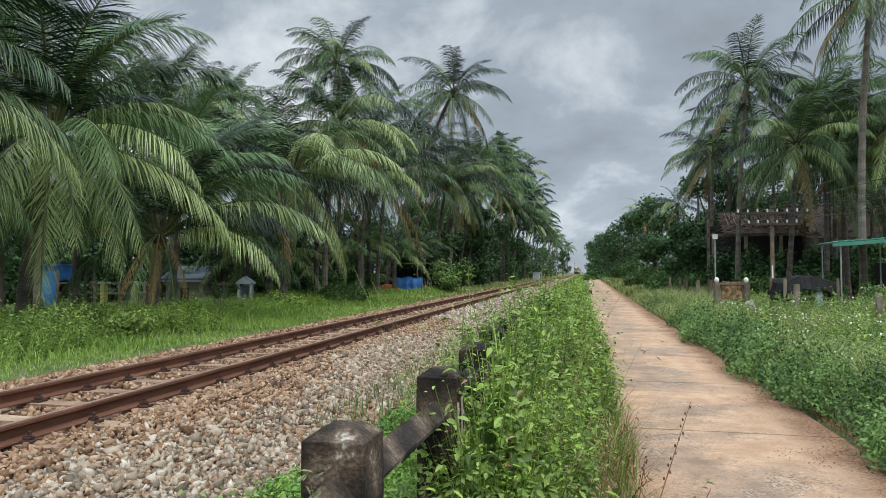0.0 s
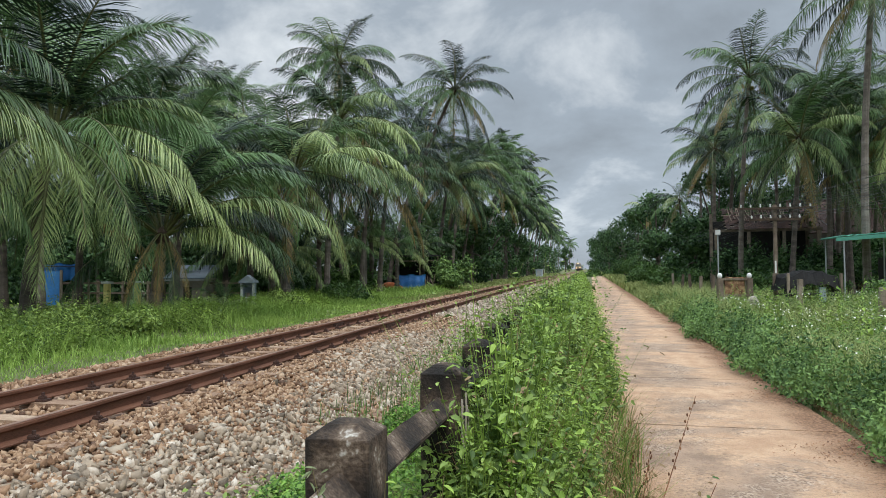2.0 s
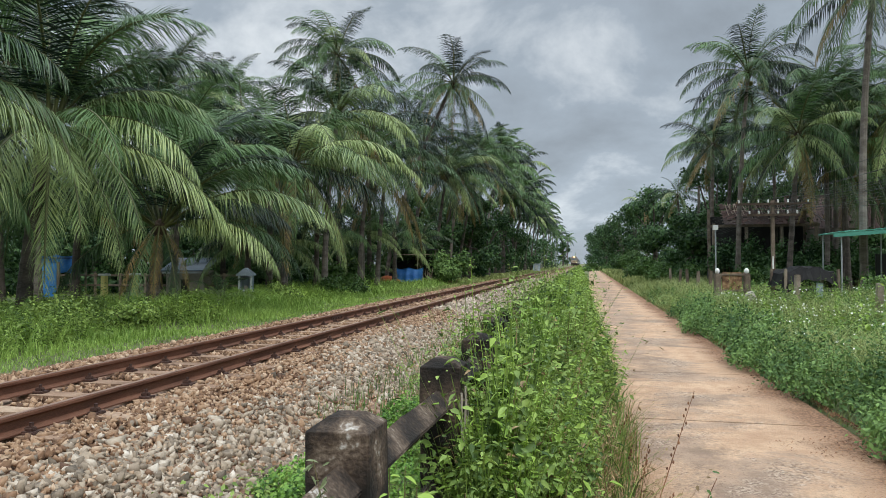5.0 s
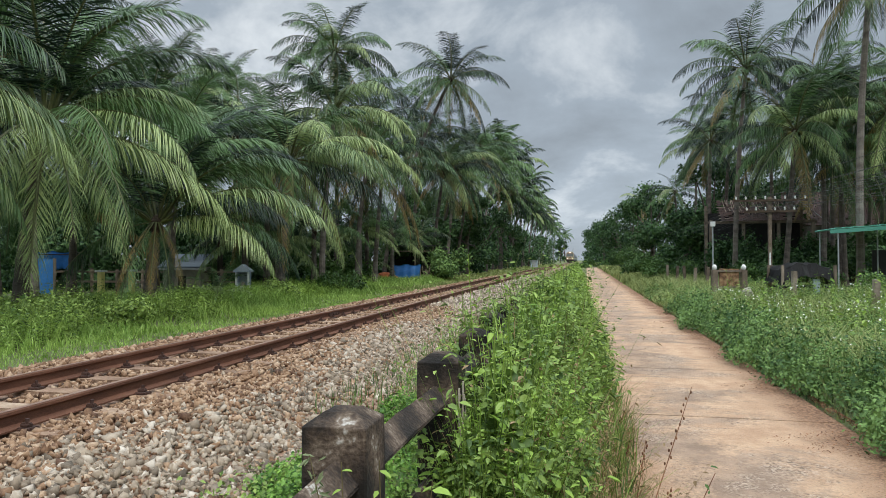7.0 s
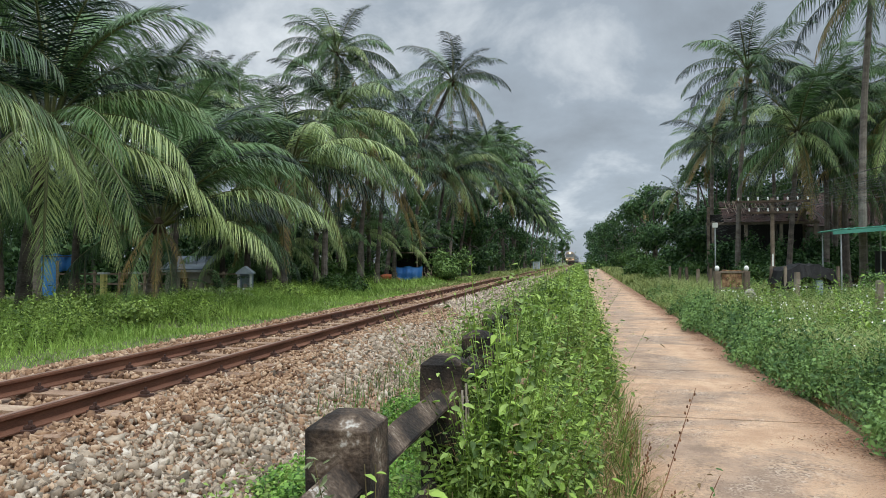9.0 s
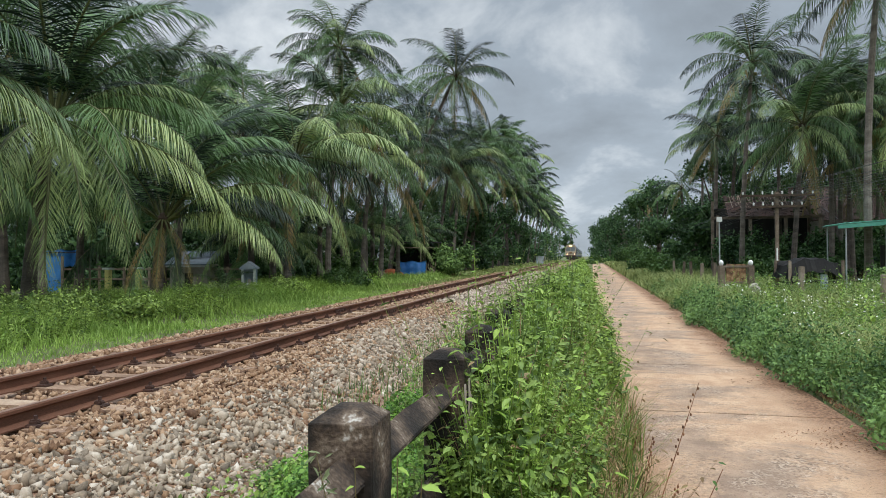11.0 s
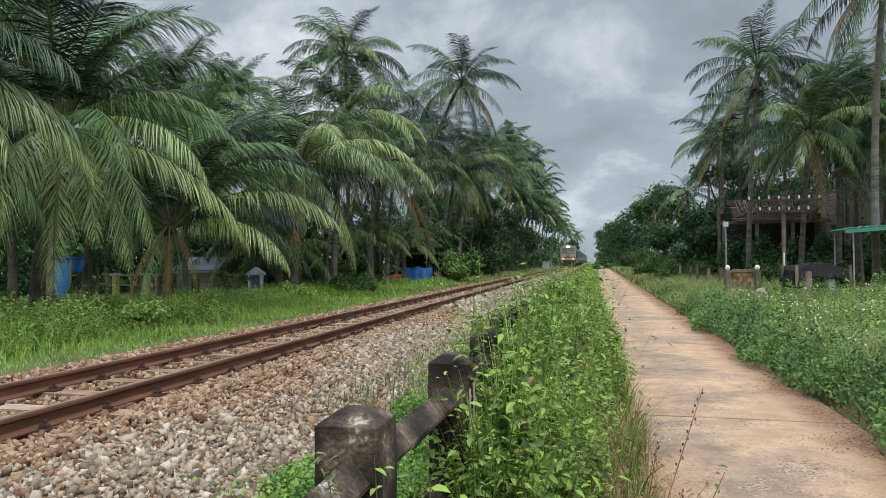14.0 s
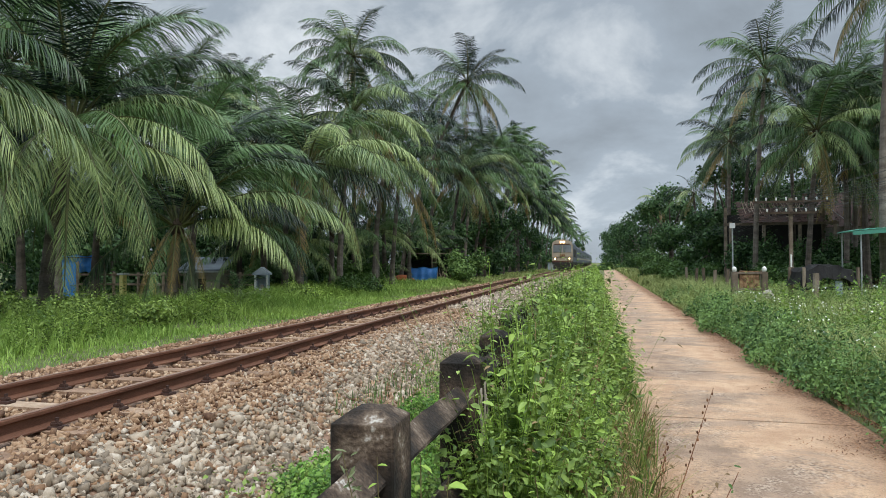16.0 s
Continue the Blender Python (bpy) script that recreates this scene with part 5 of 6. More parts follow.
    mounds = np.array(((-1.78, 4.00, 0.30), (-1.55, 3.60, 0.34), (-1.30, 3.15, 0.36), (-1.45, 4.9, 0.34), (-1.62, 6.0, 0.30), (-1.35, 6.9, 0.40), (-1.35, 8.3, 0.45), (-1.10, 4.1, 0.45), (-1.05, 5.6, 0.40), (-1.05, 2.7, 0.40), (-1.3, 10.2, 0.5)))
    n = 24000
    pick = mounds[g.integers(len(mounds), size=n)]
    a = g.uniform(0, 2 * math.pi, n)
    q = np.sqrt(g.random(n)) * (1 + 0.22 * np.sin(a * 3 + pick[:, 1] * 5) + 0.16 * np.sin(a * 7 + pick[:, 0] * 9) + 0.10 * g.normal(size=n))
    x, y = pick[:, 0] + q * pick[:, 2] * np.cos(a), pick[:, 1] + q * pick[:, 2] * np.sin(a) * 1.15
    z = ground_z(x, y) + 0.02 + (0.06 + 0.24 * np.clip(1 - q ** 2, 0, 1)) * (0.75 + 0.35 * np.sin(x * 11) * np.sin(y * 13)) * g.random(n) ** 0.45
    stuff("bright_cover", leaf_arrays(np.stack([x, y, z], 1), g.normal(size=(len(x), 3)) * 0.5 + np.array([0, -0.2, 1]), np.full(len(x), 0.030), 0.6, 178, None, True), M["creeper"], "fresh green creeper heaped at the foot of the fence", "creeper")
    n = 2600
    y = 5.5 + 14 * g.random(n)
    x = -1.1 - 1.3 * g.random(n)
    stuff("thin_stalks", blades(x, y, ground_z(x, y), 0.10 + 0.22 * g.random(n), np.full(n, 0.008), 0.5, 78), M["weed"], "thin grey-green stalks rising between the stones", "weeds")
    # creepers and weeds over the fence

    def hedge_roof(u, y):
        wob = 0.10 * np.sin(y * 1.9) + 0.08 * np.sin(y * 4.3 + 1)
        right = -0.10 + 0.46 * smooth_step(2.3, 9.0, y) + 0.4 * wob
        left = np.where(y < 4.35, -0.54, -0.84) + 0.05 * wob
        top = 0.92 + 0.22 * smooth_step(3.4, 5.5, y) + wob * 0.8 - 0.14 * smooth_step(12, 30, y)
        lump = 0.80 + 0.24 * np.sin(3.1 * y + 4 * u) * np.sin(1.7 * y - 6 * u + 1) + 0.08 * np.sin(7.3 * y + 9 * u)
        return left + (right - left) * u, lump * top * 1.12 * (1 - 0.72 * smooth_step(0.45, 1.0, u) ** 1.4) * (1 - 0.2 * smooth_step(0.3, 0.0, u))

    def hedge_fill(n, y0, y1, power, seed):
        h = np.random.default_rng(seed)
        y, u = y0 + (y1 - y0) * h.random(n) ** power, h.random(n)
        x, roof = hedge_roof(u, y)
        z = roof * (1 - 0.9 * h.random(n) ** 1.7) * 0.94 + 0.05 * h.normal(size=n)
        nr = h.normal(size=(n, 3)) * 0.6 + np.stack([u * 0.9 - 0.2, np.full(n, -0.45), np.full(n, 0.6)], 1)
        return np.stack([x, y, np.maximum(z, 0.02)], 1), nr

    def hedge_shoots(n, y0, y1, power, seed, grow):
        h = np.random.default_rng(seed)
        y, u = y0 + (y1 - y0) * h.random(n) ** power, h.random(n) ** 1.15
        x, roof = hedge_roof(u, y)
        start = roof * h.uniform(0.0, 0.75, n)
        return x, y, start, np.maximum(roof - start, 0.15) * h.uniform(0.8, 1.2, n) + grow * h.random(n) ** 3

    p, nr = hedge_fill(12000, 2.9, 16, 1.5, 81)
    stuff("creeper_hedge", leaf_arrays(p, nr, 0.046 + 0.0016 * p[:, 1], 0.6, 82), M["hedge"], "creepers with pointed green leaves swamping the fence", "creeper")
    x, y, z, h = hedge_shoots(2700, 2.7, 16, 1.5, 83, 0.30)
    stuff("leafy_shoots", shoots(x, y, z, h, 0.056 + 0.0014 * y, 14, 84, 0.5), M["hedge"], "leafy green shoots over the fence", "creeper")
    x, y, z, h = hedge_shoots(1100, 2.7, 16, 1.5, 183, 0.30)
    stuff("bright_creeper", shoots(x, y, z, h, 0.052 + 0.0014 * y, 14, 184, 0.42), M["hedge_bright"], "fresh light green shoots over the fence", "creeper")
    p, nr = hedge_fill(24000, 15, 170, 1.7, 85)
    stuff("distant_creeper", leaf_arrays(p, nr, 0.055 + 0.0012 * p[:, 1], 0.55, 86, None, True), M["hedge"], "green creepers over the far run of the fence", "creeper")
    x, y, z, h = hedge_shoots(700, 15, 60, 1.5, 185, 0.3)
    stuff("distant_shoots", shoots(x, y, z, h, 0.07 + 0.0022 * y, 10, 186, 0.4), M["hedge_bright"], "light green shoots over the far fence", "creeper")
    n = 230
    y = 2.7 + 3.6 * g.random(n)
    x = -0.05 + 0.42 * g.random(n)
    stuff("withered_shoots", shoots(x, y, ground_z(x, y), 0.15 + 0.35 * g.random(n), np.full(n, 0.05), 10, 189, 0.8), M["drygrass"], "withered brown shoots at the edge of the path", "weeds")
    x, y, z, h = hedge_shoots(130, 2.8, 6.5, 1.3, 191, 0.05)
    stuff("withered_creeper", shoots(x + 0.05, y, z, h, np.full(130, 0.05), 9, 192, 0.8), M["drygrass"], "withered brown sprays among the creepers", "creeper")
    # weeds on the far side of the track
    n = 2300
    y = 7.5 + 7.5 * g.random(n)
    x = -8.6 - 4.9 * g.random(n) ** 0.9
    keep = np.sin(x * 1.3 + 0.5) * np.sin(y * 0.9) + g.random(n) > 0.25
    x, y = x[keep], y[keep]
    stuff("tall_weeds", shoots(x, y, ground_z(x, y), g.uniform(0.45, 1.0, len(x)) * (0.75 + 0.35 * np.sin(x * 1.9) * np.sin(y * 1.4)), np.full(len(x), 0.075), 20, 187, 0.4), M["hedge"], "tall leafy weeds beside the railway bank", "weeds")
    n = 1500
    y = 13 + 20 * g.random(n)
    x = -9.6 - 3.6 * g.random(n)
    stuff("scattered_weeds", shoots(x, y, ground_z(x, y), g.uniform(0.25, 0.75, n), np.full(n, 0.095), 13, 188, 0.4), M["hedge_bright"], "scattered leafy weeds in the long grass", "weeds")
    n = 2600
    y = 2.2 + 9 * g.random(n) ** 1.4
    x = -0.5 + 0.9 * g.random(n) * (0.5 + 0.5 * smooth_step(2, 5, y))
    stuff("fence_grass", blades(x, y, ground_z(x, y), 0.2 + 0.5 * g.random(n), np.full(n, 0.008), 0.6, 87), M["hedge"], "thin green stems under the creepers", "grass")
    n = 1300
    y = 2.6 + 5.5 * g.random(n)
    x = 0.0 + 0.48 * g.random(n)
    stuff("dry_grass", blades(x, y, ground_z(x, y) + 0.02, 0.06 + 0.24 * g.random(n), np.full(n, 0.006), 1.0, 88), M["drygrass"], "dry straw-coloured grass at the edge of the path", "grass")
    # fallen leaves along the path's edge
    n = 12000
    y = 4.2 + 28 * g.random(n) ** 1.5
    x = 2.54 - 1.0 * g.random(n) ** 2.8 * np.maximum(0.25 + 0.45 * np.sin(y * 2.3) + 0.35 * np.sin(y * 5.1 + 2), 0.08) + path_shift(y)
    stuff("leaf_litter", leaf_arrays(np.stack([x, y, np.full(n, 0.008)], 1), g.normal(size=(n, 3)) * 0.12 + np.array([0, 0, 1]), 0.024, 0.4, 89, None, True), M["litter"], "brown fallen leaves along the edge of the path", "leaf litter")


build_track()
build_fence()
post_bines()
build_palms()
build_trees()
build_growth()

# ---- train ----


def hull(bm, y0, y1, half, z0, z1, shoulder=0.45, nose=0.0):
    """A car body: straight sides, arched roof; nose leans the front end back towards its top."""
    def ring(y, lean):
        pts = [(-half, z0), (-half, z1 - shoulder), (-half * 0.86, z1 - shoulder * 0.42), (-half * 0.5, z1 - shoulder * 0.1), (0, z1),
               (half * 0.5, z1 - shoulder * 0.1), (half * 0.86, z1 - shoulder * 0.42), (half, z1 - shoulder), (half, z0)]
        return [bm.verts.new((x, y + lean * max(0.0, (z - z0) / (z1 - z0) - 0.35), z)) for x, z in pts]
    a, b = ring(y0, nose), ring(y1, 0)
    for k in range(len(a) - 1):
        bm.faces.new((a[k], a[k + 1], b[k + 1], b[k]))
    bm.faces.new((a[-1], a[0], b[0], b[-1]))
    bm.faces.new(list(reversed(a)))
    bm.faces.new(b)
    bmesh.ops.recalc_face_normals(bm, faces=bm.faces)
    return bm


def bogie(parent, y):
    b = boxpart("bogie", (-1.05, y - 1.5, 0.35, 1.05, y + 1.5, 0.75), M["undercarriage"], parent, 0.05)
    for dy in (-0.95, 0.95):
        for s in (-0.53, 0.53):
            bm = tube(bmesh.new(), [(s - 0.05, y + dy, 0.46), (s + 0.05, y + dy, 0.46)], 0.46, 16)
            part("wheel", bm, M["undercarriage"], b)


def locomotive():
    t = thing("locomotive", TRACK_X, 100, RAIL_Z + 0.134, "cream and maroon diesel locomotive with lit headlights", "locomotive")
    part("body", hull(bmesh.new(), 0.0, 14.0, 1.32, 1.0, 3.95, 0.62), M["navy"], t, "dark blue-grey sides and roof")
    # cream front with a rounded top, standing proud of the body
    bm = bmesh.new()
    prof = [(-1.33, 1.20), (-1.33, 3.30), (-1.14, 3.68), (-0.66, 3.92), (0.0, 3.98), (0.66, 3.92), (1.14, 3.68), (1.33, 3.30), (1.33, 1.20)]
    a = [bm.verts.new((x, -0.10, z)) for x, z in prof]
    b = [bm.verts.new((x * 1.005, 0.35, z)) for x, z in prof]
    for k in range(len(prof)):
        bm.faces.new((a[k], a[(k + 1) % len(prof)], b[(k + 1) % len(prof)], b[k]))
    bm.faces.new(a)
    bm.faces.new(list(reversed(b)))
    bmesh.ops.recalc_face_normals(bm, faces=bm.faces)
    part("front_mask", bm, M["cream"], t, "cream painted cab front")
    boxpart("red_band", (-1.34, -0.13, 1.64, 1.34, 0.0, 1.72), M["maroon"], t, 0.015, label="dull red band")
    boxpart("apron", (-1.33, -0.12, 1.0, 1.33, 0.0, 1.22), M["maroon"], t, 0.015, label="dull red lower front")
    boxpart("brow", (-1.05, -0.14, 3.30, 1.05, -0.08, 3.40), M["maroon"], t, 0.01, label="red trim over the windscreen")
    boxpart("number_board", (-0.34, -0.16, 1.76, 0.34, -0.10, 2.06), M["board"], t, 0.01)
    for s in (-1, 1):
        boxpart("windscreen", (s * 0.60 - 0.55, -0.125, 2.28, s * 0.60 + 0.55, -0.09, 3.24), M["glass"], t, 0.03)
        part("wiper", tube(bmesh.new(), [(s * 0.20, -0.15, 2.24), (s * 0.42, -0.15, 2.9)], 0.018, 5), M["undercarriage"], t)
        h = boxpart("lamp_housing", (s * 0.92 - 0.22, -0.18, 1.36, s * 0.92 + 0.22, -0.11, 1.60), M["dark"], t, 0.02)
        part("headlight", tube(bmesh.new(), [(s * 0.92, -0.22, 1.48), (s * 0.92, -0.18, 1.48)], 0.095, 14), M["headlight"], h, "lit warm headlight")
        part("top_headlight", tube(bmesh.new(), [(s * 0.17, -0.16, 3.62), (s * 0.17, -0.10, 3.62)], 0.13, 14), M["headlight"], t, "lit warm headlight")
        part("handrail", tube(bmesh.new(), [(s * 1.18, -0.24, 0.98), (s * 1.18, -0.24, 1.65), (s * 0.9, -0.24, 1.65)], 0.018, 6), M["steel"], t)
        for k in range(4):
            boxpart("side_grille", (s * 1.325 - 0.02, 3.2 + k * 2.4, 1.7, s * 1.325 + 0.02, 5.0 + k * 2.4, 2.8), M["undercarriage"], t)
    boxpart("buffer_beam", (-1.28, -0.26, 0.72, 1.28, 0.05, 1.0), M["undercarriage"], t, 0.02)
    part("pilot", box(bmesh.new(), -1.15, -0.34, 0.16, 1.15, 0.02, 0.70, bevel=0.03), M["undercarriage"], t)
    part("coupler", box(bmesh.new(), -0.13, -0.6, 0.62, 0.13, -0.2, 0.86, bevel=0.03), M["undercarriage"], t)
    boxpart("frame", (-1.25, 0.1, 0.75, 1.25, 13.9, 1.0), M["undercarriage"], t)
    boxpart("fuel_tank", (-1.1, 5.4, 0.3, 1.1, 8.6, 0.75), M["undercarriage"], t, 0.06)
    bogie(t, 2.6)
    bogie(t, 11.4)
    return t


def coach(i):
    t = thing("railway_coach", TRACK_X, 100, RAIL_Z + 0.134, "dark blue passenger coach with grey roof behind the locomotive", "railway coach", "coaches of the train")
    part("body", hull(bmesh.new(), 0.0, 19.4, 1.34, 0.95, 3.6, 0.5), M["navy"], t)
    bm = hull(bmesh.new(), 0.05, 19.35, 1.16, 3.3, 3.66, 0.3)
    part("roof", bm, M["train_roof"], t)
    for s in (-1, 1):
        boxpart("stripe", (s * 1.345 - 0.006, 0.1, 1.45, s * 1.345 + 0.006, 19.3, 1.68), M["cream"], t)
        for k in range(9):
            boxpart("window", (s * 1.345 - 0.01, 1.5 + k * 1.9, 1.95, s * 1.345 + 0.012, 2.8 + k * 1.9, 2.7), M["glass"], t, 0.005)
    boxpart("underframe", (-1.2, 0.3, 0.6, 1.2, 19.1, 0.95), M["undercarriage"], t)
    bogie(t, 2.8)
    bogie(t, 16.6)
    return t


TRAIN = [(locomotive(), 0.0)]
for i in range(8):
    TRAIN.append((coach(i), 14.8 + i * 20.2))


def motions():
    # the train keeps to the track at a steady pace
    for ob, back in TRAIN:
        rows = []
        for k in range(17):
            y = TRAIN_START - TRAIN_SPEED * k + back
            turn = math.degrees(math.atan2(float(track_shift(y + 14)) - float(track_shift(y)), 14.0))
            rows.append((float(k), pose(TRACK_X - float(track_shift(y)), y, RAIL_Z + 0.134, 0, 0, turn)))
        walk(ob, rows)
    # slender weeds lean in as the wind drops
    for i, (w, first) in enumerate(NODDING):
        loc = w.matrix_basis.translation.copy()
        rows = []
        for k in range(17):
            lean = first * max(0.0, 1 - k / 7) + 1.6 * math.sin(k * 1.3 + i * 2)
            rows.append((float(k), Matrix.LocRotScale(loc, Euler((radians(-0.4 * lean), radians(lean), 0)), None)))
        walk(w, rows)
    # fronds stir in a light wind
    for i, (f, amount) in enumerate(SWAYING):
        g = random.Random(i)
        loc, rot, _ = f.matrix_basis.decompose()
        period, phase = g.uniform(2.6, 4.2), g.uniform(0, 6.28)
        rows = []
        for k in range(17):
            w = math.sin(2 * math.pi * k / period + phase)
            w2 = math.sin(2 * math.pi * k / (period * 1.7) + phase * 2)
            turn = Euler((radians(amount * 0.5 * w2), radians(amount * 0.5 * w), radians(amount * 0.6 * w2))).to_quaternion()
            rows.append((float(k), Matrix.LocRotScale(loc, rot @ turn, None)))
        walk(f, rows)


TRAIN_START, TRAIN_SPEED = 362.4, 17.2

# ---- small buildings and fittings past the track ----


def low_house():
    h = thing("low_house", -17.05, 26.6, 0.05, "low rendered house with a blue-grey sheet roof under the palms", "house", rz=18)
    h.scale = (0.52, 0.8, 0.93)
    boxpart("wall", (-1.5, -1.2, 0, 1.5, 1.2, 1.30), M["wall"], h, 0.02)
    bm = box(bmesh.new(), -1.85, -1.5, -0.03, 1.85, 1.5, 0.03)
    for v in bm.verts:
        v.co.z += 1.30 + abs(v.co.y + 1.5) * 0.20
    # palm shade is put into this roof's colour
    part("roof", bm, M["bluegrey_shaded"], h, "blue-grey metal sheet roof")
    # black patch on the closed wall paints the shade of a doorway
    boxpart("dark_opening", (-0.3, -1.22, 0.0, 0.35, -1.19, 0.9), M["dark"], h)
    boxpart("gable_board", (-1.7, -1.49, 1.18, 1.7, -1.45, 1.26), M["steel"], h)


def shrine():
    s = thing("spirit_shrine", -12.9, 23.9, 0.05, "small pale blue-grey masonry shrine with a gabled top and dark niche", "shrine", rz=14)
    s.scale = (0.68, 0.68, 0.96)
    boxpart("plinth", (-0.75, -0.55, 0, 0.55, 0.55, 0.42), M["dark"], s, 0.03, label="black-stained stone plinth")
    boxpart("back_wall", (-0.36, 0.22, 0.42, 0.36, 0.30, 1.12), M["bluegrey"], s, 0.01)
    for q in (-1, 1):
        boxpart("side_wall", (q * 0.33 - 0.05, -0.26, 0.42, q * 0.33 + 0.05, 0.26, 1.12), M["bluegrey"], s, 0.01)
        boxpart("pilaster", (q * 0.34 - 0.06, -0.32, 0.42, q * 0.34 + 0.06, -0.24, 1.10), M["whitewall"], s, 0.01)
    boxpart("floor_slab", (-0.4, -0.36, 0.42, 0.4, 0.3, 0.50), M["whitewall"], s, 0.01)
    boxpart("incense_pot", (-0.09, -0.16, 0.50, 0.09, 0.02, 0.68), M["wall"], s, 0.03)
    bm = bmesh.new()
    pts = [(-0.48, 1.08), (0.48, 1.08), (0.48, 1.15), (0.0, 1.40), (-0.48, 1.15)]
    a = [bm.verts.new((x, -0.38, z)) for x, z in pts]
    b = [bm.verts.new((x, 0.36, z)) for x, z in pts]
    for k in range(5):
        bm.faces.new((a[k], a[(k + 1) % 5], b[(k + 1) % 5], b[k]))
    bm.faces.new(list(reversed(a)))
    bm.faces.new(b)
    bmesh.ops.recalc_face_normals(bm, faces=bm.faces)
    part("roof", bm, M["bluegrey"], s)


def draped_sheet(name, mat, parent, w, h, seed, lean=0.25):
    """A plastic sheet hanging in folds, 6 mm thick."""
    bm = bmesh.new()
    nx, nz = 22, 12
    grid = []
    for j in range(nz + 1):
        row = []
        for i in range(nx + 1):
            u, v = i / nx, j / nz
            y = -lean * (1 - v) + 0.05 * math.sin(u * 23 + seed) * (1 - v * 0.6) + 0.05 * noise.noise(Vector((u * 5, v * 4, seed)))
            z = h * v - 0.10 * math.sin(math.pi * u * 2.0) ** 2 * v
            row.append(bm.verts.new((w * (u - 0.5) * (1 - 0.1 * (1 - v)), y, z)))
        grid.append(row)
    for j in range(nz):
        for i in range(nx):
            bm.faces.new((grid[j][i], grid[j][i + 1], grid[j + 1][i + 1], grid[j + 1][i]))
    bmesh.ops.solidify(bm, geom=bm.faces[:], thickness=0.006)
    return part(name, bm, mat, parent, smooth=True)


def yard():
    d = thing("sheet_screen", -22.05, 23.9, 0.05, "upright bright blue sheet screen between posts", "screen", rz=30)
    boxpart("sheet", (-0.36, -0.02, 0.1, 0.36, 0.02, 1.55), M["blue"], d, 0.006)
    for q in (-0.42, 0.42):
        boxpart("post", (q - 0.05, -0.05, 0, q + 0.05, 0.05, 1.6), M["timber"], d, 0.01)
    t = thing("blue_shelter", -22.5, 25.3, 0.05, "small shelter hung with a blue plastic sheet", "shelter", rz=25)
    draped_sheet("sheet", M["blue"], t, 1.5, 0.75, 3).matrix_basis = pose(0, -0.55, 1.25, 28, 0, 0)
    for q in (-0.75, 0.75):
        for w in (-0.7, 0.6):
            boxpart("post", (q - 0.04, w - 0.04, 0, q + 0.04, w + 0.04, 1.75), M["timber"], t, 0.01)
    boxpart("roof", (-1.0, -0.9, 1.75, 1.0, 0.8, 1.79), M["dark"], t)
    for x, y in ((-18.35, 22.75), (-17.84, 23.89)):
        p = thing("yellow_pillar", x, y, 0.05, "short yellow rendered gate pillar with a pale cap", "pillar", "yellow pillars")
        boxpart("shaft", (-0.10, -0.10, 0, 0.10, 0.10, 1.05), M["yellow"], p, 0.015)
        boxpart("cap", (-0.17, -0.17, 1.05, 0.17, 0.17, 1.13), M["whitewall"], p, 0.015)
    w = thing("yard_fence", -19.5, 26.5, 0.05, "sagging rail fence of grey timber under the palms", "fence")
    for i in range(9):
        boxpart("post", (-5 + i * 1.3, -0.05, 0, -4.9 + i * 1.3, 0.05, 1.1), M["timber"], w, 0.01)
    for z in (0.5, 0.95):
        boxpart("rail", (-5.2, -0.08, z, 5.6, -0.05, z + 0.09), M["timber"], w, 0.01)
    far = thing("white_house", -21.2, 57.0, 0.05, "pale green-white rendered house behind trees", "house", rz=12)
    boxpart("wall", (-2.2, -2, 0, 2.2, 2, 4.6), M["whitewall"], far, 0.03)
    boxpart("roof", (-2.5, -2.3, 4.6, 2.5, 2.3, 4.85), M["tin"], far, 0.03)
    for q in (-1.2, 0.9):
        boxpart("window", (q - 0.5, -2.03, 2.6, q + 0.5, -1.98, 3.8), M["glass"], far, 0.01)
    hut = thing("open_hut", -11.5, 45.6, 0.05, "open timber hut with a dark flat roof and a shade-black inside", "hut", rz=10)
    boxpart("roof", (-1.6, -1.2, 2.45, 1.6, 1.2, 2.53), M["dark"], hut, 0.01)
    # near-black sheet painted as the dim inside, wider than the roof to hide sky
    boxpart("back_wall", (-2.0, 1.0, 0, 2.4, 1.08, 2.45), M["dark"], hut)
    for q in (-1.45, 0.2, 1.45):
        boxpart("post", (q - 0.04, -1.1, 0, q + 0.04, -1.02, 2.45), M["timber"], hut, 0.01)
    boxpart("crossbar", (-1.5, -1.1, 2.1, 1.5, -1.05, 2.15), M["timber"], hut, 0.01)
    # second near-black sheet added at the side, also standing for shade
    boxpart("wall_panel", (-1.5, -0.2, 0, -1.42, 1.0, 2.45), M["dark"], hut)
    tp = thing("blue_tarpaulin", -11.2, 42.6, 0.05, "bright blue plastic tarpaulin draped over a stack of goods", "tarpaulin", rz=8)
    draped_sheet("sheet", M["blue"], tp, 2.0, 1.22, 1, 0.45).matrix_basis = pose(0, -0.35, 0.02)
    boxpart("crate", (-0.9, -0.25, 0, 0.9, 0.6, 1.12), M["timber"], tp, 0.05)
    sticks = thing("stick_bundle", -9.9, 42.8, 0.05, "bundle of dry sticks leaning by the tarpaulin", "sticks")
    for i in range(9):
        random.seed(i)
        bm = tube(bmesh.new(), [(random.uniform(-0.3, 0.3), random.uniform(-0.2, 0.2), 0), (random.uniform(-0.4, 0.4), 0.1, random.uniform(0.8, 1.25))], [0.02, 0.012], 5)
        part("stick", bm, M["timber"], sticks)
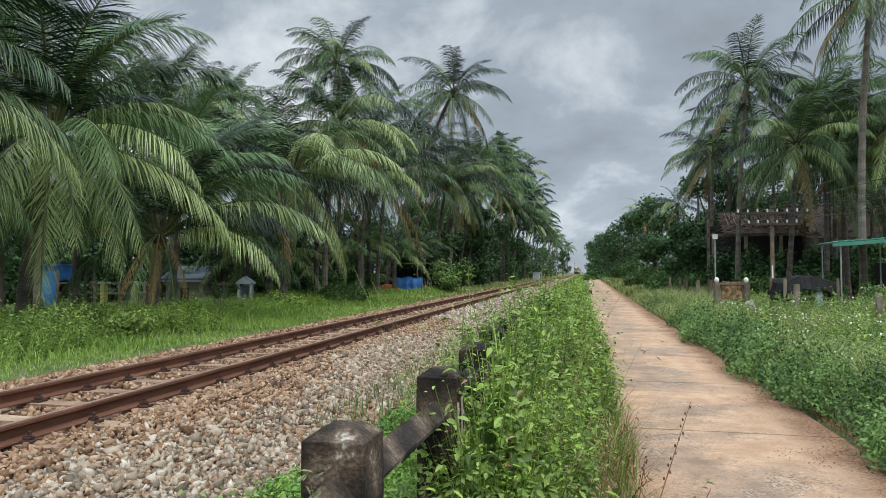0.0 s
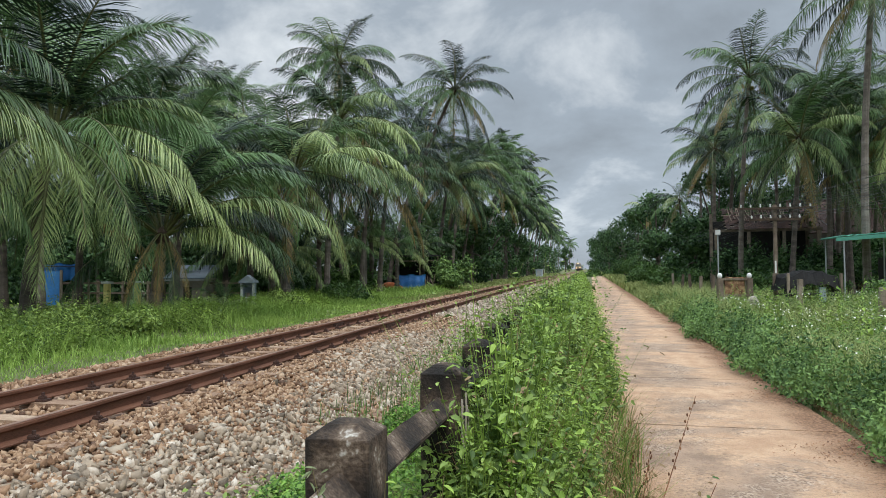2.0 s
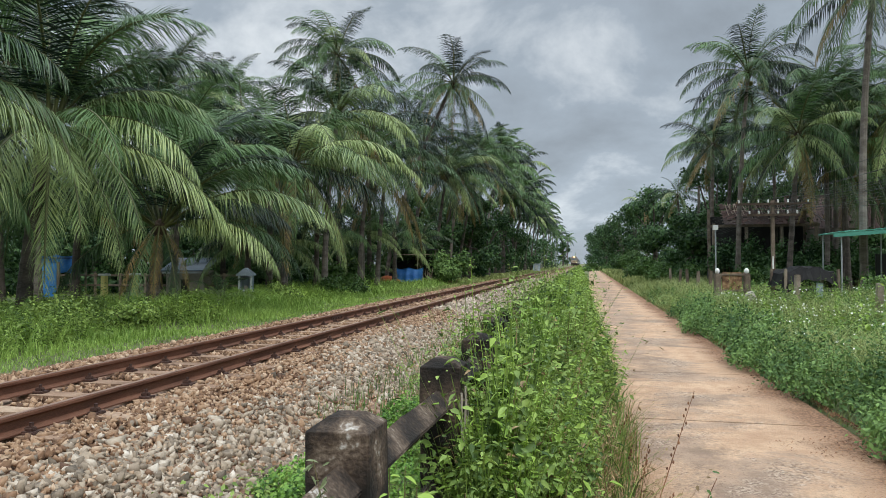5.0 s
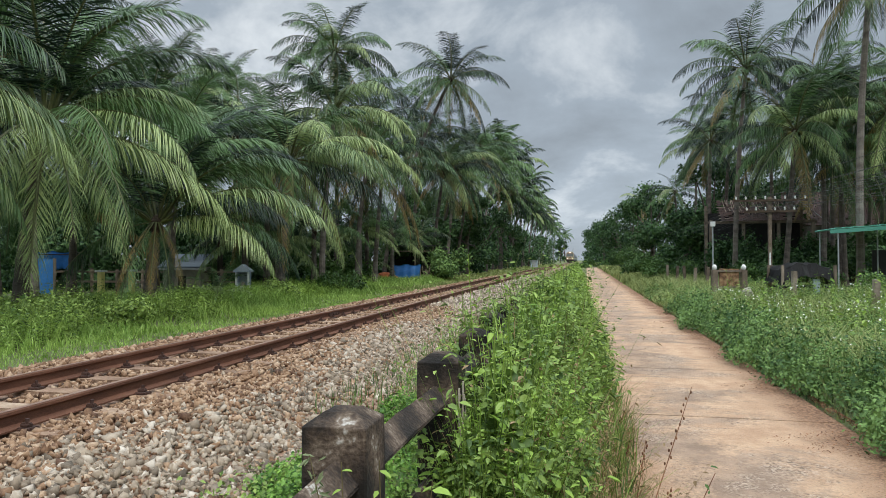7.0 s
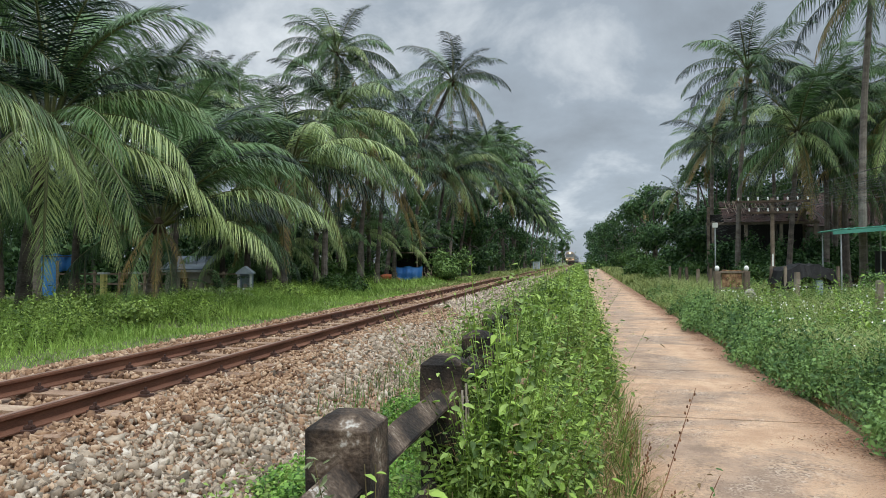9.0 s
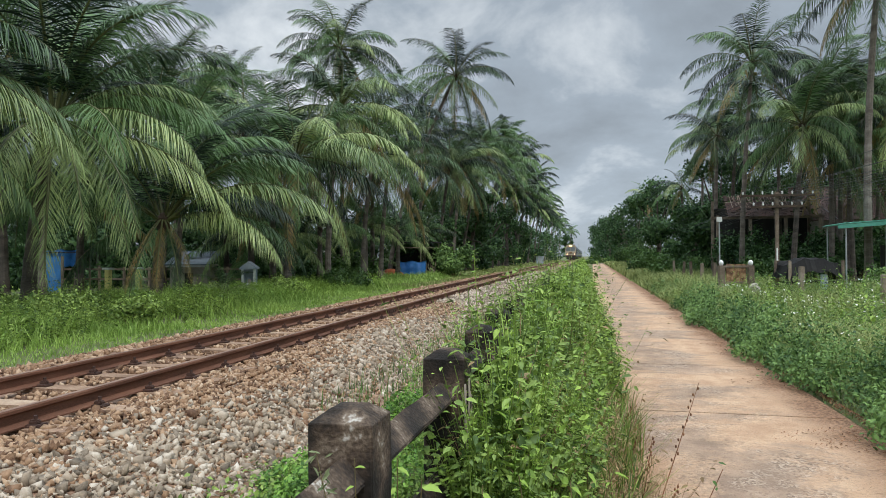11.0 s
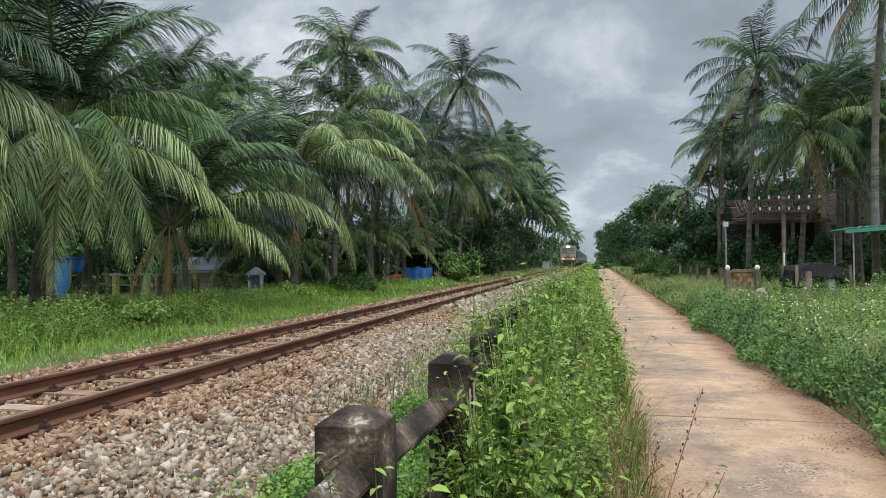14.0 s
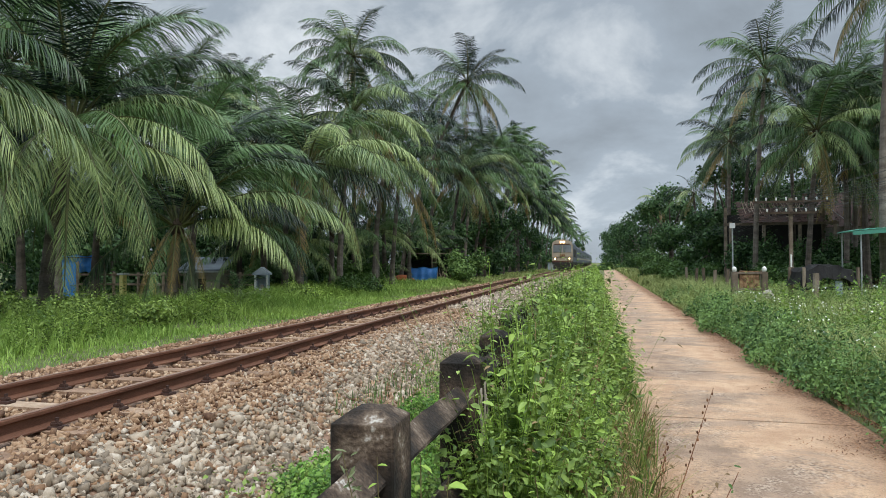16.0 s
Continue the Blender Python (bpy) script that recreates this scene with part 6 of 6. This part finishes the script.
    for k, (x, y, r) in enumerate(((-12.55, 42.0, 0.55), (-12.0, 41.8, 0.42), (-12.9, 42.7, 0.45))):
        bm = ball(bmesh.new(), 0, 0, r * 0.62, r, r * 0.7, 12)
        for v in bm.verts:
            v.co += Vector((noise.noise(v.co * 6 + Vector((k, 0, 0))), noise.noise(v.co * 6 + Vector((0, k, 0))), 0)) * 0.10
        s = part("sack", bm, M["orange"] if k < 2 else M["dark"])
        s.matrix_basis = pose(x, y, 0.05)
        tagged(s, "orange plastic sack slumped on the ground" if k < 2 else "dark plastic sack slumped on the ground", "sack", "sacks")
    cab = thing("trackside_cabin", -7.9, 121, 0.1, "small white trackside equipment cabin", "cabin")
    boxpart("wall", (-0.6, -0.6, 0, 0.6, 0.6, 1.35), M["bluegrey"], cab, 0.03)
    boxpart("roof", (-0.7, -0.7, 1.35, 0.7, 0.7, 1.43), M["tin"], cab, 0.02)
    boxpart("door", (-0.3, -0.63, 0.05, 0.3, -0.6, 1.2), M["steel"], cab, 0.01)


# ---- past the path: posts, gate, ruined house, telegraph pole ----


def verge_posts():
    rows = [(6.75, 17.2, 1.05), (6.6, 22.6, 1.15), (6.55, 25.2, 1.3), (6.3, 28.0, 1.2), (6.1, 30.5, 1.15), (5.9, 33.0, 1.2), (5.7, 35.2, 1.1), (5.6, 37.5, 1.2), (5.5, 40.0, 1.15), (5.4, 43.0, 1.2), (5.4, 46.5, 1.2), (5.4, 50.0, 1.2)]
    for i, (x, y, h) in enumerate(rows):
        random.seed(i)
        bm = box(bmesh.new(), -0.07, -0.07, -0.2, 0.07, 0.07, h, bevel=0.012)
        bmesh.ops.subdivide_edges(bm, edges=[e for e in bm.edges if e.calc_length() > 0.5], cuts=5)
        for v in bm.verts:
            v.co.x += noise.noise(v.co * 5 + Vector((i, 0, 0))) * 0.012
        p = part("fence_post", bm, M["concrete_post"])
        p.matrix_basis = pose(x, y, float(ground_z(x, y)), random.uniform(-4, 4), random.uniform(-4, 4), random.uniform(-20, 20))
        tagged(p, "leaning weathered concrete fence post among weeds", "post", "verge fence posts")


def gate():
    g = thing("gateway", 5.35, 25.7, 0.05, "old gateway with two short pillars topped by white globes", "gateway", rz=8)
    for q in (-0.52, 0.52):
        p = boxpart("pillar", (q - 0.10, -0.10, 0, q + 0.10, 0.10, 1.12), M["concrete_post"], g, 0.015)
        part("globe", ball(bmesh.new(), q, 0, 1.21, 0.085, 0.11, 12), M["porcelain"], p, "white round finial", smooth=True)
    boxpart("board", (-0.36, -0.04, 0.45, 0.34, 0.02, 1.16), M["board"], g, 0.015, label="peeling orange-brown board")
    for z in (0.5, 1.08):
        boxpart("batten", (-0.44, -0.07, z - 0.04, 0.42, -0.03, z + 0.04), M["timber"], g, 0.01)
    bm = ball(bmesh.new(), 0, 0, 0.25, 0.20, 0.36, 12)
    for v in bm.verts:
        v.co += Vector((noise.noise(v.co * 7), 0, noise.noise(v.co * 5))) * 0.06
    s = part("pale_sack", bm, M["wall"], smooth=True)
    s.matrix_basis = pose(5.25, 22.6, 0.05)
    tagged(s, "pale filled sack among the weeds", "sack")
    b = thing("covered_stall", 7.3, 24.2, 0.05, "low stall under a sagging black sheet", "stall", rz=10)
    bm = bmesh.new()
    grid = [[bm.verts.new((-0.95 + 1.9 * i / 12, -0.6 + 1.2 * j / 5, 1.06 + 0.30 * math.sin(math.pi * i / 12) ** 0.7 + 0.05 * math.sin(i * 1.7 + j) - (0.42 if j == 0 else 0) - (0.35 if i in (0, 12) else 0))) for i in range(13)] for j in range(6)]
    for j in range(5):
        for i in range(12):
            bm.faces.new((grid[j][i], grid[j][i + 1], grid[j + 1][i + 1], grid[j + 1][i]))
    bmesh.ops.solidify(bm, geom=bm.faces[:], thickness=0.02)
    part("cover", bm, M["dark"], b, "black plastic cover")
    boxpart("counter", (-0.8, -0.4, 0.55, 0.8, 0.4, 0.62), M["dark"], b, 0.01)
    boxpart("pale_cloth", (0.15, -0.48, 0.35, 0.38, -0.42, 0.85), M["bluegrey"], b, 0.02)
    for q in (-0.85, 0.85):
        for w2 in (-0.5, 0.5):
            boxpart("post", (q - 0.04, w2 - 0.04, 0, q + 0.04, w2 + 0.04, 1.3), M["timber"], b, 0.008)
    st = thing("white_stake", 6.95, 26.5, 0.05, "thin white painted stake", "stake")
    boxpart("shaft", (-0.025, -0.025, 0, 0.025, 0.025, 1.75), M["porcelain"], st, 0.005)


def tile_roof(parent, name, w, run, z0, z1, y0, skip=0.0, seed=1):
    """A sloping roof of battens and courses of clay tiles, some fallen out."""
    g = random.Random(seed)
    slope = math.atan2(z1 - z0, run)
    length = math.hypot(run, z1 - z0)
    base = Matrix.Translation((0, y0, z0)) @ Matrix.Rotation(slope, 4, "X")
    for i in range(int(length / 0.42) + 1):
        r = boxpart("batten", (-w / 2 - 0.1, i * 0.42, 0, w / 2 + 0.1, i * 0.42 + 0.05, 0.04), M["timber"], parent)
        r.matrix_basis = base
    bm = bmesh.new()
    n = int(w / 0.24)
    for j in range(int(length / 0.28)):
        for i in range(n):
            if g.random() < skip * (1.6 if j > length / 0.28 * 0.6 else 0.5):
                continue
            x, y = -w / 2 + i * 0.24, j * 0.28
            tilt = g.uniform(-0.015, 0.015)
            box(bm, x + 0.008, y, 0.045 + tilt, x + 0.232, y + 0.33, 0.07 + tilt)
    o = part(name, bm, M["tile"], parent, "weathered red-brown clay tiles")
    o["kind"] = "stuff"
    o.matrix_basis = base
    return base


def ruin():
    h = thing("ruined_house", 11.2, 45.5, 0.05, "half-collapsed house with a broken clay tile roof and bare battens", "house", rz=-4)
    for q in (-2.9, -1.0, 1.0, 2.9):
        boxpart("post", (q - 0.09, -1.3, 0, q + 0.09, -1.12, 4.0), M["timber"], h, 0.015)
        boxpart("rafter_post", (q - 0.09, 1.4, 0, q + 0.09, 1.58, 5.1), M["timber"], h, 0.015)
    # near-black sheet paints in the gloom under the broken roof
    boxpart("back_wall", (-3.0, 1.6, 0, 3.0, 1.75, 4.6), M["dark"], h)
    boxpart("wall_plate", (-3.3, -1.35, 3.75, 3.1, -1.15, 3.92), M["timber"], h, 0.01)
    tile_roof(h, "tiles", 4.6, 2.7, 3.85, 5.35, -1.5, 0.30, 3)
    for i in range(26):
        g = random.Random(i)
        x = -1.9 + i * 0.15
        bm = tube(bmesh.new(), [(x, -1.2 + g.uniform(0, 0.8), 4.35 + g.uniform(-0.3, 0.3)), (x + g.uniform(-0.12, 0.12), 0.2, 4.85), (x + g.uniform(-0.08, 0.08), 1.1, 5.42)], [0.022, 0.026, 0.028], 5)
        part("pale_batten", bm, M["timber"], h)
    for i in range(4):
        m = Matrix.Translation((2.1 + i * 0.42, -1.0, 5.2 - i * 0.36)) @ Matrix.Rotation(radians(40), 4, "Y") @ Matrix.Rotation(radians(12), 4, "X")
        boxpart("tin_sheet", (0, -0.5, 0, 0.66, 2.4, 0.015), M["tin"], h, 0.0, m, "grey corrugated metal sheet")
    boxpart("side_wall", (2.95, -1.2, 0, 3.1, 1.6, 3.6), M["wall"], h)
    h2 = thing("tiled_house", 18.2, 50.5, 0.05, "house with a wide red-brown clay tile roof behind palms", "house", rz=-6)
    boxpart("wall", (-3.6, -0.6, 0, 3.6, 3.4, 4.0), M["wall"], h2, 0.02)
    boxpart("dark_door", (-0.6, -0.64, 0, 0.6, -0.59, 2.2), M["dark"], h2)
    tile_roof(h2, "tiles", 7.6, 3.4, 3.8, 6.3, -1.2, 0.02, 8)
    boxpart("ridge", (-3.9, 2.1, 6.28, 3.9, 2.4, 6.45), M["tile"], h2, 0.05)
    c = thing("green_canopy", 12.2, 30.6, 0.05, "flat green sheet canopy on thin steel posts", "canopy", rz=-3)
    bm = box(bmesh.new(), -2.0, -1.4, 2.86, 2.4, 1.4, 2.90)
    bmesh.ops.subdivide_edges(bm, edges=[e for e in bm.edges if e.calc_length() > 4], cuts=30)
    for v in bm.verts:
        v.co.z += 0.02 * math.cos(v.co.x * 20) + v.co.x * 0.07
    part("roof", bm, M["greenroof"], c, "green corrugated sheet")
    boxpart("fascia", (-2.0, -1.44, 2.68, 2.4, -1.41, 2.83), M["greenroof"], c, 0.0, Matrix.Rotation(radians(-4), 4, "Y"))
    for q in (-1.85, 0.4, 2.2):
        for w2 in (-1.25, 1.25):
            part("post", tube(bmesh.new(), [(q, w2, 0), (q, w2, 2.85 + q * 0.07)], 0.03, 8), M["steel"], c)
    boxpart("back_wall", (0.2, 1.25, 0, 3.4, 1.35, 1.9), M["dark"], c)
    p = thing("picket_fence", 13.1, 29.2, 0.05, "white painted picket fence", "fence", rz=6)
    for i in range(12):
        bm = box(bmesh.new(), -0.04 + i * 0.15, -0.015, 0.1, 0.04 + i * 0.15, 0.015, 1.55, bevel=0.006)
        part("picket", bm, M["porcelain"], p)
    for z in (0.45, 1.2):
        boxpart("rail", (-0.1, 0.017, z, 1.75, 0.05, z + 0.07), M["porcelain"], p)


def telegraph():
    for i, y in enumerate((32.4, 82.0, 132.0)):
        t = thing("telegraph_pole", 8.5, y, 0.0, "grey concrete telegraph pole with crossarms and white insulators", "pole", "telegraph poles")
        part("shaft", box(bmesh.new(), -0.075, -0.075, -0.3, 0.075, 0.075, 4.4, bevel=0.015), M["concrete_post"], t)
        for z, half, n in ((4.22, 1.55, 8), (3.72, 1.1, 6)):
            arm = boxpart("crossarm", (-half, -0.15, z - 0.05, half, -0.10, z + 0.05), M["fibre"], t, 0.006)
            for k in range(n):
                x = -half + 0.1 + (2 * half - 0.2) * k / (n - 1)
                bm = tube(bmesh.new(), [(x, -0.125, z + 0.05), (x, -0.125, z + 0.09), (x, -0.125, z + 0.12), (x, -0.125, z + 0.17), (x, -0.125, z + 0.20)], [0.02, 0.045, 0.032, 0.045, 0.02], 8)
                part("insulator", bm, M["porcelain"], arm, "white porcelain insulator")
    ys = (-17.6, 32.4, 82.0, 132.0)
    w = thing("telegraph_wires", 8.5, 0, 0, "sagging dark telegraph wires strung between poles", "wires")
    for z, half, n in ((4.40, 1.45, 8), (3.90, 1.0, 6)):
        for k in range(n):
            x = -half + 2 * half * k / (n - 1)
            pts = []
            for a, b in zip(ys, ys[1:]):
                sag = 0.55 + 0.25 * math.sin(k * 2.1 + z)
                pts += [(x, a + (b - a) * s / 10, z - sag * 4 * (s / 10) * (1 - s / 10)) for s in range(10)]
            part("wire", tube(bmesh.new(), pts, 0.007, 4, False), M["wire"], w)
    lp = thing("white_pole", 6.75, 36.1, 0.0, "slim white pole with a small box at its top", "pole")
    part("shaft", tube(bmesh.new(), [(0, 0, -0.2), (0, 0, 3.3)], 0.035, 8), M["steel"], lp)
    boxpart("box", (-0.12, -0.1, 3.25, 0.12, 0.1, 3.5), M["porcelain"], lp, 0.01)


low_house()
shrine()
yard()
verge_posts()
gate()
ruin()
telegraph()

# ---- single weeds close by ----


def weed_plant(x, y, h, seed, mat="hedge_bright", leaf=0.10, n=12, label="broad-leaved light green weed at the foot of the fence", straight=False):
    g = random.Random(seed)
    z = float(ground_z(x, y))
    w = thing("weed", x, y, z - 0.02, label, "weed", "weeds by the fence")
    lean = Vector((g.uniform(-0.25, 0.25), g.uniform(-0.25, 0.25), 1)) * h
    if straight:
        lean = Vector((0.02, 0.03, 1)) * h
    mid_p = lean * 0.5 + Vector((g.uniform(-0.05, 0.05), g.uniform(-0.05, 0.05), 0))
    part("stem", tube(bmesh.new(), [(0, 0, 0), mid_p, lean], [0.003, 0.0024, 0.001] if straight else [0.005, 0.004, 0.002], 5), M["stem"], w)
    for i in range(n):
        u = 0.25 + 0.75 * (i + 0.5) / n
        p = lean * u
        key = (mat, i % 4)
        if key not in LEAVES:
            v, f = leaf_arrays(np.array([[0.5, 0, 0]]), np.array([[0, 0, 1.0]]), 1.0, 0.62, 200 + i)
            base = v[0].copy()
            v = v - base
            ang = math.atan2(v[3][1], v[3][0])
            c, s = math.cos(-ang), math.sin(-ang)
            v = np.stack([v[:, 0] * c - v[:, 1] * s, v[:, 0] * s + v[:, 1] * c, v[:, 2] * 1.0], 1)
            me = np_mesh("leaf", v, f)
            me.materials.append(M[mat])
            LEAVES[key] = me
        lf = new("leaf", LEAVES[key])
        lf.parent = w
        sc = leaf * g.uniform(0.7, 1.25) * (1.15 - 0.5 * u)
        lf.matrix_basis = Matrix.LocRotScale(p, Euler((g.uniform(-0.3, 0.3), g.uniform(-0.5, 0.5), i * 2.4 + g.uniform(-0.4, 0.4))), (sc, sc, sc))

    return w


LEAVES = {}
NODDING = []


def near_weeds():
    g = random.Random(4)
    for x, y, h, first in ((-0.43, 1.22, 1.13, 8.0), (-0.49, 1.30, 1.10, 6.0), (-0.34, 1.27, 1.09, 1.5), (-0.28, 1.36, 1.06, 1.0)):
        NODDING.append((weed_plant(x, y, h, int(x * -900), "hedge_bright", 0.05, 22, "slender light green weed nodding beside the fence", True), first))
    for i in range(16):
        weed_plant(g.uniform(-0.50, -0.02), g.uniform(1.95, 2.9), g.uniform(0.45, 0.78), i, "hedge_bright", 0.085, 14)
    for i in range(14):
        weed_plant(g.uniform(-1.5, -0.85), g.uniform(2.6, 5.0), g.uniform(0.16, 0.30), 40 + i, "hedge_bright", 0.055, 12, "small light green weed between fence and stones")
    for i in range(22):
        weed_plant(g.uniform(-0.74, -0.05), g.uniform(4.5, 12.0), g.uniform(1.15, 1.5), 80 + i, "hedge", 0.09, 20, "tall leafy shoot rising out of the creepers")
    for i in range(5):
        x, y, h = g.uniform(0.05, 0.36), g.uniform(3.4, 6.0), g.uniform(0.3, 0.5)
        lean = Vector((g.uniform(0.0, 0.2), g.uniform(-0.2, 0.2), h))
        if i == 0:
            x, y, lean = 0.30, 3.75, Vector((0.33, 0.35, 0.82))
        s = thing("dry_stalk", x, y, -0.02, "thin dry brown seed stalk at the edge of the path", "stalk", "dry stalks")
        part("stem", tube(bmesh.new(), [(0, 0, 0), lean * 0.55, lean], [0.004, 0.003, 0.0015], 5), M["litter"], s)
        bm = bmesh.new()
        for k in range(12):
            u = 0.5 + 0.5 * k / 12
            q = lean * u + Vector((g.uniform(-1, 1), g.uniform(-1, 1), 0)) * 0.012
            ball(bm, q.x, q.y, q.z, 0.006, 0.010, 6)
        part("seed_head", bm, M["litter"], s)["kind"] = "stuff"




def near_twigs():
    """A dark-leaved twig lying out over the path, and a feathery grey-green sprig before the first post."""
    t = thing("twig", -0.013, 2.049, 0.000, "dark leafy twig leaning out over the path", "twig")
    tip = Vector((0.410, 0.153, 0.878))
    part("stem", tube(bmesh.new(), [(0, 0, 0), tip * 0.5 + Vector((0, 0, 0.02)), tip], [0.0035, 0.0028, 0.0012], 5), M["litter"], t)
    g = np.random.default_rng(301)
    u = np.repeat(np.linspace(0.3, 1.0, 11), 2)
    c = np.outer(u, np.array(tip)) + g.normal(size=(22, 3)) * 0.006 + np.array([0, 0, 0.012])
    v, f = leaf_arrays(c, g.normal(size=(22, 3)) * 0.4 + np.array([0, -0.3, 1]), 0.022, 0.6, 302)
    finish("leaves", np_mesh("leaves", v, f), M["bush"], t)["kind"] = "stuff"
    p = thing("feathery_sprig", -0.349, 1.371, 0.000, "feathery grey-green sprig nodding before a fence post", "sprig")
    tip = Vector((-0.217, -0.056, 1.132))
    part("stem", tube(bmesh.new(), [(0, 0, 0), tip * 0.45 + Vector((0, 0, 0.05)), tip], [0.0035, 0.0024, 0.001], 5), M["stem"], p)
    u = np.repeat(np.linspace(0.25, 1.0, 60), 2)
    mid_bow = np.outer(4 * u * (1 - u) * 0.05, np.array([0, 0, 1.0]))
    c = np.outer(u, np.array(tip)) + mid_bow + g.normal(size=(120, 3)) * 0.011
    v, f = leaf_arrays(c, g.normal(size=(120, 3)) + np.array([0, -0.5, 0.6]), 0.022, 0.25, 303)
    finish("leaves", np_mesh("leaves", v, f), M["sprig"], p)["kind"] = "stuff"


near_weeds()
near_twigs()

# ---- loose stones ----
build_stones()

motions()
